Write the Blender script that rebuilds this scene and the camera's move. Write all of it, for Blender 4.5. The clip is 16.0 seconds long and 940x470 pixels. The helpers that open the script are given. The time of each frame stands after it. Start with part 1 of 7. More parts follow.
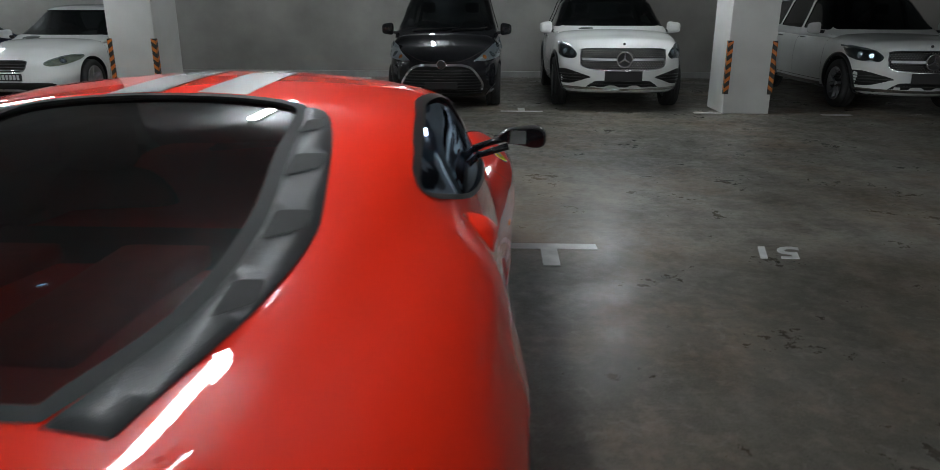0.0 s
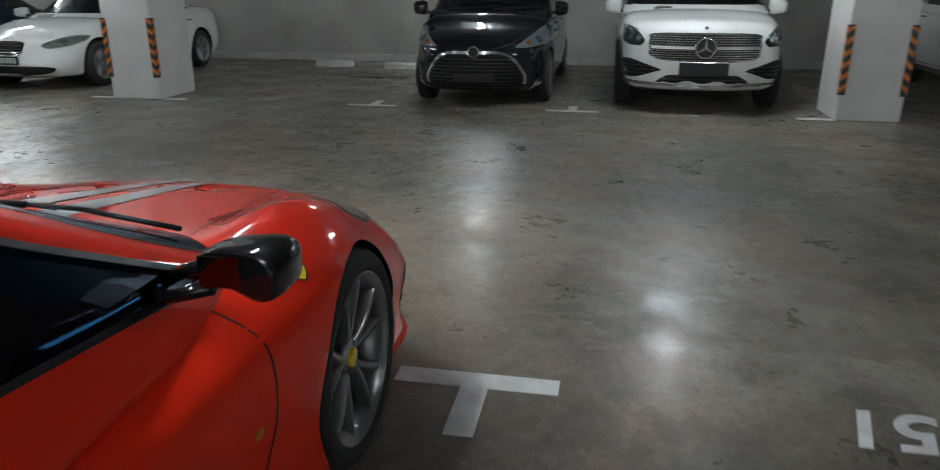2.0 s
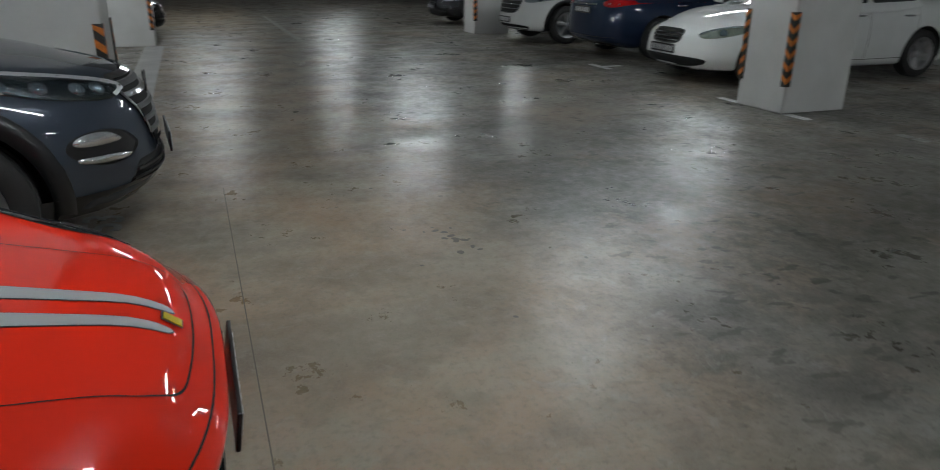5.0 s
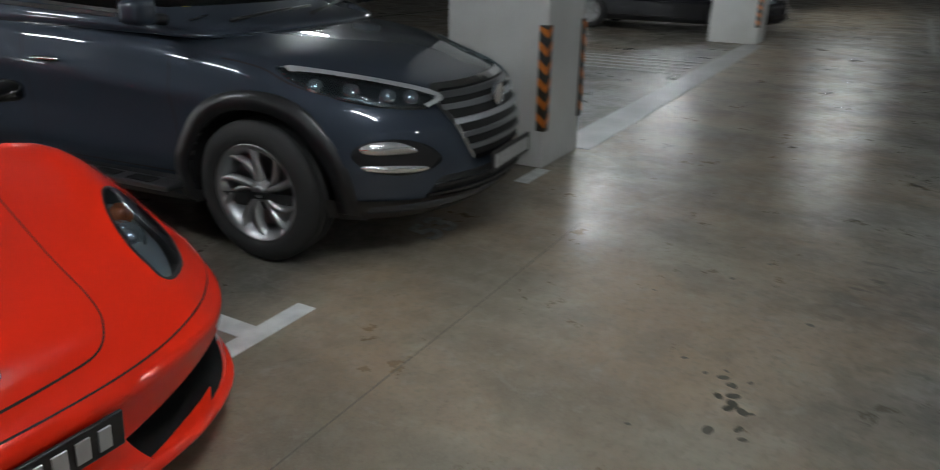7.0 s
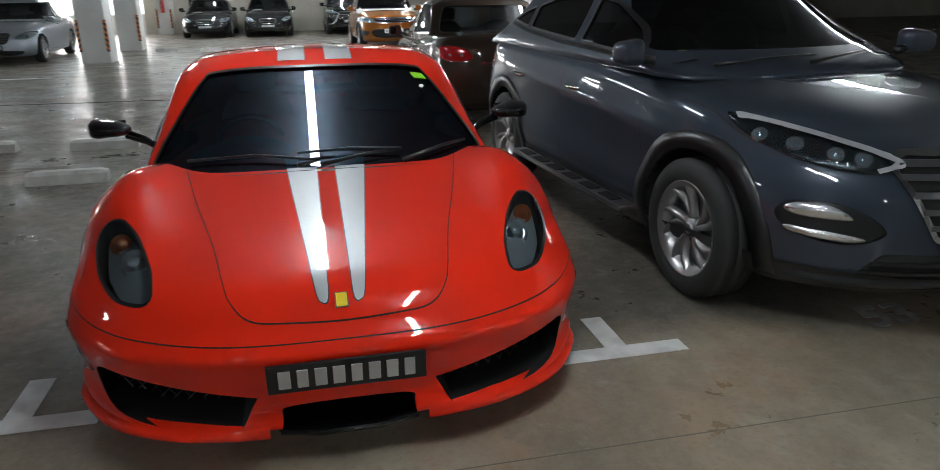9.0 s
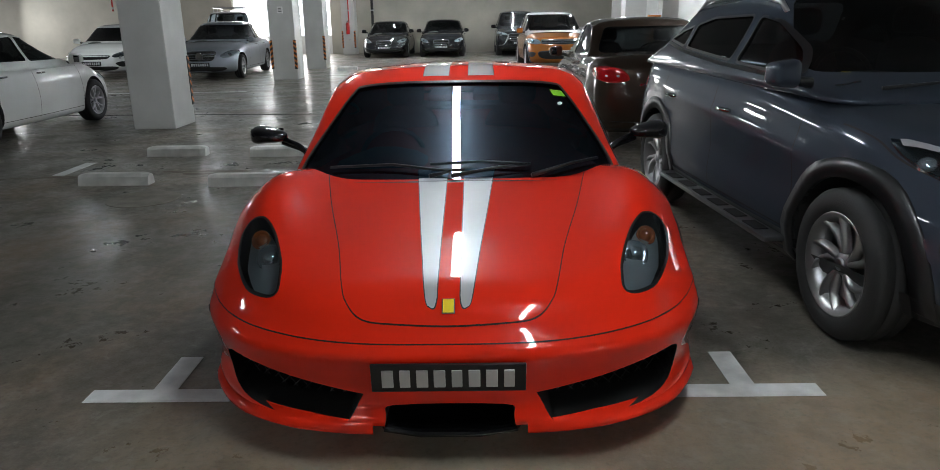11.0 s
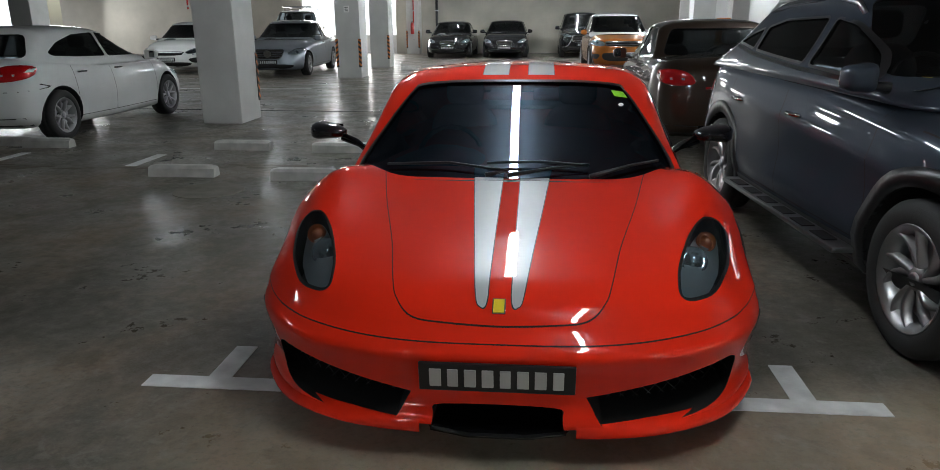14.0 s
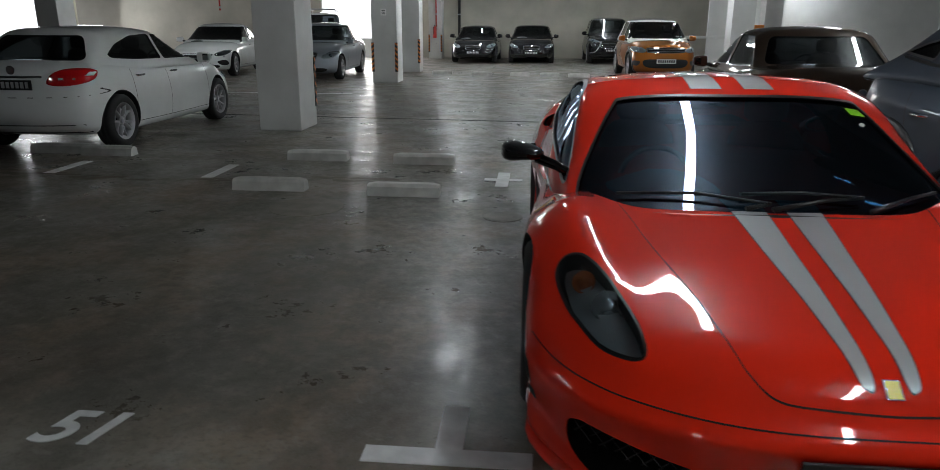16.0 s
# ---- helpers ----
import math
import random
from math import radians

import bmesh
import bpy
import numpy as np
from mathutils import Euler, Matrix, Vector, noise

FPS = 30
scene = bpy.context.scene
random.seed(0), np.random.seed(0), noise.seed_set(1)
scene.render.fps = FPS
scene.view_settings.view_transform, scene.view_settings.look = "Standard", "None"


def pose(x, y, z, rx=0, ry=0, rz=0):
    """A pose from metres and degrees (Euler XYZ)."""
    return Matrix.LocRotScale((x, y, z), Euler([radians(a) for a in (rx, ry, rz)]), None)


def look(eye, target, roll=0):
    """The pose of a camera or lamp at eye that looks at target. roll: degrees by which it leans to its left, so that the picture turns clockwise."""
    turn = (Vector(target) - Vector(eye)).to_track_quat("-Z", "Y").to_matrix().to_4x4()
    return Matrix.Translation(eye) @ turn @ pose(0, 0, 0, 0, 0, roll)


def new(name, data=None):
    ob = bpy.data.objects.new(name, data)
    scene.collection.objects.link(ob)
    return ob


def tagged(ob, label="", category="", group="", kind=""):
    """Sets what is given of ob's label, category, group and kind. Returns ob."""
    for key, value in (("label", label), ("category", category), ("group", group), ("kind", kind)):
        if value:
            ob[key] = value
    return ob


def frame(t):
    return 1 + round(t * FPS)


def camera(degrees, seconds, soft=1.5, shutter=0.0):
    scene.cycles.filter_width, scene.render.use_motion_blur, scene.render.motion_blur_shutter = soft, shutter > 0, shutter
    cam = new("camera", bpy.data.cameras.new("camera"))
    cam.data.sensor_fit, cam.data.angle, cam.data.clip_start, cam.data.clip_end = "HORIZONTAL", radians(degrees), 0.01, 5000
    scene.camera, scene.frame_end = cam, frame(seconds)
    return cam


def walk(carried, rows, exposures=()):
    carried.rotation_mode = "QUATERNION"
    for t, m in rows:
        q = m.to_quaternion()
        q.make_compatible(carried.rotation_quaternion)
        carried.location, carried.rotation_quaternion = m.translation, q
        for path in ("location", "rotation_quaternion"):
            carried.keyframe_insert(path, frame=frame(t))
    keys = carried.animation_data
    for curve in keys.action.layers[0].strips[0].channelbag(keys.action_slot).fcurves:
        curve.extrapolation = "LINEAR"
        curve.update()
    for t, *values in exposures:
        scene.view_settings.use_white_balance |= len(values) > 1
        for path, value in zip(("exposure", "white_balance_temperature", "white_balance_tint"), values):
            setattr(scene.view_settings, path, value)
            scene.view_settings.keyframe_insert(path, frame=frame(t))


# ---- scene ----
cam = camera(66.1, 16.0, 0.8, 0.35)
PATH = [
    (0, (0.885, -4.34, 1.425), (0.808, -2.434, 0.822), 0.1),
    (0.5, (1.19, -3.902, 1.424), (1.094, -2.0, 0.815), 0.1),
    (1, (1.335, -3.396, 1.401), (1.199, -1.501, 0.775), 0.3),
    (1.5, (1.494, -2.855, 1.38), (1.303, -0.972, 0.734), 0.2),
    (2, (1.612, -2.337, 1.367), (1.257, -0.48, 0.714), 0.0),
    (2.5, (1.765, -1.872, 1.357), (1.06, -0.114, 0.711), -0.4),
    (3, (1.925, -1.411, 1.339), (0.857, 0.151, 0.694), -0.8),
    (3.2, (1.92, -1.255, 1.323), (0.742, 0.226, 0.676), -0.8),
    (5.3, (1.633, 0.791, 1.394), (-0.182, 1.234, 0.681), 0.6),
    (5.5, (1.539, 0.971, 1.395), (-0.305, 1.253, 0.675), 0.6),
    (6, (1.261, 1.405, 1.433), (-0.604, 1.365, 0.71), 0.9),
    (6.5, (0.947, 1.777, 1.462), (-0.868, 1.362, 0.731), 1.0),
    (7, (0.589, 1.978, 1.472), (-1.019, 1.05, 0.73), 0.6),
    (7.5, (0.337, 2.085, 1.435), (-0.917, 0.69, 0.74), -1.0),
    (8, (0.158, 2.299, 1.486), (-0.628, 0.59, 0.806), -1.0),
    (8.5, (0.107, 2.467, 1.48), (-0.486, 0.673, 0.824), -0.9),
    (9, (0.037, 2.565, 1.499), (-0.369, 0.714, 0.86), -0.8),
    (9.3, (-0.038, 2.66, 1.514), (-0.338, 0.787, 0.881), -1.2),
    (9.5, (-0.049, 2.602, 1.51), (-0.293, 0.718, 0.886), -0.9),
    (9.7, (-0.062, 2.603, 1.502), (-0.245, 0.709, 0.887), -0.9),
    (11.8, (-0.128, 2.589, 1.472), (-0.062, 0.674, 0.9), -0.6),
    (12, (-0.124, 2.59, 1.477), (-0.047, 0.675, 0.904), -0.5),
    (12.5, (-0.126, 2.595, 1.475), (-0.016, 0.682, 0.903), -0.5),
    (13, (-0.132, 2.602, 1.478), (0.006, 0.69, 0.908), -0.5),
    (13.5, (-0.133, 2.591, 1.473), (0.031, 0.681, 0.903), -0.4),
    (14, (-0.133, 2.569, 1.46), (0.051, 0.662, 0.887), -0.4),
    (14.5, (-0.035, 2.523, 1.454), (0.163, 0.619, 0.876), -0.2),
    (15, (0.256, 2.429, 1.458), (0.463, 0.525, 0.882), 0.0),
    (15.5, (0.555, 2.298, 1.449), (0.759, 0.394, 0.873), -0.0),
    (16, (0.917, 2.146, 1.465), (1.095, 0.235, 0.902), 0.2),
]
walk(cam, [(t, look(e, g, r)) for t, e, g, r in PATH], [(0.0, 0.05), (1.0, 0.3), (1.8, 0.3), (3.0, 0.1), (6.0, -0.1), (9.0, 0.05), (12.0, -0.12), (14.0, -0.17), (15.0, -0.3), (16.0, -0.54)])

# ---- light ----
world = bpy.data.worlds.new("world")
scene.world = world
world.use_nodes = True
wn = world.node_tree.nodes
sky = wn.new("ShaderNodeTexSky")
sky.sky_type = "NISHITA"
sky.sun_disc = False
sky.sun_elevation, sky.sun_rotation = radians(48), radians(250)
world.node_tree.links.new(sky.outputs[0], wn["Background"].inputs[0])
wn["Background"].inputs[1].default_value = 0.12

TUBE_POWER = 88.0      # emission of the fluorescent tubes
DAY_POWER = 480.0      # sky light through the open side, watts
CEILING = 2.75

# (x, y, turned): battens under the ceiling; turned ones run along x; (2.0, -6.4) and most past y = -13 are unseen fill,
# added to brighten
TUBES = [(0.05, -2.3, 0), (-0.8, 1.2, 0), (2.45, 5.6, 0), (-0.45, 9.2, 0), (-5.6, 4.95, 0), (-14.3, 5.2, 0), (-9.4, 9.2, 0), (-16.9, -2.7, 0), (-10.7, -2.1, 0), (7.2, -0.6, 0), (2.0, -6.4, 0),
         (-18.4, 9.1, 0), (-18.6, 1.0, 0), (-6.4, -4.5, 0), (0.6, -12.5, 0), (2.8, -16.8, 0), (-2.0, -17.2, 0),
         (-5.6, -12.5, 0), (4.4, -24.5, 0), (-4.0, -25.5, 0), (-24.0, 5.2, 0),
         (-1.5, -14.0, 0), (1.5, -19.0, 0), (-4.0, -18.2, 0), (-1.2, -22.0, 0), (3.6, -21.6, 0), (-3.6, -20.6, 0), (1.2, -25.9, 0), (-6.0, -16.0, 0), (7.2, -22.4, 0), (6.6, -14.4, 0), (10.4, -16.6, 0), (0.5, -24.8, 0), (-10.0, -23.0, 0), (-3.5, -6.6, 0), (-1.5, -28.0, 0), (3.2, -27.8, 0), (-9.0, -27.0, 0)]

# ---- helpers of this scene ----


def part(name, bm, material, parent=None, label="", smooth=False):
    """Links a bmesh as one mesh object under a thing or a part."""
    me = bpy.data.meshes.new(name)
    bm.to_mesh(me)
    bm.free()
    return part_mesh(name, me, material, parent, label, smooth)


def part_mesh(name, me, material, parent=None, label="", smooth=False):
    for m in material if isinstance(material, (list, tuple)) else [material]:
        if m is not None and m.name not in me.materials:
            me.materials.append(m)
    if smooth:
        me.shade_smooth()
    ob = new(name, me)
    if parent:
        ob.parent = parent
    if label:
        tagged(ob, label)
    return ob


def thing(name, label, category, group="", kind="", at=None):
    ob = tagged(new(name), label, category, group, kind)
    if at is not None:
        ob.matrix_world = at
    return ob


def add_box(bm, cx, cy, cz, sx, sy, sz, bevel=0.0, m=None, mat_index=0):
    mm = Matrix.Translation((cx, cy, cz)) @ Matrix.Diagonal((sx, sy, sz, 1))
    if m is not None:
        mm = m @ mm
    made = bmesh.ops.create_cube(bm, size=1, matrix=mm)["verts"]
    faces = {f for v in made for f in v.link_faces}
    for f in faces:
        f.material_index = mat_index
    if bevel:
        edges = list({e for v in made for e in v.link_edges})
        bmesh.ops.bevel(bm, geom=edges, offset=bevel, segments=2, affect="EDGES", profile=0.6)
    return bm


def box(cx, cy, cz, sx, sy, sz, bevel=0.0):
    return add_box(bmesh.new(), cx, cy, cz, sx, sy, sz, bevel)


def add_cyl(bm, p, q, r1, r2=None, n=16, caps=True):
    p, q = Vector(p), Vector(q)
    d = q - p
    m = Matrix.Translation((p + q) / 2) @ d.to_track_quat("Z", "Y").to_matrix().to_4x4()
    bmesh.ops.create_cone(bm, cap_ends=caps, segments=n, radius1=r1, radius2=r1 if r2 is None else r2, depth=d.length, matrix=m)
    return bm


def add_tube(bm, pts, r, n=8):
    """A round bar along points."""
    pts = [Vector(p) for p in pts]
    rings = []
    for i, p in enumerate(pts):
        d = (pts[min(i + 1, len(pts) - 1)] - pts[max(i - 1, 0)]).normalized()
        side = d.cross(Vector((0, 0, 1)))
        side = side.normalized() if side.length > 1e-4 else Vector((1, 0, 0))
        up = side.cross(d)
        rr = r[i] if isinstance(r, (list, tuple)) else r
        rings.append([bm.verts.new(p + rr * (side * math.cos(2 * math.pi * k / n) + up * math.sin(2 * math.pi * k / n))) for k in range(n)])
    for a, b in zip(rings, rings[1:]):
        for k in range(n):
            bm.faces.new((a[k], a[(k + 1) % n], b[(k + 1) % n], b[k]))
    bm.faces.new(rings[0][::-1])
    bm.faces.new(rings[-1])
    return bm


def lathe(bm, profile, n=48, axis="X"):
    """Turns (along, radius) pairs about the x axis."""
    rings = []
    for a, r in profile:
        rings.append([bm.verts.new((a, r * math.cos(2 * math.pi * k / n), r * math.sin(2 * math.pi * k / n))) for k in range(n)])
    for p, q in zip(rings, rings[1:]):
        for k in range(n):
            bm.faces.new((p[k], p[(k + 1) % n], q[(k + 1) % n], q[k]))
    return rings


def pchip(*keys):
    """A smooth curve without overshoot through (x, value) keys."""
    keys = sorted(keys)
    xs, ys = np.array([k[0] for k in keys], float), np.array([k[1] for k in keys], float)
    h = np.diff(xs)
    d = np.diff(ys) / h
    m = np.concatenate(([d[0]], np.zeros(len(xs) - 2), [d[-1]]))
    for i in range(1, len(xs) - 1):
        if d[i - 1] * d[i] > 0:
            w1, w2 = 2 * h[i] + h[i - 1], h[i] + 2 * h[i - 1]
            m[i] = (w1 + w2) / (w1 / d[i - 1] + w2 / d[i])

    def f(x):
        x = np.clip(np.asarray(x, float), xs[0], xs[-1])
        i = np.clip(np.searchsorted(xs, x) - 1, 0, len(xs) - 2)
        t = (x - xs[i]) / h[i]
        return ((1 + 2 * t) * (1 - t) ** 2 * ys[i] + t * (1 - t) ** 2 * h[i] * m[i]
                + t * t * (3 - 2 * t) * ys[i + 1] + t * t * (t - 1) * h[i] * m[i + 1])
    return f


def sstep(e0, e1, x):
    t = np.clip((np.asarray(x, float) - e0) / (e1 - e0), 0, 1)
    return t * t * (3 - 2 * t)


# ---- materials ----


def rgb(c):
    return (*c, 1.0)


def mat(name, color, rough=0.5, metal=0.0, coat=0.0, vary=0.0, scale=6.0, bump=0.0, bump_scale=60.0, spec=0.5, rough_vary=0.0, tint=None, coords="Object"):
    """A surface with variation at two scales: broad stains and fine grain."""
    m = bpy.data.materials.new(name)
    m.use_nodes = True
    nt = m.node_tree
    b = nt.nodes["Principled BSDF"]
    b.inputs["Base Color"].default_value = rgb(color)
    b.inputs["Roughness"].default_value = rough
    b.inputs["Metallic"].default_value = metal
    b.inputs["Coat Weight"].default_value = coat
    b.inputs["Coat Roughness"].default_value = 0.03
    b.inputs["Specular IOR Level"].default_value = spec
    if vary or bump or rough_vary:
        co = nt.nodes.new("ShaderNodeTexCoord")
        n1, n2 = nt.nodes.new("ShaderNodeTexNoise"), nt.nodes.new("ShaderNodeTexNoise")
        n1.inputs["Scale"].default_value, n2.inputs["Scale"].default_value = scale, bump_scale
        n1.inputs["Detail"].default_value, n2.inputs["Detail"].default_value = 6, 3
        for n in (n1, n2):
            nt.links.new(co.outputs[coords], n.inputs["Vector"])
        if vary:
            mix = nt.nodes.new("ShaderNodeMix")
            mix.data_type = "RGBA"
            ramp = nt.nodes.new("ShaderNodeMapRange")
            ramp.inputs[1].default_value, ramp.inputs[2].default_value = 0.32, 0.7
            nt.links.new(n1.outputs[0], ramp.inputs[0])
            nt.links.new(ramp.outputs[0], mix.inputs["Factor"])
            dark = tint or tuple(c * (1 - vary) for c in color)
            mix.inputs["A"].default_value, mix.inputs["B"].default_value = rgb(dark), rgb(tuple(min(1, c * (1 + 0.4 * vary)) for c in color))
            nt.links.new(mix.outputs["Result"], b.inputs["Base Color"])
        if rough_vary:
            rr = nt.nodes.new("ShaderNodeMapRange")
            rr.inputs[3].default_value, rr.inputs[4].default_value = max(0.02, rough - rough_vary), rough + rough_vary
            nt.links.new(n1.outputs[0], rr.inputs[0])
            nt.links.new(rr.outputs[0], b.inputs["Roughness"])
        if bump:
            bu = nt.nodes.new("ShaderNodeBump")
            bu.inputs["Strength"].default_value, bu.inputs["Distance"].default_value = bump, 0.004
            nt.links.new(n2.outputs[0], bu.inputs["Height"])
            nt.links.new(bu.outputs[0], b.inputs["Normal"])
    return m


def paint(name, color, flake=0.0, dust=0.06):
    """Car paint: a coloured base under clear lacquer, with a film of dust."""
    m = mat(name, color, rough=0.55 if flake == 0 else 0.36, metal=flake, coat=1.0, vary=dust, scale=3.0, spec=0.04)
    return m


def glass(name, tint=0.16, colour=(0.8, 0.9, 0.95), rough=0.0, coating=(1.0, 1.0, 1.0)):
    """Tinted pane: clear with a tint, and a mirror layer."""
    m = bpy.data.materials.new(name)
    m.use_nodes = True
    nt = m.node_tree
    nt.nodes.remove(nt.nodes["Principled BSDF"])
    tr, gl, mix, lw, pw, ad = (nt.nodes.new(k) for k in ("ShaderNodeBsdfTransparent", "ShaderNodeBsdfGlossy", "ShaderNodeMixShader", "ShaderNodeLayerWeight", "ShaderNodeMath", "ShaderNodeMath"))
    tr.inputs[0].default_value = rgb(tuple(tint * c for c in colour))
    gl.inputs["Color"].default_value = rgb(coating)
    gl.inputs["Roughness"].default_value = rough
    lw.inputs["Blend"].default_value = 0.5
    pw.operation, pw.inputs[1].default_value = "POWER", 4.0
    ad.operation, ad.inputs[1].default_value, ad.inputs[2].default_value = "MULTIPLY_ADD", 0.93, 0.06
    nt.links.new(lw.outputs["Facing"], pw.inputs[0])
    nt.links.new(pw.outputs[0], ad.inputs[0])
    nt.links.new(ad.outputs[0], mix.inputs[0])
    nt.links.new(tr.outputs[0], mix.inputs[1])
    nt.links.new(gl.outputs[0], mix.inputs[2])
    nt.links.new(mix.outputs[0], nt.nodes["Material Output"].inputs[0])
    return m


def glow(name, color, strength):
    m = bpy.data.materials.new(name)
    m.use_nodes = True
    b = m.node_tree.nodes["Principled BSDF"]
    b.inputs["Base Color"].default_value = rgb(color)
    b.inputs["Emission Color"].default_value = rgb(color)
    b.inputs["Emission Strength"].default_value = strength
    return m


def floor_material():
    """Power-floated concrete: brown and grey clouds, dark tyre smears, worn gloss."""
    m = bpy.data.materials.new("sealed_concrete_floor")
    m.use_nodes = True
    nt = m.node_tree
    b = nt.nodes["Principled BSDF"]
    co = nt.nodes.new("ShaderNodeTexCoord")

    def noise_at(scale, detail=6, rough=0.6, dist=0.0, stretch=None):
        n = nt.nodes.new("ShaderNodeTexNoise")
        n.inputs["Scale"].default_value, n.inputs["Detail"].default_value = scale, detail
        n.inputs["Roughness"].default_value, n.inputs["Distortion"].default_value = rough, dist
        if stretch:
            mp = nt.nodes.new("ShaderNodeMapping")
            mp.inputs["Scale"].default_value = stretch
            nt.links.new(co.outputs["Object"], mp.inputs[0])
            nt.links.new(mp.outputs[0], n.inputs["Vector"])
        else:
            nt.links.new(co.outputs["Object"], n.inputs["Vector"])
        return n.outputs[0]

    def ramp(v, a, c):
        r = nt.nodes.new("ShaderNodeMapRange")
        r.interpolation_type = "SMOOTHSTEP"
        r.inputs[1].default_value, r.inputs[2].default_value = a, c
        nt.links.new(v, r.inputs[0])
        return r.outputs[0]

    def blend(f, a, c, how="MIX"):
        x = nt.nodes.new("ShaderNodeMix")
        x.data_type, x.blend_type = "RGBA", how
        nt.links.new(f, x.inputs["Factor"])
        for s, v in (("A", a), ("B", c)):
            if isinstance(v, tuple):
                x.inputs[s].default_value = rgb(v)
            else:
                nt.links.new(v, x.inputs[s])
        return x.outputs["Result"]

    def scaled(v, k, add=0.0):
        r = nt.nodes.new("ShaderNodeMath")
        r.operation = "MULTIPLY_ADD"
        r.inputs[1].default_value, r.inputs[2].default_value = k, add
        nt.links.new(v, r.inputs[0])
        return r.outputs[0]

    def both_of(a, c, k):
        r = nt.nodes.new("ShaderNodeMath")
        r.operation = "MULTIPLY_ADD"
        nt.links.new(a, r.inputs[0])
        r.inputs[1].default_value = k
        nt.links.new(c, r.inputs[2])
        return r.outputs[0]

    sep = nt.nodes.new("ShaderNodeSeparateXYZ")
    nt.links.new(co.outputs["Object"], sep.inputs[0])

    def times(u, v):
        r = nt.nodes.new("ShaderNodeMath")
        r.operation = "MULTIPLY"
        nt.links.new(u, r.inputs[0])
        nt.links.new(v, r.inputs[1])
        return r.outputs[0]

    broad, mid, fine = noise_at(0.5, 3, 0.5), noise_at(2.6, 6, 0.65), noise_at(10.0, 6, 0.7)
    wander = noise_at(0.8, 5, 0.6, 0.4)
    drag = noise_at(1.1, 6, 0.6, 0.0, (1.0, 0.5, 1.0))
    # the traffic lane is dark with tyre dirt; the strip along the bay fronts is paler and rust-stained, with the red
    # car's shade painted in towards +x; the bays are dirty, and darkened beyond that in place of shade
    lane = ramp(both_of(wander, sep.outputs[1], 2.6), 2.6, 4.6)
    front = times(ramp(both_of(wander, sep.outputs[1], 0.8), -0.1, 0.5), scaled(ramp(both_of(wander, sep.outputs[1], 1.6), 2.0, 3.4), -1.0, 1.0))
    # painted shade: the pale strip fades out on the red car's +x side
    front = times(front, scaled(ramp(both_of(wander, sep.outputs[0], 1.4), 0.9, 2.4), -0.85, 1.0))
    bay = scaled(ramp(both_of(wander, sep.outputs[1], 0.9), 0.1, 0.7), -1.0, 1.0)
    c = blend(ramp(both_of(mid, scaled(broad, 0.55), 0.45), 0.42, 0.57), FLOOR_DARK, FLOOR_PALE)
    c = blend(scaled(lane, 0.72), c, FLOOR_LANE)
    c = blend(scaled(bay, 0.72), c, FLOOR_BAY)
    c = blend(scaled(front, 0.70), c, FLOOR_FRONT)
    c = blend(scaled(ramp(both_of(noise_at(0.9, 3, 0.5), scaled(fine, 0.4), 0.6), 0.46, 0.60), 0.45), c, FLOOR_RUST)
    c = blend(times(front, scaled(ramp(both_of(noise_at(1.3, 4, 0.6), scaled(fine, 0.35), 0.65), 0.41, 0.55), 0.95)), c, FLOOR_RUST)
    c = blend(scaled(ramp(both_of(drag, scaled(mid, 0.25), 0.75), 0.46, 0.62), 0.72), c, FLOOR_SMEAR)
    c = blend(scaled(ramp(fine, 0.40, 0.74), 0.35), c, FLOOR_PALE)
    c = blend(scaled(ramp(noise_at(3.2, 6, 0.6, 0.3), 0.50, 0.62), 0.40), c, FLOOR_SMEAR)
    c = blend(scaled(ramp(noise_at(6.0, 7, 0.7, 1.2), 0.56, 0.66), 0.30), c, FLOOR_PALE)
    c = blend(scaled(ramp(noise_at(32, 5, 0.7), 0.46, 0.72), 0.5), c, FLOOR_SMEAR)
    c = blend(scaled(ramp(noise_at(90, 3, 0.6), 0.35, 0.75), 0.35), c, FLOOR_GRIT)
    c = blend(times(lane, scaled(ramp(noise_at(11.0, 3, 0.5, 0.0, (1.0, 0.5, 1.0)), 0.60, 0.65), 0.85)), c, FLOOR_SMEAR)
    # second bay darkening: shade put into the colour over the dirt
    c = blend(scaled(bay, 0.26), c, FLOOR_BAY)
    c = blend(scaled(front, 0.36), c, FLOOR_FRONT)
    nt.links.new(c, b.inputs["Base Color"])
    r = nt.nodes.new("ShaderNodeMapRange")
    r.inputs[1].default_value, r.inputs[2].default_value = 0.40, 0.60
    r.inputs[3].default_value, r.inputs[4].default_value = FLOOR_GLOSS
    nt.links.new(both_of(noise_at(1.9, 5, 0.6), scaled(noise_at(12, 6, 0.7), 0.4), 0.6), r.inputs[0])
    nt.links.new(r.outputs[0], b.inputs["Roughness"])
    b.inputs["Specular IOR Level"].default_value = 0.62
    bu = nt.nodes.new("ShaderNodeBump")
    bu.inputs["Strength"].default_value, bu.inputs["Distance"].default_value = 0.32, 0.003
    nt.links.new(noise_at(40, 6, 0.65), bu.inputs["Height"])
    nt.links.new(bu.outputs[0], b.inputs["Normal"])
    # worn sealer: a thin gloss that breaks up into glints over trowel waves
    nt.links.new(scaled(ramp(both_of(noise_at(2.2, 6, 0.65), scaled(noise_at(15, 5, 0.7), 0.45), 0.55), 0.46, 0.60), 0.55), b.inputs["Coat Weight"])
    b.inputs["Coat Roughness"].default_value = 0.17
    cb = nt.nodes.new("ShaderNodeBump")
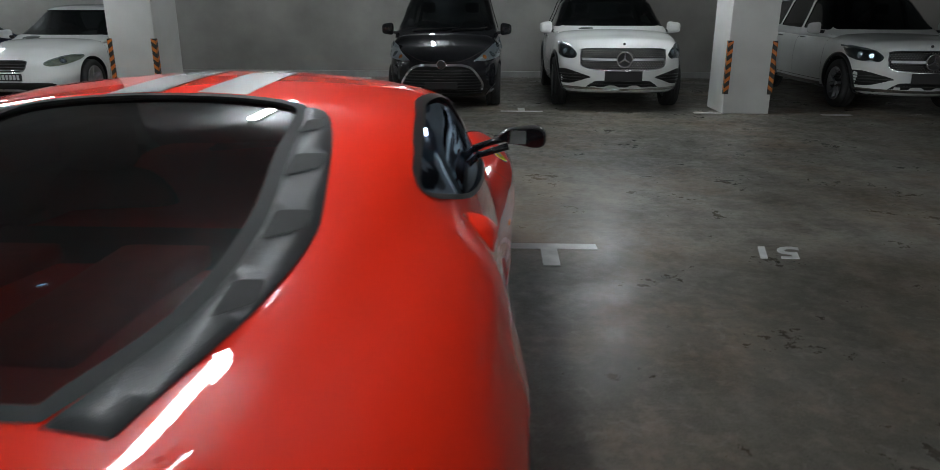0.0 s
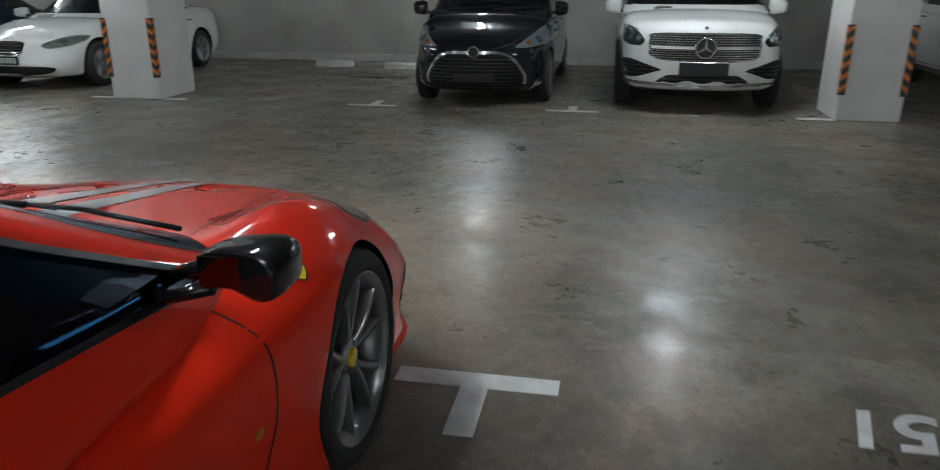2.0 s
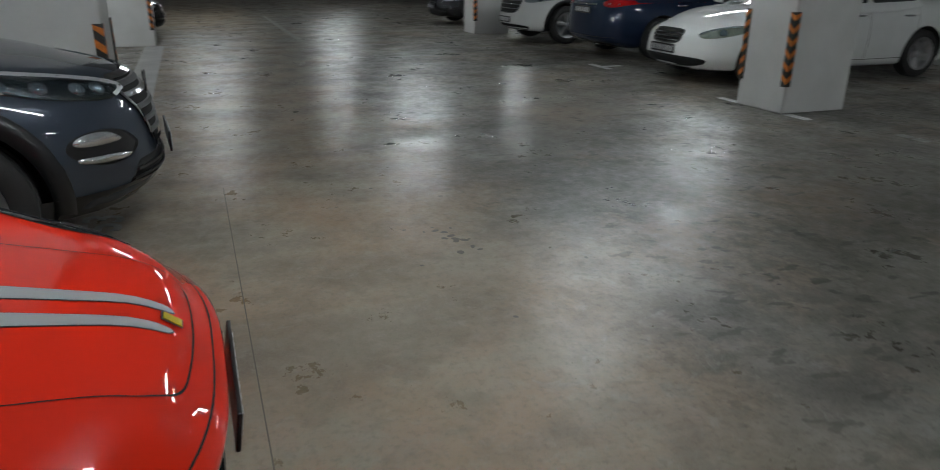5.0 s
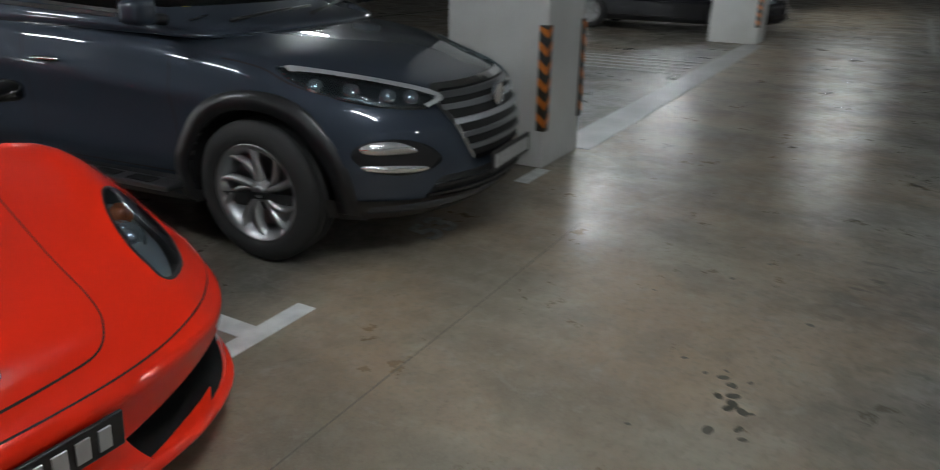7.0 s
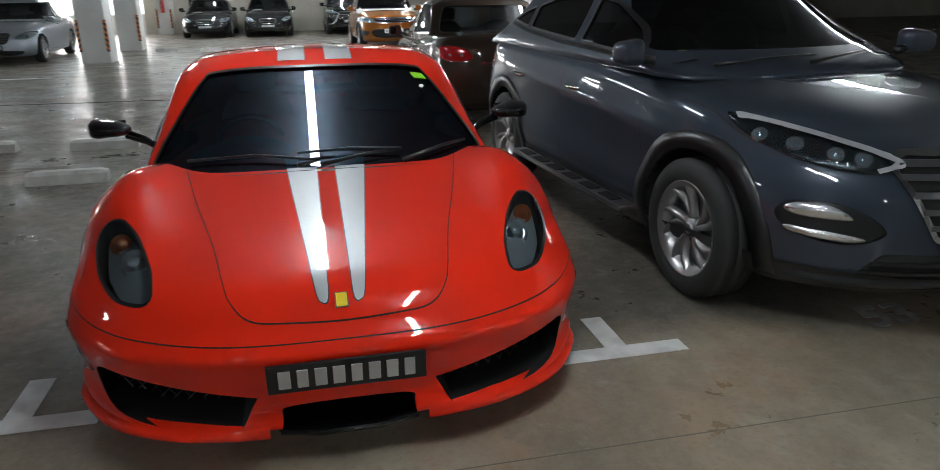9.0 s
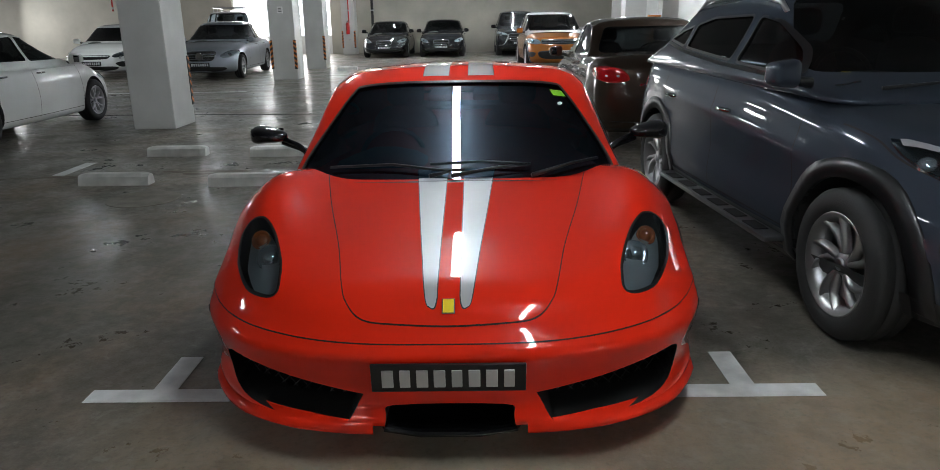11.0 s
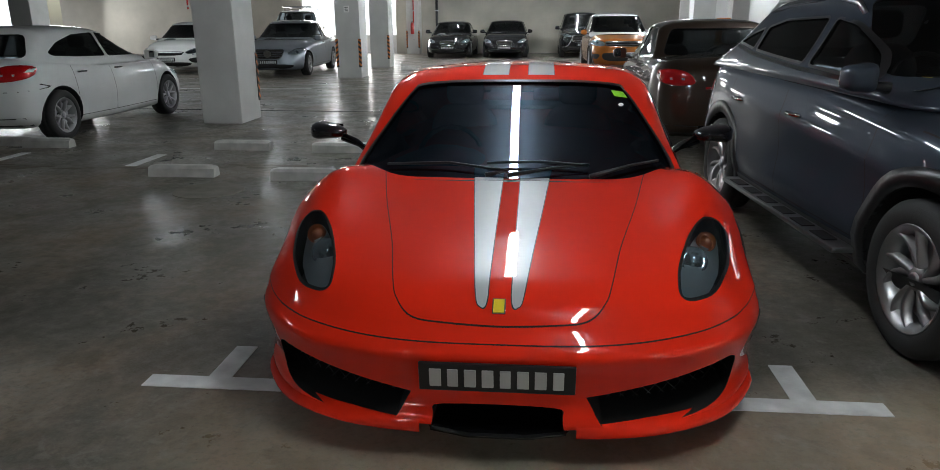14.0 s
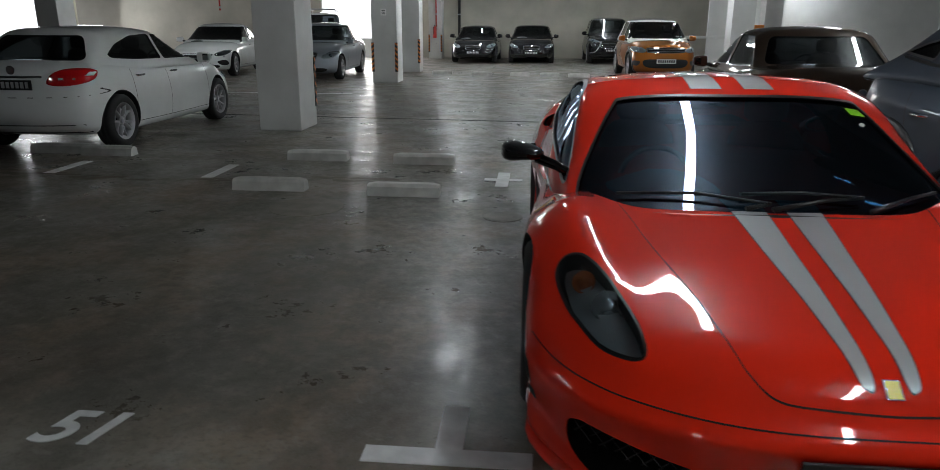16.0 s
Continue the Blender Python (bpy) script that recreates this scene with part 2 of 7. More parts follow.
    cb.inputs["Strength"].default_value, cb.inputs["Distance"].default_value = 0.55, 0.006
    nt.links.new(noise_at(13, 5, 0.6), cb.inputs["Height"])
    nt.links.new(cb.outputs[0], b.inputs["Coat Normal"])
    return m


FLOOR_DARK, FLOOR_PALE, FLOOR_RUST = (0.090, 0.081, 0.062), (0.33, 0.297, 0.23), (0.32, 0.178, 0.080)
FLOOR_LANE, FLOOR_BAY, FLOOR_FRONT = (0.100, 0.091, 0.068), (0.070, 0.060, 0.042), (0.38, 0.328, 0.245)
FLOOR_GRIT, FLOOR_SMEAR = (0.23, 0.206, 0.168), (0.045, 0.041, 0.034)
FLOOR_GLOSS = (0.27, 0.56)


FLOOR_DARK, FLOOR_PALE, FLOOR_RUST, FLOOR_GRIT, FLOOR_SMEAR = (0.096, 0.090, 0.077), (0.36, 0.354, 0.33), (0.32, 0.192, 0.104), (0.23, 0.212, 0.185), (0.045, 0.041, 0.034)

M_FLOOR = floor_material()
M_WALL = mat("cast_concrete_wall", (0.36, 0.35, 0.33), 0.8, vary=0.3, scale=0.9, bump=0.35, bump_scale=22)
M_PILLAR = mat("painted_concrete_pillar", (0.55, 0.55, 0.535), 0.55, vary=0.14, scale=1.6, bump=0.25, bump_scale=30)
M_PALEWALL = mat("pale_concrete_wall", (0.47, 0.445, 0.38), 0.75, vary=0.22, scale=0.8, bump=0.3, bump_scale=22)
M_WHITEWALL = mat("white_painted_wall", (0.72, 0.72, 0.7), 0.6, vary=0.1, scale=1.2, bump=0.1)
M_CEIL = mat("raw_concrete_ceiling", (0.24, 0.25, 0.26), 0.85, vary=0.2, scale=0.8, bump=0.2)
M_LINE = mat("white_road_paint", (0.76, 0.77, 0.77), 0.5, vary=0.22, scale=9, bump=0.2, bump_scale=90)
M_LINE_OLD = mat("worn_road_paint", (0.38, 0.38, 0.37), 0.5, vary=0.45, scale=12)
M_STOP = mat("concrete_wheel_stop", (0.58, 0.58, 0.55), 0.75, vary=0.3, scale=5, bump=0.4, bump_scale=40)
M_KERB = mat("pale_concrete_strip", (0.42, 0.42, 0.41), 0.4, vary=0.25, scale=2.5, bump=0.2)
M_BLACK = mat("black_plastic", (0.012, 0.012, 0.013), 0.35)
M_MATTE = mat("matt_black", (0.006, 0.006, 0.006), 0.8)
M_GLOSSBLACK = mat("gloss_black", (0.006, 0.006, 0.007), 0.10, coat=0.3, spec=0.35)
M_RUBBER = mat("tyre_rubber", (0.018, 0.018, 0.018), 0.75, bump=0.2, bump_scale=120)
M_CHROME = mat("chrome", (0.75, 0.76, 0.78), 0.1, metal=1.0)
M_SATIN = mat("satin_metal", (0.42, 0.43, 0.45), 0.3, metal=1.0)
M_ALLOY = mat("silver_alloy", (0.36, 0.36, 0.365), 0.34, metal=0.9)
M_GUNMETAL = mat("gunmetal_alloy", (0.19, 0.195, 0.205), 0.3, metal=0.8, coat=0.5)
M_RED = paint("red_lacquer", (0.79, 0.025, 0.007), dust=0.02)
M_STRIPE = mat("silver_stripe", (0.46, 0.48, 0.50), 0.4, metal=0.25, coat=1.0)
M_GREY = paint("dark_blue_grey_lacquer", (0.038, 0.048, 0.065), flake=0.2, dust=0.03)
M_WHITE = paint("white_lacquer", (0.70, 0.71, 0.70))
M_BLACKPAINT = paint("black_lacquer", (0.010, 0.010, 0.012))
M_NAVY = paint("navy_lacquer", (0.016, 0.028, 0.06), flake=0.3)
M_BROWN = paint("dark_brown_lacquer", (0.045, 0.030, 0.022), flake=0.4)
M_ORANGE = paint("bronze_orange_lacquer", (0.31, 0.105, 0.02), flake=0.3)
M_SILVER = paint("silver_blue_lacquer", (0.30, 0.33, 0.37), flake=0.6)
M_GLASS = glass("tinted_glass", 0.22)
M_NAVYGLASS = glass("dark_navy_screen", 0.13, (0.32, 0.68, 1.0), coating=(0.62, 0.78, 1.0))
M_MIRROR = mat("mirror_glass", (0.14, 0.145, 0.15), 0.03, metal=1.0)
M_LAMPGREY = mat("bright_lamp_housing", (0.10, 0.105, 0.11), 0.25, metal=0.8)
M_BROW = mat("satin_lamp_trim", (0.62, 0.63, 0.65), 0.3, metal=0.6)
M_JOINT = mat("saw_cut", (0.15, 0.138, 0.118), 0.7)
M_DARKGLASS = glass("dark_tinted_glass", 0.06)
M_REARGLASS = glass("engine_cover_glass", 0.2, (0.85, 0.95, 0.92))
M_SUVGLASS = glass("privacy_glass", 0.10)
M_CLEAR = glass("clear_lens", 0.75)
M_SMOKE = glass("smoked_lens", 0.8)
M_TAIL = mat("red_lamp_lens", (0.45, 0.006, 0.008), 0.08, coat=1.0)
M_DULLAMBER = mat("dull_amber_lens", (0.30, 0.065, 0.012), 0.25, coat=1.0)
M_LENS = mat("projector_lens", (0.52, 0.53, 0.54), 0.12, metal=0.8, coat=1.0)
M_AMBER = mat("amber_lens", (0.7, 0.2, 0.02), 0.15, coat=1.0)
M_LAMPBASE = mat("grey_lamp_housing", (0.38, 0.385, 0.39), 0.35, metal=0.5)
M_REFLECT = mat("lamp_reflector", (0.70, 0.71, 0.73), 0.2, metal=0.85, coat=1.0)
M_YELLOW = mat("yellow_enamel", (0.75, 0.56, 0.03), 0.25, coat=1.0)
M_PLATE = mat("black_number_plate", (0.010, 0.010, 0.011), 0.35)
M_PLATEBAR = mat("raised_plate_characters", (0.55, 0.56, 0.57), 0.3, metal=0.5)
M_WHITEPLATE = mat("white_number_plate", (0.7, 0.7, 0.68), 0.4)
M_SEAM = mat("panel_gap", (0.012, 0.005, 0.004), 0.8)
M_SEAT = mat("dark_leather", (0.012, 0.012, 0.013), 0.7, bump=0.3, bump_scale=150)
M_ENGINERED = mat("red_crackle_paint", (0.42, 0.03, 0.02), 0.6, vary=0.2, scale=30, bump=0.4, bump_scale=200)
M_DASH = mat("dashboard_grey", (0.075, 0.082, 0.08), 0.55)
M_HAZORANGE = mat("orange_reflective", (0.62, 0.17, 0.02), 0.4, vary=0.3, scale=20)
M_HAZBLACK = mat("black_reflective", (0.02, 0.018, 0.016), 0.45)
M_GREEN = mat("green_sticker", (0.25, 0.62, 0.03), 0.4)
M_CARBON = mat("carbon_weave", (0.03, 0.032, 0.034), 0.5, coat=0.1, bump=0.5, bump_scale=300)
M_FIRE = mat("extinguisher_red", (0.5, 0.02, 0.015), 0.3, coat=0.5)
M_GATE = mat("orange_cabinet", (0.75, 0.22, 0.03), 0.45)
M_TUBE = glow("fluorescent_tube", (0.90, 0.97, 1.0), TUBE_POWER)
M_DAY = glow("daylight_sky", (0.97, 0.98, 1.0), 1.7)

# ---- structure ----


def slab(name, x0, x1, y0, y1, z0, z1, material, label, category="wall", bevel=0.0):
    ob = part(name, box((x0 + x1) / 2, (y0 + y1) / 2, (z0 + z1) / 2, x1 - x0, y1 - y0, z1 - z0, bevel), material)
    return tagged(ob, label, category, kind="structure")


X0, X1, Y0, Y1 = -34.0, 22.0, -30.5, 11.4
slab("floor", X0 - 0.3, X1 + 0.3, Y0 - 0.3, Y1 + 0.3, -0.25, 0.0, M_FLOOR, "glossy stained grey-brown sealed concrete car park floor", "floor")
slab("ceiling", X0 - 0.3, X1 + 0.3, Y0 - 0.3, Y1 + 0.3, CEILING, CEILING + 0.2, M_CEIL, "raw concrete ceiling slab of the car park", "ceiling")
slab("wall_north", X0, X1, Y1, Y1 + 0.25, 0, CEILING, M_WALL, "streaked grey cast concrete wall behind the parked cars")
slab("wall_south", X0, 6.3, Y0 - 0.25, Y0, 0, CEILING, M_PALEWALL, "pale grey cast concrete wall at the far end")
slab("wall_south", 10.6, X1, Y0 - 0.25, Y0, 0, CEILING, M_PALEWALL, "pale grey cast concrete wall at the far end")
slab("wall_parapet", 6.3, 10.6, Y0 - 0.25, Y0, 0, 0.8, M_WHITEWALL, "low white parapet under the daylight opening")
slab("backdrop", 1.0, 17.0, Y0 - 3.1, Y0 - 3.0, 0.0, 6.0, M_DAY, "bright hazy daylight outside the opening", "backdrop")
slab("wall_west", X0 - 0.25, X0, Y0, Y1, 0, CEILING, M_WALL, "grey concrete wall closing the aisle")
# east side: a wall with one wide opening to the daylight
slab("wall_east", X1, X1 + 0.25, -24.5, Y1, 0, CEILING, M_WALL, "grey concrete wall beside the bays")
slab("wall_parapet", X1, X1 + 0.25, Y0, -24.5, 0, 0.9, M_WHITEWALL, "low white parapet under the daylight opening")
slab("backdrop", X1 + 3.0, X1 + 3.1, Y0 - 3, -10.0, 0.0, 6.0, M_DAY, "bright hazy daylight outside the opening", "backdrop")
lamp = bpy.data.lights.new("daylight_opening", "AREA")
lamp.shape, lamp.size, lamp.size_y, lamp.energy, lamp.color = "RECTANGLE", 5.6, 1.8, DAY_POWER, (0.96, 0.98, 1.0)
new("daylight_opening", lamp).matrix_world = look((X1 - 0.1, -27.5, 1.85), (X1 - 12, -20.0, 0.3))
lamp = bpy.data.lights.new("daylight_far_opening", "AREA")
lamp.shape, lamp.size, lamp.size_y, lamp.energy, lamp.color = "RECTANGLE", 4.2, 1.8, DAY_POWER * 0.55, (1.0, 0.98, 0.95)
new("daylight_far_opening", lamp).matrix_world = look((8.45, Y0 + 0.1, 1.8), (7.5, Y0 + 8.0, 0.2))
slab("baseboard", X0, X1, Y1 - 0.12, Y1, 0, 0.12, M_KERB, "low concrete upstand along the wall", "trim")


def pillar(x0, x1, y0, y1, strips):
    """A painted concrete column; strips: corners (x side, y side) that carry a striped guard."""
    cx, cy = (x0 + x1) / 2, (y0 + y1) / 2
    root = thing("pillar", "white painted concrete pillar with striped corner guards" if strips else "plain white painted concrete pillar",
                 "pillar", "pillars of the car park", at=Matrix.Translation((cx, cy, 0)))
    part("shaft", box(0, 0, CEILING / 2, x1 - x0, y1 - y0, CEILING, 0.015), M_PILLAR, root)
    for sx, sy in strips:
        guard = bmesh.new()
        gx, gy = sx * (x1 - x0) / 2, sy * (y1 - y0) / 2
        w, z0, z1, t = 0.055, 0.27, 0.99, 0.012
        add_box(guard, gx - sx * w / 2 + sx * t / 2, gy + sy * t / 2, (z0 + z1) / 2, w + t, t, z1 - z0, 0.003)
        add_box(guard, gx + sx * t / 2, gy - sy * w / 2, (z0 + z1) / 2, t, w, z1 - z0, 0.003)
        g = part("corner_guard", guard, M_HAZBLACK, root, "black rubber corner guard with orange stripes")
        n = 6
        for k in range(n):
            zc = z0 + 0.06 + k * (z1 - z0 - 0.1) / (n - 1) * 0.98
            bm = bmesh.new()
            for along in (0, 1):
                vs = []
                for u, v in ((0, -0.035), (1, 0.02), (1, 0.075), (0, 0.02)):
                    zz = min(max(zc + v, z0 + 0.004), z1 - 0.004)
                    d = u * w
                    if along == 0:
                        vs.append(bm.verts.new((gx - sx * d + sx * t * (1 - u), gy + sy * (t + 0.002), zz)))
                    else:
                        vs.append(bm.verts.new((gx + sx * (t + 0.002), gy - sy * d + sy * t * (1 - u), zz)))
                bm.faces.new(vs)
            part("stripe", bm, M_HAZORANGE, g)
    return root


pillar(4.0, 4.64, 5.97, 6.75, [(-1, -1), (1, -1)])
pillar(-4.65, -3.98, 6.0, 6.82, [(-1, -1), (1, -1)])
pillar(-13.9, -13.25, 6.2, 7.0, [(1, -1)])
pillar(-4.62, -3.97, -0.85, -0.07, [(1, 1), (-1, 1)])
pillar(-13.1, -12.45, -0.9, -0.1, [(1, 1)])
pillar(4.22, 4.82, -8.5, -7.75, [(-1, -1)])
pillar(4.5, 5.14, -17.1, -16.35, [(-1, 1), (1, 1)])
pillar(4.6, 5.2, -21.2, -20.5, [(-1, 1)])
pillar(5.1, 5.66, -30.2, -29.5, [(-1, 1), (1, 1)])
pillar(13.2, 13.85, -8.5, -7.75, [])
pillar(13.4, 14.0, -17.1, -16.35, [])
pillar(-5.3, -4.65, -21.2, -20.5, [])
pillar(-5.2, -4.6, -8.9, -8.15, [])
pillar(-7.6, -7.0, -26.2, -25.5, [])

# ---- car building ----
from mathutils.bvhtree import BVHTree
from mathutils.geometry import delaunay_2d_cdt

CUBES = {}


def cube_grid(na, nb, nc):
    """Vertices (in -1..1) and faces of a cube's surface, na x nb x nc cells."""
    key = (na, nb, nc)
    if key in CUBES:
        return CUBES[key]
    index, verts, faces = {}, [], []

    def v(i, j, k):
        if (i, j, k) not in index:
            index[(i, j, k)] = len(verts)
            verts.append((2 * i / na - 1, 2 * j / nb - 1, 2 * k / nc - 1))
        return index[(i, j, k)]
    for i in range(na):
        for j in range(nb):
            faces.append((v(i, j, 0), v(i, j + 1, 0), v(i + 1, j + 1, 0), v(i + 1, j, 0)))
            faces.append((v(i, j, nc), v(i + 1, j, nc), v(i + 1, j + 1, nc), v(i, j + 1, nc)))
    for i in range(na):
        for k in range(nc):
            faces.append((v(i, 0, k), v(i + 1, 0, k), v(i + 1, 0, k + 1), v(i, 0, k + 1)))
            faces.append((v(i, nb, k), v(i, nb, k + 1), v(i + 1, nb, k + 1), v(i + 1, nb, k)))
    for j in range(nb):
        for k in range(nc):
            faces.append((v(0, j, k), v(0, j, k + 1), v(0, j + 1, k + 1), v(0, j + 1, k)))
            faces.append((v(na, j, k), v(na, j + 1, k), v(na, j + 1, k + 1), v(na, j, k + 1)))
    CUBES[key] = (np.array(verts), faces)
    return CUBES[key]


def rounded(verts, r):
    """Rounds the cube's edges; r: the radius along each axis, as a share of half the size."""
    r = np.asarray(r, float)
    inner = np.clip(verts, -(1 - r), 1 - r)
    d = (verts - inner) / r
    n = np.linalg.norm(d, axis=1, keepdims=True)
    return inner + d / np.maximum(n, 1e-9) * r


def mesh_of(name, verts, faces):
    me = bpy.data.meshes.new(name)
    me.from_pydata([tuple(v) for v in verts], [], faces)
    me.update()
    return me


def bvh_of(me):
    return BVHTree.FromPolygons([v.co.copy() for v in me.vertices], [tuple(p.vertices) for p in me.polygons])


def body_points(s, cells=(30, 100, 18)):
    """The lower body: a rounded block bent by the car's own curves."""
    g, faces = cube_grid(*cells)
    r = np.tile(np.array(s["round"], float), (len(g), 1))
    if "round_rear" in s:
        back = sstep(0.1, -0.45, g[:, 1])
        for i in (0, 2):
            r[:, i] += (s["round_rear"][i] - s["round"][i]) * back
    r[g[:, 2] < 0, 2] = s.get("round_bottom", 0.2)
    p = rounded(g, r)
    a, b, c = p[:, 0], p[:, 1], p[:, 2]
    L = s["length"] / 2
    y0 = b * L
    h = (c + 1) / 2
    top = s["top"](y0)
    if "fender" in s:
        top = top + s["fender"](y0, np.abs(a))
    top = top - s["crown"] * np.abs(a) ** 2.2
    bot = s["bottom"](y0)
    z = bot + h * (top - bot)
    x = a * s["plan"](y0) * s["section"](h) if "waist" not in s else a * s["plan"](y0) * s["section"](h) * (1 - s["waist"](y0, z))
    wf, wr = sstep(0.45, 1.0, b), sstep(0.45, 1.0, -b)
    y = y0 - s["bow_front"] * np.abs(a) ** s.get("bow_power", 2.4) * wf + s["bow_rear"] * np.abs(a) ** 2.4 * wr
    y = y + s["nose"](z) * sstep(0.62, 1.0, b) - s["tail"](z) * sstep(0.62, 1.0, -b)
    if "shape" in s:
        x, y, z = s["shape"](x, y, z, a, b, c)
    return np.stack([x, y, z], 1), faces


def cabin_points(s, shrink=0.0, cells=(26, 44, 16)):
    g, faces = cube_grid(*cells)
    k = s["cabin"]
    p = rounded(g, k["round"])
    a, b, c = p[:, 0], p[:, 1], p[:, 2]
    h = (c + 1) / 2
    yf, yr = k["front"](h), k["rear"](h)
    u = (b + 1) / 2
    y = yr + u * (yf - yr)
    roof = k["roof"](y) - k["crown"] * np.abs(a) ** 2
    z = k["base"] + h * (roof - k["base"])
    x = a * k["width"](h) * k["taper"](y)
    y = y - k["bow_front"] * np.abs(a) ** 2 * sstep(0.1, 1.0, b) + k["bow_rear"] * np.abs(a) ** 2 * sstep(0.1, 1.0, -b)
    pts = np.stack([x, y, z], 1)
    if shrink:
        me = mesh_of("tmp", pts, faces)
        n = np.array([v.normal for v in me.vertices])
        bpy.data.meshes.remove(me)
        pts = pts - n * shrink
    return pts, faces


def curve2(pts, n=8, closed=True):
    """A smooth 2D outline through points (Catmull-Rom); a point given three long (x, y, 1) stays a sharp corner."""
    out = []
    m = len(pts)
    for i in range(m if closed else m - 1):
        p0, p1, p2, p3 = (pts[(i + k) % m] if closed else pts[min(max(i + k, 0), m - 1)] for k in (-1, 0, 1, 2))
        if len(p1) > 2:
            p0 = p1
        if len(p2) > 2:
            p3 = p2
        for k in range(n):
            t = k / n
            out.append(tuple(0.5 * (2 * p1[j] + (p2[j] - p0[j]) * t + (2 * p0[j] - 5 * p1[j] + 4 * p2[j] - p3[j]) * t * t
                                    + (3 * p1[j] - p0[j] - 3 * p2[j] + p3[j]) * t ** 3) for j in (0, 1)))
    if not closed:
        out.append(tuple(pts[-1][:2]))
    return out


AXES = {"front": (Vector((0, 9, 0)), Vector((0, -1, 0)), (0, 2)), "rear": (Vector((0, -9, 0)), Vector((0, 1, 0)), (0, 2)),
        "right": (Vector((9, 0, 0)), Vector((-1, 0, 0)), (1, 2)), "left": (Vector((-9, 0, 0)), Vector((1, 0, 0)), (1, 2)),
        "top": (Vector((0, 0, 9)), Vector((0, 0, -1)), (0, 1))}


def cast(bvh, axis, u, v, offset):
    """The point of the surface met from that side at (u, v), moved out by offset; and the normal there."""
    start, d, (i, j) = AXES[axis]
    o = start.copy()
    o[i], o[j] = u, v
    hit, n, _, _ = bvh.ray_cast(o, d)
    if hit is None:
        hit, n, _, _ = bvh.find_nearest(o + d * (9 - 0.5))
    if n.dot(d) > 0:
        n = -n
    return hit + n * offset, n


def inside(poly, x, y):
    c = False
    for (x0, y0), (x1, y1) in zip(poly, poly[1:] + poly[:1]):
        if (y0 > y) != (y1 > y) and x < (x1 - x0) * (y - y0) / (y1 - y0) + x0:
            c = not c
    return c


def patch(bvh, outline, axis, offset=0.003, step=0.04, edge=0.0):
    """A sheet that lies on a surface within an outline; edge: depth of its rim."""
    us, vs = [p[0] for p in outline], [p[1] for p in outline]
    pts = [Vector(p) for p in outline]
    n = len(pts)
    nu, nv = max(2, int((max(us) - min(us)) / step)), max(2, int((max(vs) - min(vs)) / step))
    for i in range(1, nu):
        for j in range(1, nv):
            u, v = min(us) + (max(us) - min(us)) * i / nu, min(vs) + (max(vs) - min(vs)) * j / nv
            if inside(outline, u, v) and min((u - a) ** 2 + (v - b) ** 2 for a, b in outline) > (step * 0.35) ** 2:
                pts.append(Vector((u, v)))
    co, _, tri, _, _, _ = delaunay_2d_cdt(pts, [(i, (i + 1) % n) for i in range(n)], [list(range(n))], 1, 1e-6)
    bm = bmesh.new()
    verts = []
    norms = []
    for p in co:
        q, nn = cast(bvh, axis, p[0], p[1], offset)
        verts.append(bm.verts.new(q))
        norms.append(nn)
    for t in tri:
        try:
            bm.faces.new([verts[i] for i in t])
        except ValueError:
            pass
    bm.normal_update()
    d = AXES[axis][1]
    if sum(f.normal.dot(d) for f in bm.faces) > 0:
        bmesh.ops.reverse_faces(bm, faces=bm.faces)
    if edge:
        rim = [e for e in bm.edges if len(e.link_faces) == 1]
        made = bmesh.ops.extrude_edge_only(bm, edges=rim)["geom"]
        nd = {tuple(round(c, 5) for c in v.co): norms[i] for i, v in enumerate(verts)}
        for v in made:
            if isinstance(v, bmesh.types.BMVert):
                v.co -= nd.get(tuple(round(c, 5) for c in v.co), -d) * edge
    return bm


def ribbon(bvh, line, axis, width, offset=0.002, step=None):
    """A narrow strip that follows a line on a surface."""
    bm = bmesh.new()
    rows = []
    for i, (u, v) in enumerate(line):
        a, b = line[max(i - 1, 0)], line[min(i + 1, len(line) - 1)]
        if i in (0, len(line) - 1) and line[0] == line[-1]:
            a, b = line[-2], line[1]
        t = Vector((b[0] - a[0], b[1] - a[1]))
        t = t.normalized() if t.length > 1e-9 else Vector((1, 0))
        wd = width[i] if isinstance(width, (list, tuple)) else width
        rows.append([bm.verts.new(cast(bvh, axis, u - t.y * s * wd / 2, v + t.x * s * wd / 2, offset)[0]) for s in (-1, 1)])
    for p, q in zip(rows, rows[1:]):
        bm.faces.new((p[0], p[1], q[1], q[0]))
    return bm


def mirrored(outline):
    return [(-u, *r) for u, *r in outline][::-1]


def prism(bm, outline, axis, near, far):
    """A closed prism of a 2D outline between two depths along the axis, for cutting."""
    i, j = AXES[axis][2]
    k = 3 - i - j

    def at(u, v, d):
        p = [0, 0, 0]
        p[i], p[j], p[k] = u, v, d
        return p
    a = [bm.verts.new(at(u, v, near)) for u, v in outline]
    b = [bm.verts.new(at(u, v, far)) for u, v in outline]
    n = len(a)
    bm.faces.new(a)
    bm.faces.new(b[::-1])
    for m in range(n):
        bm.faces.new((a[m], b[m], b[(m + 1) % n], a[(m + 1) % n]))


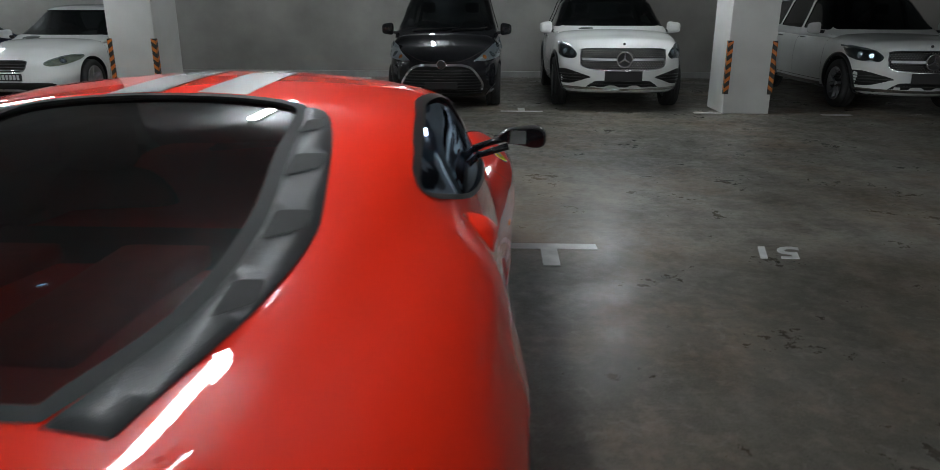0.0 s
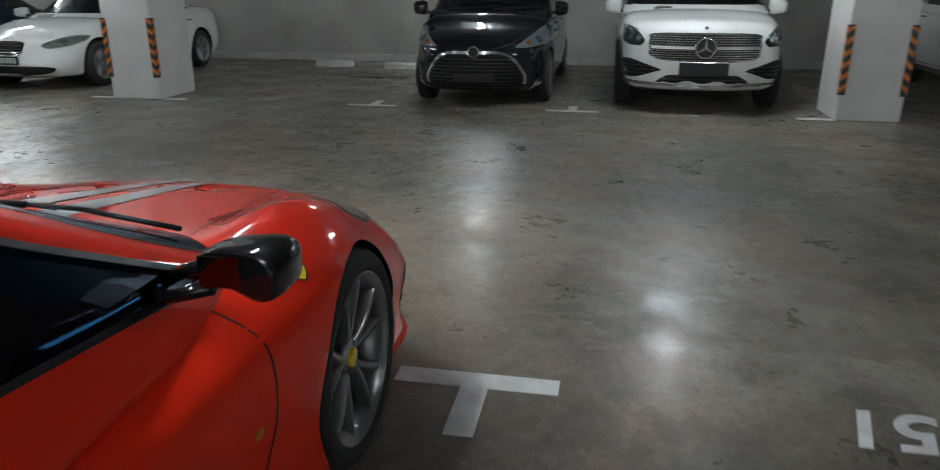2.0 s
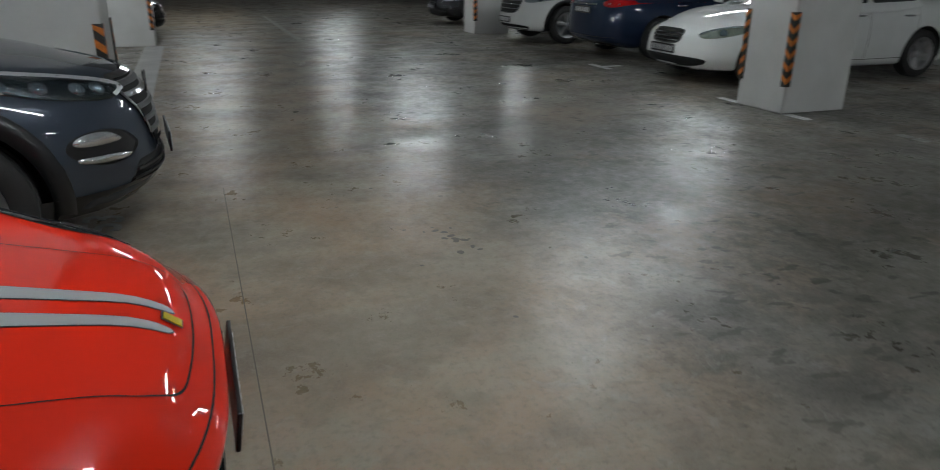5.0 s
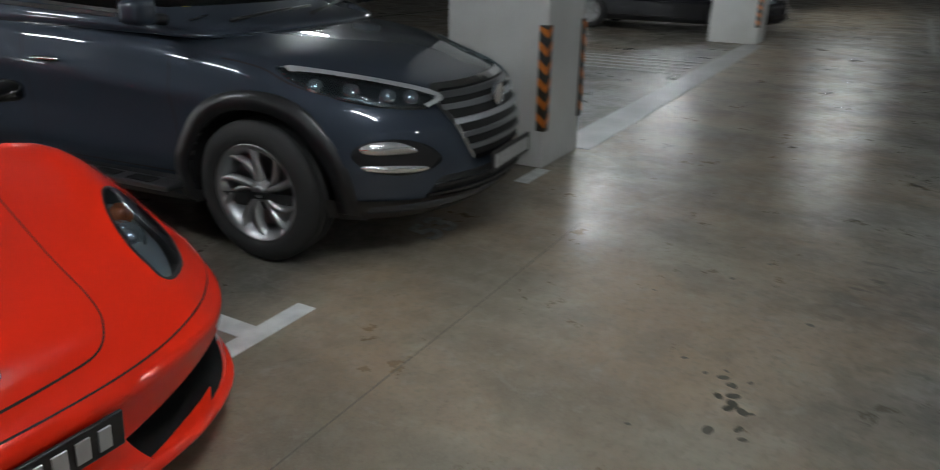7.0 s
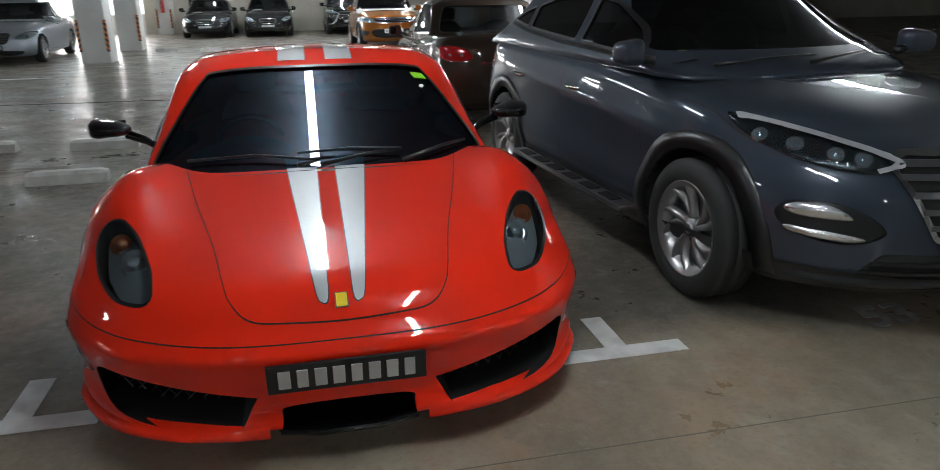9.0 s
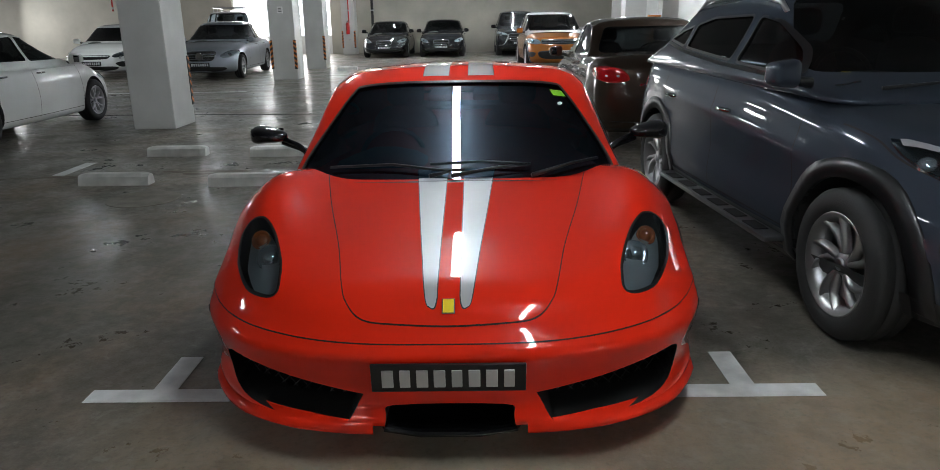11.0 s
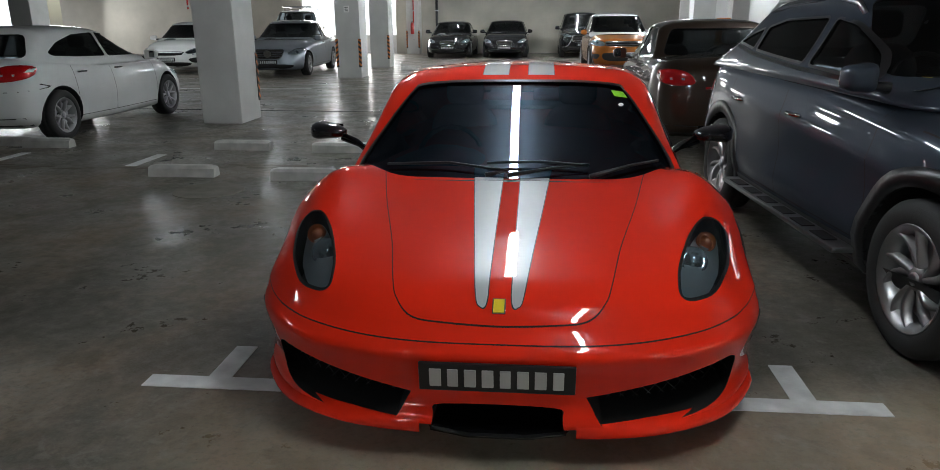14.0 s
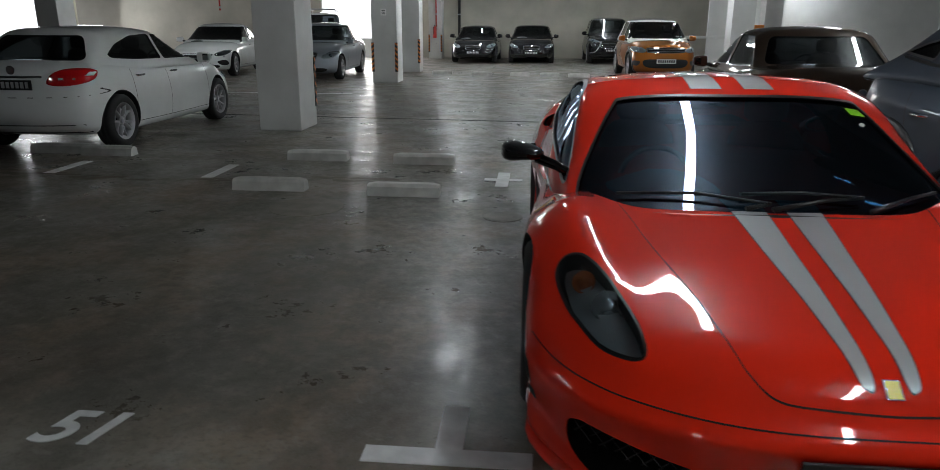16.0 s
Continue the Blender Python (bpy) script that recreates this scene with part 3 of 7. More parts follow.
def cut(me, cutter_bm):
    """The mesh with the cutter's prisms taken out, solid and exact."""
    bmesh.ops.recalc_face_normals(cutter_bm, faces=cutter_bm.faces)
    cm = bpy.data.meshes.new("cutter")
    cutter_bm.to_mesh(cm)
    cutter_bm.free()
    a, c = new("cut_target", me), new("cutter", cm)
    mod = a.modifiers.new("cut", "BOOLEAN")
    mod.operation, mod.solver, mod.object, mod.use_self = "DIFFERENCE", "EXACT", c, False
    dg = bpy.context.evaluated_depsgraph_get()
    out = bpy.data.meshes.new_from_object(a.evaluated_get(dg))
    bpy.data.objects.remove(a)
    bpy.data.objects.remove(c)
    bpy.data.meshes.remove(cm)
    return out


def own_normals(me, bvh, inner_slot=1, near=0.004):
    """Faces on the first surface keep its smooth shading; walls of cuts are flat and take the inner material."""
    bm = bmesh.new()
    bm.from_mesh(me)
    for f in bm.faces:
        c = f.calc_center_median()
        q, n, _, d = bvh.find_nearest(c)
        f.smooth = d < near
        if d >= near:
            f.material_index = inner_slot
    for e in bm.edges:
        e.smooth = len(e.link_faces) == 2 and e.link_faces[0].smooth == e.link_faces[1].smooth
    bm.to_mesh(me)
    bm.free()


def keep_surface(me, bvh, thick):
    """Drops the walls that cutting left inside, and gives the shell a thickness inwards (the inner side takes material slot 1)."""
    bm = bmesh.new()
    bm.from_mesh(me)
    drop = [f for f in bm.faces if bvh.find_nearest(f.calc_center_median())[3] > 0.004]
    bmesh.ops.delete(bm, geom=drop, context="FACES")
    bmesh.ops.remove_doubles(bm, verts=bm.verts, dist=0.0008)
    bm.normal_update()
    for f in bm.faces:
        f.smooth, f.material_index = True, 0
    skin = list(bm.faces)
    rim = [e for e in bm.edges if len(e.link_faces) == 1]
    normal = {v: bvh.find_nearest(v.co)[1] for v in bm.verts}
    made = {v: bm.verts.new(v.co - n * thick) for v, n in normal.items()}
    for f in skin:
        try:
            g = bm.faces.new([made[v] for v in reversed(f.verts)])
            g.smooth, g.material_index = True, 1
        except ValueError:
            pass
    for e in rim:
        a, b = e.verts
        try:
            g = bm.faces.new((b, a, made[a], made[b]))
            g.material_index = 1
        except ValueError:
            pass
        e.smooth = False
    bm.to_mesh(me)
    bm.free()


def arch_prisms(bm, s):
    """Cylinders that cut the wheel wells out of the sides."""
    for wy in (s["axle_front"], s["axle_rear"]):
        o = [(wy + s["arch"] * math.cos(2 * math.pi * k / 48), s["wheel_r"] + s["arch"] * math.sin(2 * math.pi * k / 48)) for k in range(48)]
        for side in (-1, 1):
            prism(bm, o, "right", side * 1.4, side * 0.48)


RIMS = {}


def wheel_meshes(r, width, rim_r, spokes, style, slot_w=0.3):
    """Meshes of a tyre, a spoked rim and a hub cap, turned about x, outer face to +x."""
    key = (r, width, rim_r, spokes, style)
    if key in RIMS:
        return RIMS[key]
    w = width / 2
    bm = bmesh.new()
    lathe(bm, [(-w * 0.8, rim_r - 0.012), (-w * 0.98, rim_r + 0.02), (-w, (r + rim_r) / 2), (-w * 0.9, r - 0.018), (-w * 0.72, r - 0.003),
               (-w * 0.36, r), (-w * 0.33, r - 0.007), (-w * 0.27, r - 0.007), (-w * 0.24, r), (w * 0.24, r), (w * 0.27, r - 0.007), (w * 0.33, r - 0.007),
               (w * 0.36, r), (w * 0.72, r - 0.003), (w * 0.9, r - 0.018), (w, (r + rim_r) / 2), (w * 0.98, rim_r + 0.02), (w * 0.86, rim_r + 0.004), (w * 0.8, rim_r - 0.012)], 56)
    tyre = bpy.data.meshes.new("tyre")
    bmesh.ops.recalc_face_normals(bm, faces=bm.faces)
    bm.to_mesh(tyre)
    bm.free()
    tyre.shade_smooth()
    bm = bmesh.new()
    lathe(bm, [(-w * 0.8, rim_r - 0.02), (-w * 0.2, rim_r - 0.05), (w * 0.6, rim_r - 0.035), (w * 0.82, rim_r - 0.014), (w * 0.9, rim_r), (w * 0.93, rim_r + 0.004),
               (w * 0.86, rim_r + 0.008)], 48)
    face = w * 0.78
    arms = []
    for twin in ((-1, 1) if style in ("twin", "twist") else (0,)):
        sb = bmesh.new()
        lines = []
        for q in range(6):
            t = q / 5
            rad = 0.035 + t * (rim_r - 0.05)
            ang = twin * (0.05 + 0.16 * t) * (10 / max(spokes, 7)) + (0.35 * t * t if style == "twist" else 0)
            half = (0.018 - 0.004 * t) if twin else (0.030 - 0.006 * t + 0.012 * t ** 4) * (7 / max(spokes, 5)) ** 0.5
            dep = face - 0.030 * (1 - t) ** 2 - 0.004 * t
            c, s_ = math.cos(ang), math.sin(ang)
            lines.append([sb.verts.new((dep + dx, rad * c - o * half * s_, rad * s_ + o * half * c)) for dx, o in ((-0.035, -1.25), (0.0, -0.8), (0.004, 0), (0.0, 0.8), (-0.035, 1.25))])
        for p, q in zip(lines, lines[1:]):
            for m in range(4):
                sb.faces.new((p[m], p[m + 1], q[m + 1], q[m]))
        bmesh.ops.recalc_face_normals(sb, faces=sb.faces)
        arm = bpy.data.meshes.new("spoke")
        sb.to_mesh(arm)
        sb.free()
        arm.shade_smooth()
        arms.append(arm)
    add_cyl(bm, (face - 0.05, 0, 0), (face - 0.022, 0, 0), 0.062, 0.052, 24)
    bmesh.ops.recalc_face_normals(bm, faces=bm.faces)
    rim = bpy.data.meshes.new("wheel")
    bm.to_mesh(rim)
    bm.free()
    rim.shade_smooth()
    bm = bmesh.new()
    lathe(bm, [(face - 0.03, 0.031), (face - 0.012, 0.03), (face - 0.008, 0.024), (face - 0.007, 0.0005)], 20)
    cap = bpy.data.meshes.new("hub_cap")
    bm.to_mesh(cap)
    bm.free()
    cap.shade_smooth()
    bm = bmesh.new()
    lathe(bm, [(-0.01, 0.05), (-0.01, rim_r * 0.78), (0.012, rim_r * 0.78), (0.012, 0.05)], 36)
    disc = bpy.data.meshes.new("brake_disc")
    bm.to_mesh(disc)
    bm.free()
    RIMS[key] = (tyre, rim, cap, disc, arms)
    return RIMS[key]


def add_wheels(root, s, rim_mat, cap_mat, caliper=None):
    tyre, rim, cap, disc, arms = wheel_meshes(s["wheel_r"], s["tyre_w"], s["rim_r"], s["spokes"], s["style"])
    for wy in (s["axle_front"], s["axle_rear"]):
        for side in (-1, 1):
            w = part_mesh("wheel", rim, rim_mat, root)
            w.matrix_local = pose(side * s["track"], wy, s["wheel_r"], 17 * wy, 0, 0 if side > 0 else 180)
            part_mesh("tyre", tyre, M_RUBBER, w)
            part_mesh("hub_cap", cap, cap_mat, w)
            part_mesh("brake_disc", disc, M_SATIN, w)
            for k in range(s["spokes"]):
                for arm in arms:
                    part_mesh("spoke", arm, rim_mat, w).matrix_local = Matrix.Rotation(2 * math.pi * k / s["spokes"], 4, "X")
            if caliper:
                bm = bmesh.new()
                arcs = []
                for q in range(9):
                    a = 2.15 + q * 0.10
                    e = 0.0 if q in (0, 8) else 1.0
                    arcs.append([bm.verts.new((x, r * math.cos(a), r * math.sin(a))) for x, r in ((-0.02, s["rim_r"] * 0.50), (0.045 + 0.012 * e, s["rim_r"] * 0.52), (0.05 + 0.012 * e, s["rim_r"] * 0.82), (-0.02, s["rim_r"] * 0.86))])
                for p, q in zip(arcs, arcs[1:]):
                    for m in range(4):
                        bm.faces.new((p[m], p[(m + 1) % 4], q[(m + 1) % 4], q[m]))
                bm.faces.new(arcs[0])
                bm.faces.new(arcs[-1][::-1])
                bmesh.ops.recalc_face_normals(bm, faces=bm.faces)
                part("brake_caliper", bm, caliper, w, "bright red brake caliper")


def plate(root, x, y, z, yaw=0, w=0.50, h=0.115, pitch=0, white=False, n=8):
    """A number plate with bars where its characters stand."""
    p = part("number_plate", box(0, 0, 0, w, 0.012, h, 0.004), M_WHITEPLATE if white else M_PLATE, root, "white number plate" if white else "black number plate with silver characters")
    p.matrix_local = pose(x, y, z, pitch, 0, yaw)
    for k in range(n):
        part("plate_bar", box((k - (n - 1) / 2) * w * 0.112, 0.008, 0, w * (0.075 if k % 3 else 0.068), 0.006, h * 0.62, 0.002), M_PLATE if white else M_PLATEBAR, p)
    return p


def soft_join(pts, faces, outer, cf, blend):
    """Moves the body's and the cabin's points behind the doors onto one smooth surface round both, with the shoulders added."""
    width, tight, y0, y1, extra = blend
    trees = []
    for v, f in ((pts, faces), (outer, cf)):
        trees.append(BVHTree.FromPolygons([Vector(q) for q in v], f))

    def depth(tree, p):
        q, n, _, d = tree.find_nearest(p)
        return d if (p - q).dot(n) >= 0 else -d

    def smooth_min(a, b, k):
        h = max(k - abs(a - b), 0.0) / k
        return min(a, b) - h * h * k * 0.25

    def field(p):
        near = float(sstep(y0, y1, p[1]))
        upper = smooth_min(depth(trees[1], p), extra(p), 0.004 + width * near)
        return smooth_min(depth(trees[0], p), upper, 0.004 + (tight + 0.08 * float(sstep(-1.35, -1.8, p[1]))) * near)
    def settle(p, own):
        p = Vector(p)
        if p.y > y0 - 0.04 or p.z < 0.5:
            return p
        deep = -0.08 if own else (-0.16 if abs(p.x) > 0.47 or p.y < -1.92 else -0.01)
        other = depth(trees[1 - own], p)
        if own:
            other = min(other, extra(p))
        if other < deep:
            return p
        sink = 0.006 * float(sstep(-0.02, -0.06, other) if own else sstep(-0.11, -0.15, other))
        for _ in range(9):
            d = field(p) + sink
            if abs(d) < 0.0008:
                break
            g = Vector([field(p + e) + sink - d for e in (Vector((0.004, 0, 0)), Vector((0, 0.004, 0)), Vector((0, 0, 0.004)))])
            if g.length < 1e-6:
                break
            p = p - g.normalized() * max(-0.05, min(0.05, d))
        return p
    return settle


def make_car(name, label, s, at, paint_mat, glass_mat=None, rim_mat=None, cap_mat=None, caliper=None, group="parked cars", seats=True, seat_mat=None):
    """Body, cabin, glass, wheels and liners; returns the car with the surfaces that its details lie on."""
    glass_mat = glass_mat or M_GLASS
    root = thing(name, label, "car", group, at=at)
    pts, faces = body_points(s, s.get("cells", (26, 84, 16)))
    outer, cf = cabin_points(s, 0.0, s.get("cabin_cells", (22, 40, 14)))
    settle = soft_join(pts, faces, outer, cf, s["blend"]) if "blend" in s else None
    me = mesh_of("body", pts, faces)
    full = bvh_of(me)
    bm = bmesh.new()
    arch_prisms(bm, s)
    for c in s.get("body_cuts", ()):
        prism(bm, *c)
    me = cut(me, bm)
    me.materials.append(paint_mat)
    me.materials.append(M_MATTE)
    own_normals(me, full, 1, 0.004)
    if settle:
        for v in me.vertices:
            if full.find_nearest(v.co)[3] < 0.001:
                v.co = settle(v.co, 0)
        me.update()
        full = BVHTree.FromPolygons([settle(v, 0) for v in pts], faces)
        outer = np.array([settle(v, 1) for v in outer])
    body = part_mesh("body", me, None, root)
    # cabin shell with window openings
    cm = mesh_of("cabin", outer, cf)
    cab_full = bvh_of(cm)
    k = s["cabin"]
    cuts = [[(w, "right", 2.0, -2.0) for w in k["side"]], [(k["screen"], "front", 4.0, k["split_front"])]]
    if k.get("back"):
        cuts.append([(k["back"], k.get("back_axis", "rear"), k.get("back_near", -4.0), k["split_rear"])])
    for group_ in cuts:
        bm = bmesh.new()
        for c in group_:
            prism(bm, *c)
        cm = cut(cm, bm)
    keep_surface(cm, cab_full, s.get("shell", 0.03))
    roof_mat = s.get("roof_mat", paint_mat)
    cm.materials.append(roof_mat)
    cm.materials.append(s.get("pillar_mat", M_MATTE))
    part_mesh("roof", cm, None, root)
    part("windscreen", patch(cab_full, k["screen"], "front", -0.008, 0.06), s.get("screen_mat", glass_mat), root, smooth=True)
    if k.get("back"):
        part("rear_window", patch(cab_full, k["back"], k.get("back_axis", "rear"), -0.008, 0.06), s.get("rear_mat", glass_mat), root, smooth=True)
    for w in k["side"]:
        for axis in ("right", "left"):
            part("side_window", patch(cab_full, w, axis, -0.008, 0.06), glass_mat, root, smooth=True)
    add_wheels(root, s, rim_mat or M_ALLOY, cap_mat or M_SATIN, caliper)
    if seats:
        sm = seat_mat or M_SEAT
        base = k["base"] + 0.04
        top = k["roof"](np.array([0.0]))[0]
        for side in (-1, 1):
            yb = k["seat_y"]
            g, gf = cube_grid(6, 4, 6)
            p = rounded(g, (0.6, 0.8, 0.6))
            lo = np.stack([side * 0.36 + 0.23 * p[:, 0] * (1 - 0.12 * p[:, 2]), yb + 0.07 * p[:, 1] - 0.05 * p[:, 2], base - 0.02 + 0.26 * p[:, 2]], 1)
            hi = np.stack([side * 0.36 + 0.12 * p[:, 0], yb - 0.07 + 0.045 * p[:, 1], base + (top - base) * 0.62 + 0.085 * p[:, 2]], 1)
            seat = part_mesh("front_seat", mesh_of("front_seat", lo, gf), sm, root, smooth=True)
            part_mesh("headrest", mesh_of("headrest", hi, gf), sm, seat, smooth=True)
        g, gf = cube_grid(14, 6, 4)
        p = rounded(g, (0.2, 0.8, 0.8))
        half_w = k["width"](np.array([0.1]))[0] * 0.86
        hump = k.get("hump", 0.04) * np.exp(-((p[:, 0] * half_w - 0.36) / 0.20) ** 4) * (p[:, 2] > 0)
        dv = np.stack([half_w * p[:, 0], k["dash_y"] + 0.17 * p[:, 1] - 0.06 * p[:, 0] ** 2, base + 0.0 + 0.055 * p[:, 2] + hump], 1)
        part_mesh("dashboard", mesh_of("dashboard", dv, gf), M_DASH, root, smooth=True)
        bm = bmesh.new()
        ring = [(0.36 + 0.175 * math.cos(q * math.pi / 10), k["dash_y"] - 0.30 - 0.05 * math.sin(q * math.pi / 10), base + 0.03 + 0.165 * math.sin(q * math.pi / 10)) for q in range(21)]
        add_tube(bm, ring, 0.013, 8)
        add_box(bm, 0.36, k["dash_y"] - 0.28, base + 0.02, 0.2, 0.05, 0.07, 0.02)
        part("steering_wheel", bm, M_BLACK, root, smooth=True)
    return root, full, cab_full


def mirror_pair(root, x, y, z, material, size=(0.10, 0.09, 0.075), stalk=0.06):
    """Two door mirrors, each a rounded shell with a glass face."""
    for side in (-1, 1):
        g, faces = cube_grid(8, 8, 8)
        p = rounded(g, (0.55, 0.75, 0.6))
        a, b, c = p[:, 0], p[:, 1], p[:, 2]
        b = np.where(b < -0.55, -0.55, b)
        v = np.stack([side * (x + size[0] * (a + 1) * (1 + 0.0 * c)), y + size[1] * b + 0.02 * a, z + size[2] * c * (1 - 0.15 * a)], 1)
        me = mesh_of("door_mirror", v, faces if side > 0 else [f[::-1] for f in faces])
        m = part_mesh("door_mirror", me, material, root, smooth=True)
        bm = bmesh.new()
        add_box(bm, side * (x + size[0]), y - size[1] * 0.555, z, size[0] * 1.55, 0.004, size[2] * 1.35, 0.0)
        part("mirror_glass", bm, M_MIRROR, m)
        bm = bmesh.new()
        add_tube(bm, [(side * (x - stalk), y + 0.01, z - size[2] * 0.7), (side * (x + size[0] * 0.5), y, z - size[2] * 0.5)], [0.028, 0.022], 8)
        part("mirror_arm", bm, M_BLACK, m, smooth=True)


def lamp_unit(root, full, outline, axis, bulbs, name="headlight", base=None, offset=0.004, lens=None):
    """A lamp: a dark housing, round reflectors and a clear cover."""
    hs = []
    for side in (1, -1):
        o = outline if side > 0 else mirrored(outline)
        h = part(name, patch(full, o, axis, offset, 0.035, 0.012), base or M_LAMPBASE, root, smooth=True)
        for bx, bz, br, bmat in bulbs:
            q, n = cast(full, axis, side * bx, bz, offset)
            bm = bmesh.new()
            m = Matrix.Translation(q) @ n.to_track_quat("Z", "Y").to_matrix().to_4x4()
            for r0, r1, z0, z1 in ((br * 1.15, br, 0.0, 0.010), (br * 0.92, br * 0.5, 0.004, 0.012), (br * 0.5, br * 0.1, 0.012, 0.017)):
                bmesh.ops.create_cone(bm, cap_ends=True, segments=20, radius1=r0, radius2=r1, depth=z1 - z0, matrix=m @ Matrix.Translation((0, 0, (z0 + z1) / 2)))
            part("lamp_reflector", bm, bmat, h)
        part("lamp_cover", patch(full, o, axis, offset + 0.022, 0.035, 0.02), lens or M_CLEAR, h, smooth=True)
        hs.append(h)
    return hs


def both(outline):
    return (outline, mirrored(outline))


def seam(root, full, pts, axis, closed=False, width=0.006, pair=True, name="panel_gap", offset=0.0015, material=None, n=8):
    line = curve2(pts, n, closed)
    if closed:
        line = line + line[:1]
    part(name, ribbon(full, line, axis, width, offset), material or M_SEAM, root)
    if pair:
        other = {"right": "left"}.get(axis, axis)
        part(name, ribbon(full, line if other != axis else [(-u, v) for u, v in line], other, width, offset), material or M_SEAM, root)

# ---- the cars ----


def soft_poly(pts, r=0.04, n=4):
    """A polygon with rounded corners."""
    out = []
    m = len(pts)
    for i in range(m):
        p, a, b = Vector(pts[i]), Vector(pts[i - 1]), Vector(pts[(i + 1) % m])
        da, db = a - p, b - p
        ra, rb = min(r, da.length * 0.45), min(r, db.length * 0.45)
        s, e = p + da.normalized() * ra, p + db.normalized() * rb
        for k in range(n + 1):
            t = k / n
            q = (1 - t) ** 2 * s + 2 * t * (1 - t) * p + t * t * e
            out.append((q.x, q.y))
    # fill long sides with points, so that sheets follow curved surfaces
    full = []
    for i, p in enumerate(out):
        q = out[(i + 1) % len(out)]
        d = math.hypot(q[0] - p[0], q[1] - p[1])
        k = max(1, int(d / 0.07))
        full += [(p[0] + (q[0] - p[0]) * j / k, p[1] + (q[1] - p[1]) * j / k) for j in range(k)]
    return full


def car_spec(length, width, height, base, overhang, nose_z, cowl, deck, cowl_z, belt, deck_z, roof_f, roof_r, tyre_r=0.33, clear=0.2, back_base=None,
             rear_z=None, tumble=0.74, b_pillar=0.0, c_pillar=-0.9, third=False, spokes=5, style="plain", crown=0.05, nose_rake=0.1, bow=0.28, rim=None):
    """Curves of an ordinary car. cowl, deck: where windscreen and rear window start; roof_f, roof_r: the roof's ends; all along y from the middle."""
    L = length / 2
    W = width / 2
    s = dict(length=length, width=width, axle_front=L - overhang, axle_rear=L - overhang - base, wheel_r=tyre_r, arch=tyre_r + 0.05, tyre_w=0.22, rim_r=rim or tyre_r * 0.67,
             spokes=spokes, style=style, track=W - 0.125, bottom_z=clear, crown=crown, bow_front=bow, bow_rear=0.16, round=(0.22, 0.07, 0.34))
    rear_z = rear_z or deck_z
    s["top"] = pchip((L, nose_z), (L - 0.12, nose_z + 0.03), (L - 0.5, nose_z * 0.45 + cowl_z * 0.55), (cowl, cowl_z), (0.0, belt + 0.02), (deck, deck_z), (-L + 0.15, rear_z), (-L, rear_z - 0.05))
    s["bottom"] = pchip((-L, clear + 0.08), (-L + 0.4, clear), (0, clear - 0.01), (L - 0.4, clear), (L, clear + 0.02))
    s["plan"] = pchip((-L, W * 0.88), (-L + 0.5, W * 0.97), (-0.4, W), (L - 1.0, W * 0.985), (L - 0.3, W * 0.93), (L, W * 0.87))
    s["section"] = pchip((0, 0.93), (0.14, 0.965), (0.5, 1.0), (0.72, 0.985), (1.0, 0.93))
    s["nose"] = pchip((clear, -0.07), (clear + 0.16, 0.0), (nose_z * 0.75, -0.02), (nose_z + 0.05, -nose_rake))
    s["tail"] = pchip((clear, -0.08), (clear + 0.2, 0.0), (rear_z * 0.75, -0.03), (rear_z + 0.05, -0.09))
    zb = belt - 0.10
    rb = back_base if back_base is not None else deck
    kb = 0.10 / (height - belt)
    cab = dict(base=zb, round=(0.26, 0.10, 0.22), crown=0.045, bow_front=0.16, bow_rear=0.10)
    cab["front"] = pchip((0, cowl + kb * (cowl - roof_f)), (0.55, (cowl * 0.42 + roof_f * 0.58)), (1, roof_f - 0.06))
    cab["rear"] = pchip((0, rb - kb * (roof_r - rb)), (0.55, rb * 0.45 + roof_r * 0.55), (1, roof_r + 0.06))
    cab["roof"] = pchip((roof_r - 0.4, height - 0.09), (roof_r, height - 0.035), ((roof_f + roof_r) / 2, height), (roof_f, height - 0.045), (roof_f + 0.5, height - 0.12))
    cab["width"] = pchip((0, W * 0.965), (0.12, W * 0.95), (0.6, W * (0.95 * 0.45 + tumble * 0.55)), (1, W * tumble))
    cab["taper"] = pchip((rb, 0.93), (0, 1.0), (cowl, 0.985))
    wz0, wz1 = belt + 0.035, height - 0.105
    f = (wz1 - belt) / (height - belt)
    fx0, fx1 = cowl - 0.32, roof_f - 0.12
    rx0, rx1 = rb + 0.22, roof_r + 0.2
    side = [soft_poly([(fx0, wz0), (fx1, wz1), (b_pillar + 0.04, wz1 + 0.012), (b_pillar + 0.04, wz0 + 0.01)], 0.05),
            soft_poly([(b_pillar - 0.04, wz0 + 0.01), (b_pillar - 0.04, wz1 + 0.012), (max(c_pillar, rx1), wz1), (c_pillar - 0.12, wz0 + 0.03)], 0.05)]
    if third:
        side.append(soft_poly([(c_pillar - 0.20, wz0 + 0.035), (max(c_pillar, rx1) - 0.09, wz1 - 0.005), (rx1 + 0.02, wz1 - 0.02), (rx0 + 0.05, wz0 + 0.07)], 0.05))
    cab["side"] = side
    cab["screen"] = soft_poly([(-W * 0.83, belt + 0.045), (W * 0.83, belt + 0.045), (W * tumble * 0.86, height - 0.10), (-W * tumble * 0.86, height - 0.10)], 0.07)
    cab["back"] = soft_poly([(-W * 0.74, belt + 0.09), (W * 0.74, belt + 0.09), (W * tumble * 0.80, height - 0.11), (-W * tumble * 0.80, height - 0.11)], 0.07)
    cab["split_front"], cab["split_rear"] = (roof_f + roof_r) / 2, (roof_f + roof_r) / 2 - 0.1
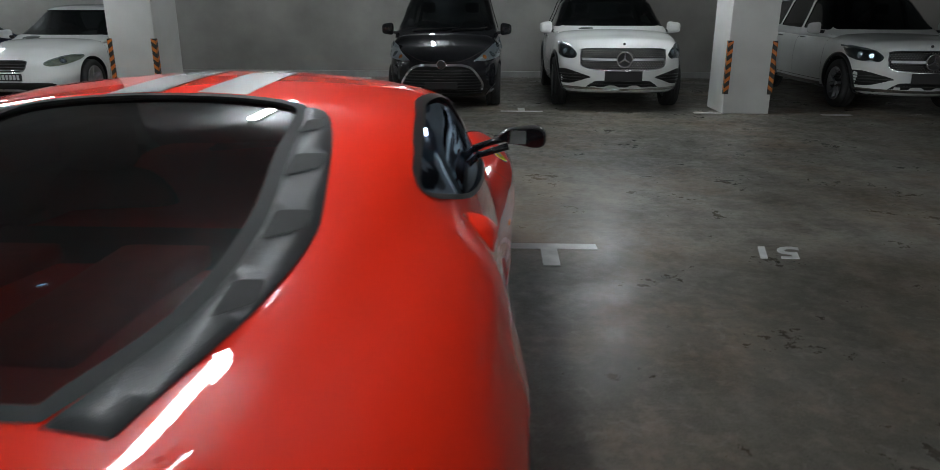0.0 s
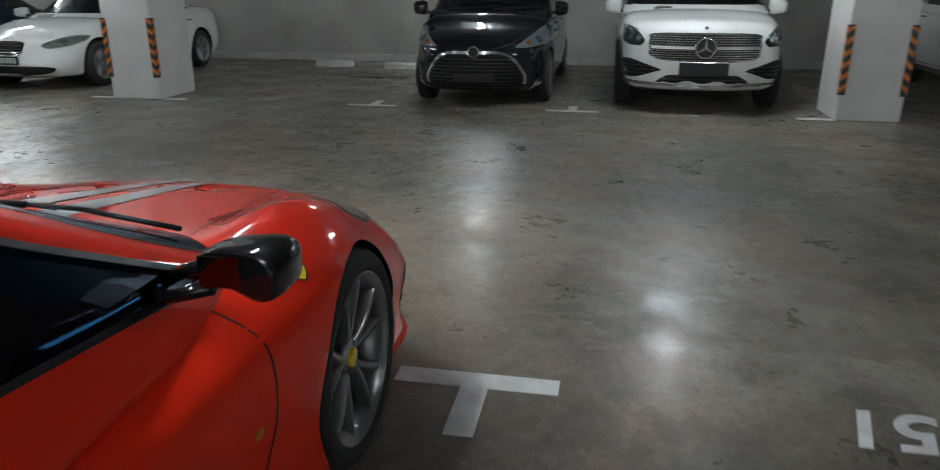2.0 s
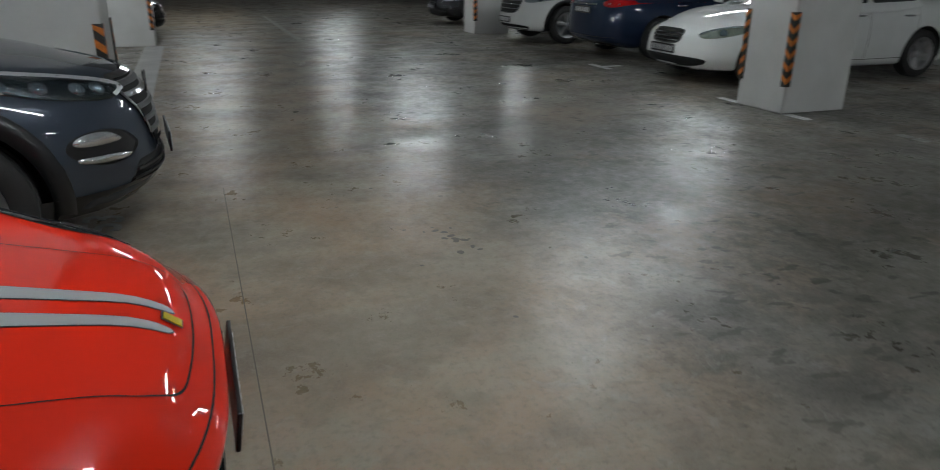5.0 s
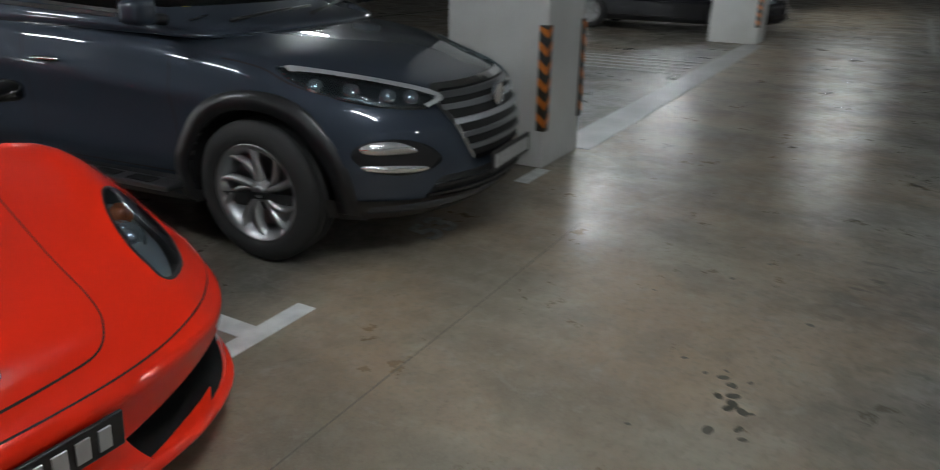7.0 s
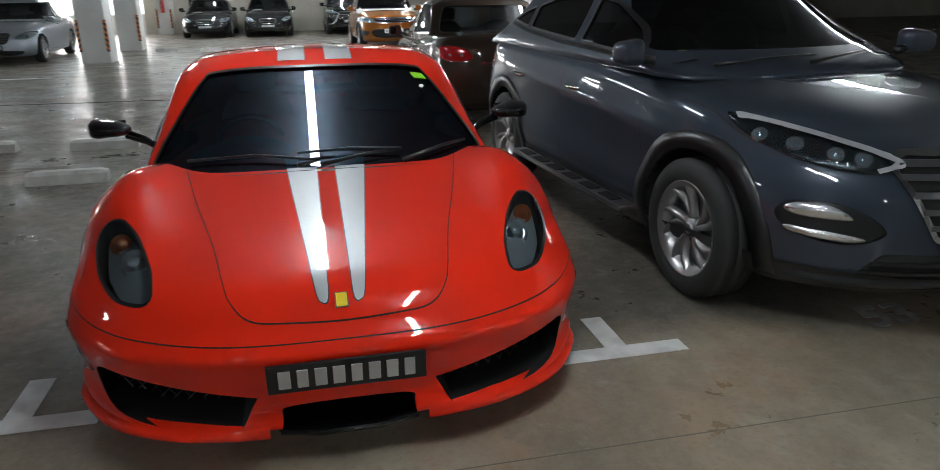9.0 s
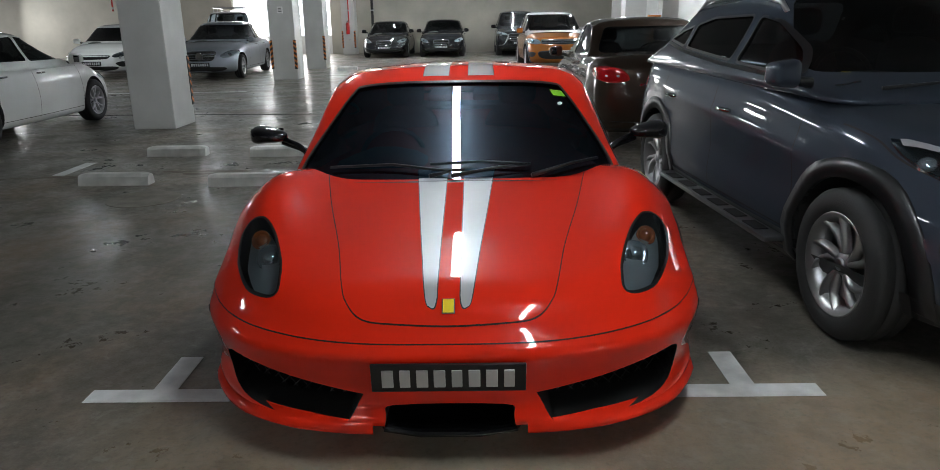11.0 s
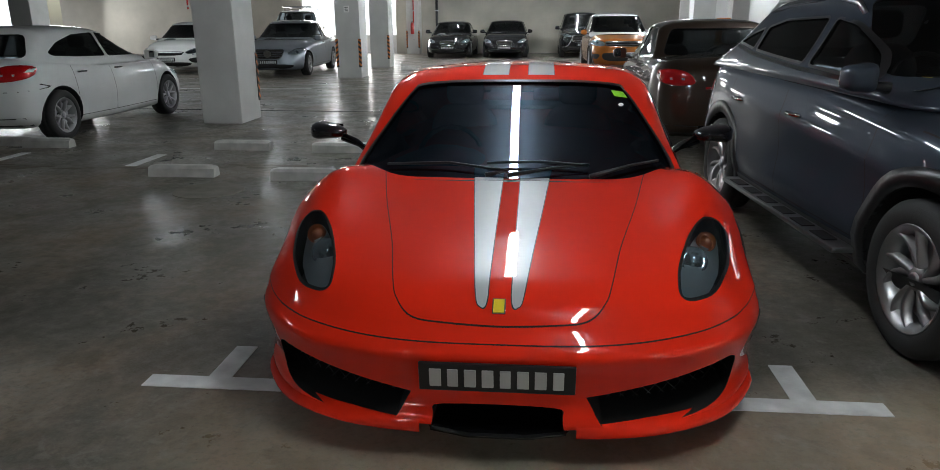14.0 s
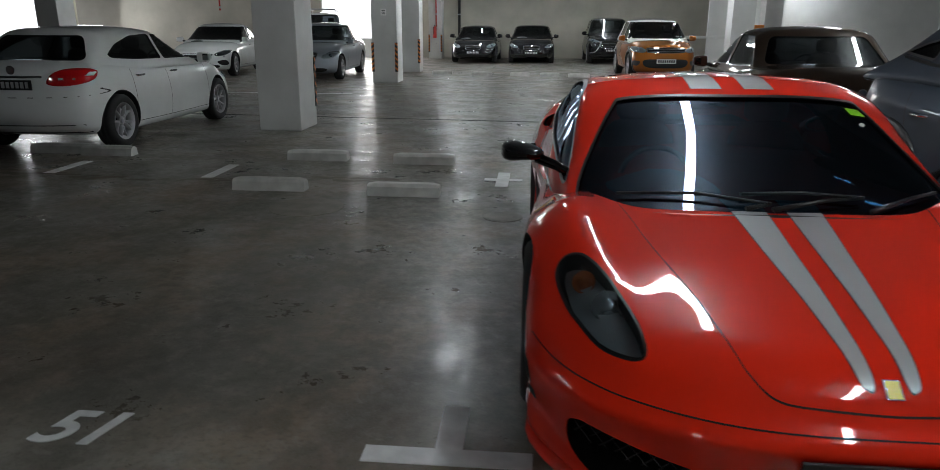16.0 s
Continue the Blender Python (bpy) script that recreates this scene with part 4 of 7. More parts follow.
    cab["seat_y"], cab["dash_y"] = b_pillar + 0.1, cowl - 0.25
    s["cabin"] = cab
    return s


def redcar_spec():
    L = 2.255
    s = dict(length=4.51, width=1.92, axle_front=1.235, axle_rear=-1.40, wheel_r=0.328, arch=0.350, tyre_w=0.215, rim_r=0.252, spokes=5, style="twin",
             track=0.862, bottom_z=0.10, crown=0.05, bow_front=0.34, bow_power=3.0, bow_rear=0.30, round=(0.24, 0.09, 0.30), round_rear=(0.55, 0.09, 0.66), round_bottom=0.14, cells=(44, 130, 24), cabin_cells=(36, 60, 22))
    s["top"] = pchip((L, 0.50), (2.165, 0.575), (1.9, 0.64), (1.45, 0.71), (1.0, 0.772), (0.6, 0.79), (-0.3, 0.81), (-0.9, 0.86), (-1.5, 0.91), (-2.0, 0.91), (-L, 0.86))
    s["bottom"] = pchip((-L, 0.20), (-1.9, 0.14), (-1.0, 0.12), (1.0, 0.12), (1.9, 0.138), (L, 0.14))
    s["plan"] = pchip((-L, 0.84), (-1.9, 0.93), (-1.35, 0.965), (-0.7, 0.945), (0.0, 0.925), (0.65, 0.962), (1.0, 0.985), (1.25, 0.985), (1.7, 0.96), (2.05, 0.95), (L, 0.93))
    s["section"] = pchip((0, 0.955), (0.10, 0.99), (0.3, 0.985), (0.62, 1.0), (0.82, 0.985), (1.0, 0.93))

    def fender(y, a):
        front = 0.105 * np.exp(-((y - 1.28) / np.where(y > 1.28, 0.66, 0.40)) ** 2) * np.exp(-((a - 0.87) / 0.17) ** 2)
        back = 0.03 * np.exp(-((y + 1.30) / 0.75) ** 2) * np.exp(-((a - 0.86) / 0.25) ** 2)
        door = -0.035 * np.exp(-((y + 0.05) / 0.60) ** 2) * np.exp(-((a - 0.95) / 0.3) ** 2)
        return front + back + door
    s["fender"] = fender
    s["nose"] = pchip((0.10, -0.05), (0.135, -0.02), (0.175, -0.012), (0.24, -0.045), (0.36, -0.018), (0.425, 0.006), (0.45, -0.008), (0.48, -0.03), (0.58, -0.03))
    s["tail"] = pchip((0.12, -0.10), (0.35, -0.02), (0.7, 0.0), (0.9, -0.05))

    def waist(y, z):
        return 0.040 * np.exp(-((z - 0.36) / 0.16) ** 2) * sstep(0.85, 0.2, y) * sstep(-1.1, -0.7, y)
    s["waist"] = waist

    def shape(x, y, z, a, b, c):
        """The rear wings swell out behind the doors, where the shoulder intakes open."""
        swell = 0.018 * sstep(-0.60, -1.0, y) * sstep(-2.2, -1.0, y) * np.exp(-((z - 0.72) / 0.20) ** 2) * np.abs(a) ** 5
        return x + np.sign(a) * swell, y, z
    s["shape"] = shape
    cab = dict(base=0.66, round=(0.20, 0.10, 0.20), crown=0.050, bow_front=0.13, bow_rear=0.10)
    cab["front"] = pchip((0, 1.45), (0.30, 1.18), (0.62, 0.82), (0.9, 0.40), (1, 0.14))
    cab["rear"] = pchip((0, -2.22), (0.5, -2.14), (1, -2.0))
    cab["roof"] = pchip((-2.2, 0.90), (-1.85, 0.97), (-1.33, 1.06), (-0.82, 1.165), (-0.5, 1.197), (-0.1, 1.207), (0.28, 1.19), (0.66, 1.09), (1.3, 0.9))
    cab["width"] = pchip((0, 0.885), (0.2, 0.86), (0.6, 0.78), (1, 0.68))
    cab["taper"] = pchip((-2.2, 0.74), (-1.4, 0.90), (-0.7, 1.04), (-0.2, 1.03), (0.4, 1.0), (1.2, 0.94))
    cab["side"] = [curve2([(0.72, 0.79), (0.59, 0.857), (0.48, 0.912), (0.36, 0.972), (0.27, 1.02), (0.16, 1.072), (0.04, 1.112), (-0.12, 1.138), (-0.36, 1.147), (-0.58, 1.130), (-0.75, 1.106), (-0.88, 1.076), (-0.965, 1.047),
                           (-0.985, 1.024), (-0.95, 1.004), (-0.86, 0.98), (-0.74, 0.95), (-0.6, 0.922), (-0.4, 0.893), (-0.17, 0.868), (0.15, 0.845), (0.45, 0.81), (0.66, 0.78)], 4)]
    cab["screen"] = curve2([(0.0, 0.755), (0.45, 0.745), (0.71, 0.745), (0.755, 0.785), (0.665, 0.95), (0.575, 1.08), (0.52, 1.112), (0.3, 1.132), (0.0, 1.137),
                            (-0.3, 1.132), (-0.52, 1.112), (-0.575, 1.08), (-0.665, 0.95), (-0.755, 0.785), (-0.71, 0.745), (-0.45, 0.745)], 5)
    cab["back"] = curve2([(0.0, -0.585), (0.22, -0.60), (0.37, -0.66), (0.405, -0.80), (0.42, -1.0), (0.45, -1.3), (0.43, -1.6), (0.36, -1.84, 1), (0.0, -1.88), (-0.36, -1.84, 1),
                          (-0.43, -1.6), (-0.45, -1.3), (-0.42, -1.0), (-0.405, -0.80), (-0.37, -0.66), (-0.22, -0.60)], 4)
    cab["back_axis"], cab["back_near"] = "top", 4.0

    def haunch(p):
        """The tall shoulder over each rear wheel; its blunt front is the engine's air intake."""
        dy = p[1] + 1.25
        ny = abs(dy / 0.56) ** 5 if dy > 0 else (dy / 0.80) ** 2
        return (math.sqrt(((abs(p[0]) - 0.735) / 0.19) ** 2 + ((p[2] - 0.73) / 0.205) ** 2 + ny) - 1) * 0.18
    s["shell"] = 0.012
    s["rear_mat"] = M_REARGLASS
    s["blend"] = (0.16, 0.06, -0.62, -1.10, haunch)
    cab["split_front"], cab["split_rear"] = -0.2, 0.80
    cab["seat_y"], cab["dash_y"], cab["hump"] = -0.30, 0.74, 0.085
    s["cabin"] = cab
    return s


def scan(outline, z):
    """The stretch of an outline at height z."""
    xs = []
    for (x0, z0), (x1, z1) in zip(outline, outline[1:] + outline[:1]):
        if (z0 > z) != (z1 > z):
            xs.append(x0 + (x1 - x0) * (z - z0) / (z1 - z0))
    return (min(xs), max(xs)) if len(xs) >= 2 else None


def grille(root, full, outline, bars, bar_mat=None, bar_w=0.02, axis="front", name="grille", back=None, frame_mat=None, frame_w=0.02, offset=0.004, pair=False):
    """A dark opening with bars across it and, where given, a bright frame."""
    for o in both(outline) if pair else (outline,):
        g = part(name, patch(full, o, axis, offset, 0.04, 0.01), back or M_MATTE, root, smooth=True)
        for z in bars:
            ends = scan(o, z)
            if ends and ends[1] - ends[0] > 0.05:
                n = max(3, int((ends[1] - ends[0]) / 0.06))
                bm = ribbon(full, [(ends[0] + (ends[1] - ends[0]) * k / n, z) for k in range(n + 1)], axis, bar_w, offset + 0.014)
                rim = bmesh.ops.extrude_face_region(bm, geom=list(bm.faces))["geom"]
                d = AXES[axis][1]
                bmesh.ops.translate(bm, verts=[v for v in rim if isinstance(v, bmesh.types.BMVert)], vec=d * 0.012)
                part("grille_bar", bm, bar_mat or M_BLACK, g)
        if frame_mat:
            part("grille_frame", ribbon(full, o + o[:1], axis, frame_w, offset + 0.012), frame_mat, g)
    return g


def dots(full, outline, axis, dx, dz, size, offset):
    """Small bright diamonds set out in rows within an outline."""
    bm = bmesh.new()
    us, vs = [p[0] for p in outline], [p[1] for p in outline]
    row = 0
    v = min(vs) + dz
    while v < max(vs):
        u = min(us) + (dx / 2 if row % 2 else 0)
        while u < max(us):
            if inside(outline, u, v):
                c, n = cast(full, axis, u, v, offset)
                c = Vector(c)
                bm.faces.new([bm.verts.new(c + Vector(d)) for d in ((-size, 0, 0), (0, 0, -size * 0.7), (size, 0, 0), (0, 0, size * 0.7))])
            u += dx
        v += dz
        row += 1
    return bm


def disc_badge(root, full, axis, u, v, r, material, name="badge", ring=None, offset=0.02):
    q, n = cast(full, axis, u, v, offset)
    m = Matrix.Translation(q) @ (-AXES[axis][1]).to_track_quat("Z", "Y").to_matrix().to_4x4()
    bm = bmesh.new()
    bmesh.ops.create_cone(bm, cap_ends=True, segments=28, radius1=r, radius2=r * 0.92, depth=0.016, matrix=m)
    b = part(name, bm, material, root)
    if ring:
        bm = bmesh.new()
        pts = [m @ Vector((r * math.cos(k * math.pi / 14), r * math.sin(k * math.pi / 14), 0.006)) for k in range(29)]
        add_tube(bm, pts, r * 0.11, 6)
        part("badge_ring", bm, ring, b, smooth=True)
    return b


def arch_flare(root, full, s, w=0.07, material=None, dz=0.0):
    """Plastic edging round the wheel arches."""
    for wy in (s["axle_front"], s["axle_rear"]):
        for axis in ("right", "left"):
            line = []
            for k in range(25):
                a = math.pi * (-0.10 + 1.20 * k / 24)
                rr = s["arch"] + w / 2
                line.append((wy + rr * math.cos(a), max(s["wheel_r"] + rr * math.sin(a), s["bottom_z"] + 0.03)))
            bm = ribbon(full, line, axis, w, 0.012)
            d = AXES[axis][1]
            rim = bmesh.ops.extrude_face_region(bm, geom=list(bm.faces))["geom"]
            bmesh.ops.translate(bm, verts=[v for v in rim if isinstance(v, bmesh.types.BMVert)], vec=d * 0.03)
            part("arch_moulding", bm, material or M_BLACK, root, smooth=True)


def door_lines(root, full, s, ys, z0, z1, handles=True, handle_mat=None, handle_z=None):
    """Gaps between the doors and a pull handle on each door."""
    for y in ys:
        seam(root, full, [(y, z0), (y - 0.01, (z0 + z1) / 2), (y - 0.03, z1)], "right", False, 0.007)
    seam(root, full, [(ys[0], z0), ((ys[0] + ys[-1]) / 2, z0 - 0.005), (ys[-1], z0)], "right", False, 0.007)
    if handles:
        for y in ys[1:]:
            for axis in ("right", "left"):
                q, n = cast(full, axis, y + 0.16, handle_z or z1 - 0.09, 0.018)
                bm = bmesh.new()
                add_tube(bm, [q + Vector((-n.x * 0.016, -0.10, 0)), q + Vector((0, -0.06, 0)), q + Vector((0, 0.06, 0)), q + Vector((-n.x * 0.016, 0.10, 0))], [0.010, 0.013, 0.013, 0.010], 8)
                part("door_handle", bm, handle_mat or M_CHROME, root, smooth=True)


def wipers(root, cab, pairs):
    for pts in pairs:
        bm = bmesh.new()
        line = [cast(cab, "front", x, z, 0.016 if i < len(pts) - 1 else 0.012)[0] for i, (x, z) in enumerate(pts)]
        add_tube(bm, line, [0.011] + [0.007] * (len(line) - 1), 6)
        part("wiper", bm, M_BLACK, root, smooth=True)


def lettering(text, size, m, material, name, label, shear=0.0, extrude=0.002):
    cu = bpy.data.curves.new(name, "FONT")
    cu.body, cu.size, cu.shear, cu.extrude, cu.align_x, cu.align_y = text, size, shear, extrude, "CENTER", "CENTER"
    cu.offset = 0.006
    tmp = new("tmp_text", cu)
    me = bpy.data.meshes.new_from_object(tmp.evaluated_get(bpy.context.evaluated_depsgraph_get()))
    bpy.data.objects.remove(tmp)
    ob = part_mesh(name, me, material)
    ob.matrix_world = m
    return tagged(ob, label, "road marking", kind="structure")


# ---- red sports car ----
CAR_AT = pose(-0.015, -1.77, 0, 0, 0, 0)
fs = redcar_spec()
INTAKE = curve2([(0.29, 0.27, 1), (0.55, 0.318), (0.74, 0.352), (0.80, 0.345), (0.818, 0.30), (0.80, 0.225), (0.70, 0.188), (0.50, 0.168), (0.37, 0.172), (0.335, 0.19)], 4)
MOUTH = curve2([(-0.18, 0.232), (0.18, 0.232), (0.215, 0.19), (0.235, 0.05, 1), (-0.235, 0.05, 1), (-0.215, 0.19)], 4)
LAMP = curve2([(0.609, 2.005), (0.612, 1.93), (0.628, 1.85), (0.66, 1.75), (0.70, 1.65), (0.755, 1.56), (0.800, 1.525), (0.832, 1.520), (0.850, 1.545), (0.850, 1.60), (0.832, 1.69), (0.803, 1.79), (0.735, 1.93), (0.655, 2.0)], 4)
SCOOP = curve2([(0.735, 0.845), (0.752, 0.895), (0.80, 0.915), (0.86, 0.90), (0.895, 0.865), (0.885, 0.836), (0.81, 0.828)], 4)
fs["body_cuts"] = [(LAMP, "top", 1.0, 0.44), (mirrored(LAMP), "top", 1.0, 0.44), (INTAKE, "front", 3.0, 1.75), (mirrored(INTAKE), "front", 3.0, 1.75), (MOUTH, "front", 3.0, 2.0)]
redcar, F_FULL, F_CAB = make_car("sports_car", "low red lacquered sports car with two silver stripes", fs, CAR_AT, M_RED, M_NAVYGLASS, M_GUNMETAL, M_YELLOW, M_FIRE)


def redcar_details(root, full, cab):
    half = [(0.0, 2.19), (0.18, 2.182), (0.29, 2.162), (0.345, 2.11), (0.375, 2.02), (0.43, 1.75), (0.53, 1.35), (0.605, 1.0)]
    line = curve2([(-x, y) for x, y in half[:0:-1]] + half, 8, False)
    part("bonnet_gap", ribbon(full, line, "top", 0.004, 0.0015), M_SEAM, root)
    # stripes: bonnet and roof
    for side in (1, -1):
        def sgn(o):
            return o if side > 0 else mirrored(o)
        for grow, m, off, nm in ((0.0035, M_BLACK, 0.0012, "stripe_edge"), (0.0, M_STRIPE, 0.0024, "stripe")):
            o = curve2([(0.040 - grow, 0.95, 1), (0.040 - grow, 1.5), (0.040 - grow, 2.0), (0.042 - grow, 2.13 + grow), (0.062, 2.145 + grow), (0.080 + grow, 2.10), (0.104 + grow, 1.85), (0.140 + grow, 1.45), (0.182 + grow, 0.95, 1)], 5)
            part(nm, patch(full, sgn(o), "top", off, 0.05), m, root, smooth=True)
            o = curve2([(0.055 - grow, 0.27, 1), (0.055 - grow, -0.30), (0.055 - grow, -0.55, 1), (0.195 + grow, -0.565, 1), (0.195 + grow, -0.30), (0.195 + grow, 0.255, 1)], 5)
            part(nm, patch(cab, sgn(o), "top", off, 0.05), m, root, smooth=True)
    # nose badge and number plate
    q, n = cast(full, "top", 0, 2.145, 0.004)
    m = Matrix.Translation(q) @ n.to_track_quat("Z", "Y").to_matrix().to_4x4()
    bm = bmesh.new()
    add_box(bm, 0, 0, 0, 0.044, 0.058, 0.006, 0.002, m)
    b = part("nose_badge", bm, M_CHROME, root, "small yellow enamel badge")
    bm = bmesh.new()
    add_box(bm, 0, 0, 0.003, 0.036, 0.050, 0.004, 0.0, m)
    part("badge_face", bm, M_YELLOW, b)
    plate(root, 0, 2.272, 0.366, 0, 0.50, 0.104, -8)
    # bumper gap
    seam(root, full, [(-0.93, 0.50), (-0.80, 0.470), (-0.5, 0.462), (0.0, 0.462), (0.5, 0.462), (0.80, 0.470), (0.93, 0.50)], "front", False, 0.0035, False, n=12)
    # headlights under clear covers
    for side in (1, -1):
        o = LAMP if side > 0 else mirrored(LAMP)
        h = part("headlight", patch(full, o, "top", -0.048, 0.035), M_LAMPBASE, root, "smoked headlight under a flush clear cover", True)
        part("lamp_rim", ribbon(full, o + o[:1], "top", 0.010, 0.0015), M_BLACK, h, smooth=True)
        for bx, by, br, bmat, nm in ((0.700, 1.760, 0.048, M_LENS, "projector"), (0.780, 1.630, 0.036, M_DULLAMBER, "indicator")):
            q, n = cast(full, "top", side * bx, by, -0.044)
            n = (n + Vector((0, 0.9, 0))).normalized()
            m = Matrix.Translation(q) @ n.to_track_quat("Z", "Y").to_matrix().to_4x4()
            bm = bmesh.new()
            lathe(bm, [(-0.02, br * 0.9), (0.012, br * 1.12), (0.018, br * 1.05), (0.006, br * 0.82), (0.010, br * 0.62), (0.024, br * 0.45), (0.030, br * 0.2), (0.031, 0.0005)], 24)
            bmesh.ops.rotate(bm, verts=bm.verts, matrix=Matrix.Rotation(-math.pi / 2, 3, "Y"))
            bmesh.ops.transform(bm, verts=bm.verts, matrix=m)
            part(nm, bm, bmat, h, smooth=True)
        part("lamp_cover", patch(full, o, "top", 0.0015, 0.03), M_SMOKE, h, smooth=True)
    # air intakes in the blunt fronts of the rear shoulders
    for o in both(SCOOP):
        cx, cz = sum(q[0] for q in o) / len(o), sum(q[1] for q in o) / len(o)
        bm = bmesh.new()
        rings = [[bm.verts.new((cx + (u - cx) * k + (0.04 if cx < 0 else -0.04) * back, y + 0.40 * (abs(u) - abs(cx)) * front, cz + (v - cz) * k - 0.10 * back)) for u, v in o]
                 for y, k, back, front in ((-1.12, 0.80, 1.6, 0.0), (-0.90, 1.0, 0.35, 0.5), (-0.765, 1.08, 0.0, 1.0), (-0.755, 1.04, 0.0, 1.0), (-0.765, 0.97, 0.0, 1.0))]
        for p, q in zip(rings, rings[1:]):
            for k in range(len(o)):
                bm.faces.new((p[k], p[(k + 1) % len(o)], q[(k + 1) % len(o)], q[k]))
        bm.faces.new(rings[0])
        bmesh.ops.recalc_face_normals(bm, faces=bm.faces)
        lip = part("intake_lip", bm, M_RED, root, smooth=True)
        bm = bmesh.new()
        front = [bm.verts.new((cx + (u - cx) * 0.99, -0.770 + 0.40 * (abs(u) - abs(cx)), cz + (v - cz) * 0.99)) for u, v in o]
        rear = [bm.verts.new((cx + (u - cx) * 0.65, -0.85, cz - 0.01 + (v - cz) * 0.65)) for u, v in o]
        for k in range(len(o)):
            bm.faces.new((front[k], front[(k + 1) % len(o)], rear[(k + 1) % len(o)], rear[k]))
        bm.faces.new(rear)
        part("intake_throat", bm, M_MATTE, lip, "dark throat of the air intake")
    # mesh in the side intakes and the splitter
    for o in both(INTAKE):
        bm = bmesh.new()
        for k in range(46):
            x = -1.1 + k * 0.048
            for lean in (-1, 1):
                pts = [(x + lean * t * 0.22, 0.14 + t * 0.22) for t in np.linspace(0, 1, 12)]
                run = [p for p in pts if inside(o, p[0], p[1])]
                if len(run) > 1:
                    add_tube(bm, [(p[0], 2.10 - 0.40 * abs(p[0]) ** 3 - 0.05, p[1]) for p in (run[0], run[-1])], 0.0022, 4)
        part("intake_mesh", bm, M_BLACK, root, "black diamond wire mesh")
    for side in (1, -1):
        path = [cast(full, "front", side * x, 0.17, 0.0) for x in np.linspace(0.26, 0.86, 18)]
        path += [cast(full, "right" if side > 0 else "left", y, 0.17, 0.0) for y in np.linspace(1.90, 1.60, 7)]
        bm = bmesh.new()
        rows = []
        for i, (q, n) in enumerate(path):
            n = Vector((n.x, n.y, 0)).normalized()
            f = min(1.0, 0.02 + i / 7) * min(1.0, (len(path) - i) / 5)
            rows.append([bm.verts.new(Vector((q.x, q.y, 0)) + n * d * f + Vector((0, 0, z))) for d, z in ((-0.04, 0.137), (0.012, 0.135), (0.022, 0.142), (0.023, 0.152), (0.016, 0.164), (0.003, 0.176), (-0.03, 0.182))])
        for p, q in zip(rows, rows[1:]):
            for k in range(6):
                bm.faces.new((p[k], p[k + 1], q[k + 1], q[k]) if side > 0 else (p[k], q[k], q[k + 1], p[k + 1]))
        part("front_lip", bm, M_RED, root, smooth=True)
    bm = bmesh.new()
    add_tube(bm, [(-0.25, 2.13, 0.135), (-0.22, 2.185, 0.128), (-0.1, 2.215, 0.126), (0.1, 2.215, 0.126), (0.22, 2.185, 0.128), (0.25, 2.13, 0.135)], 0.014, 8)
    add_box(bm, 0, 2.07, 0.127, 0.46, 0.26, 0.012, 0.004)
    part("splitter", bm, M_GLOSSBLACK, root)
    # side vents of the bumper
    for axis in ("right", "left"):
        for o in (soft_poly([(1.70, 0.345), (1.785, 0.345), (1.79, 0.425), (1.70, 0.42)], 0.015), soft_poly([(1.73, 0.285), (1.80, 0.29), (1.79, 0.325), (1.72, 0.32)], 0.012)):
            part("side_vent", patch(full, o, axis, 0.003, 0.03), M_MATTE, root)
    # shields on the front wings
    for axis in ("right", "left"):
        q, n = cast(full, axis, 0.945, 0.728, 0.001)
        up = (Vector((0, 0, 1)) - n * n.z).normalized()
        m = Matrix((up.cross(n), up, n)).transposed().to_4x4()
        m.translation = q

        def shield(size, thick):
            o = [(size * u, size * v) for u, v in curve2([(-0.036, 0.046, 1), (0.0, 0.050), (0.036, 0.046, 1), (0.039, 0.005), (0.026, -0.033), (0.0, -0.054, 1), (-0.026, -0.033), (-0.039, 0.005)], 4)]
            bm = bmesh.new()
            lo, hi = [bm.verts.new((u, v, -0.02)) for u, v in o], [bm.verts.new((u * 0.97, v * 0.97, thick)) for u, v in o]
            bm.faces.new(hi)
            for k in range(len(o)):
                bm.faces.new((lo[k], lo[(k + 1) % len(o)], hi[(k + 1) % len(o)], hi[k]))
            bmesh.ops.recalc_face_normals(bm, faces=bm.faces)
            bmesh.ops.transform(bm, verts=bm.verts, matrix=m)
            return bm
        b = part("wing_shield", shield(1.08, 0.004), M_CHROME, root, "yellow enamel shield in a chrome rim")
        part("shield_face", shield(0.98, 0.0055), M_YELLOW, b)
        bm = bmesh.new()
        fig = curve2([(-0.012, 0.020), (0.002, 0.026), (0.010, 0.014), (0.004, 0.004), (0.016, -0.004), (0.010, -0.026), (0.0, -0.012), (-0.012, -0.024), (-0.008, -0.004), (-0.016, 0.006)], 3)
        bm.faces.new([bm.verts.new((u, v, 0.0065)) for u, v in fig])
        bmesh.ops.transform(bm, verts=bm.verts, matrix=m)
        part("shield_mark", bm, M_BLACK, b)
        part("side_repeater", patch(full, soft_poly([(0.60, 0.47), (0.63, 0.47), (0.63, 0.495), (0.60, 0.495)], 0.008), axis, 0.004, 0.02, 0.004), M_AMBER, root)
    # door outline and sill
    seam(root, full, [(0.66, 0.79), (0.70, 0.62), (0.66, 0.40), (0.55, 0.255), (0.1, 0.245), (-0.45, 0.255), (-0.66, 0.42), (-0.72, 0.66), (-0.70, 0.83)], "right", False, 0.007)
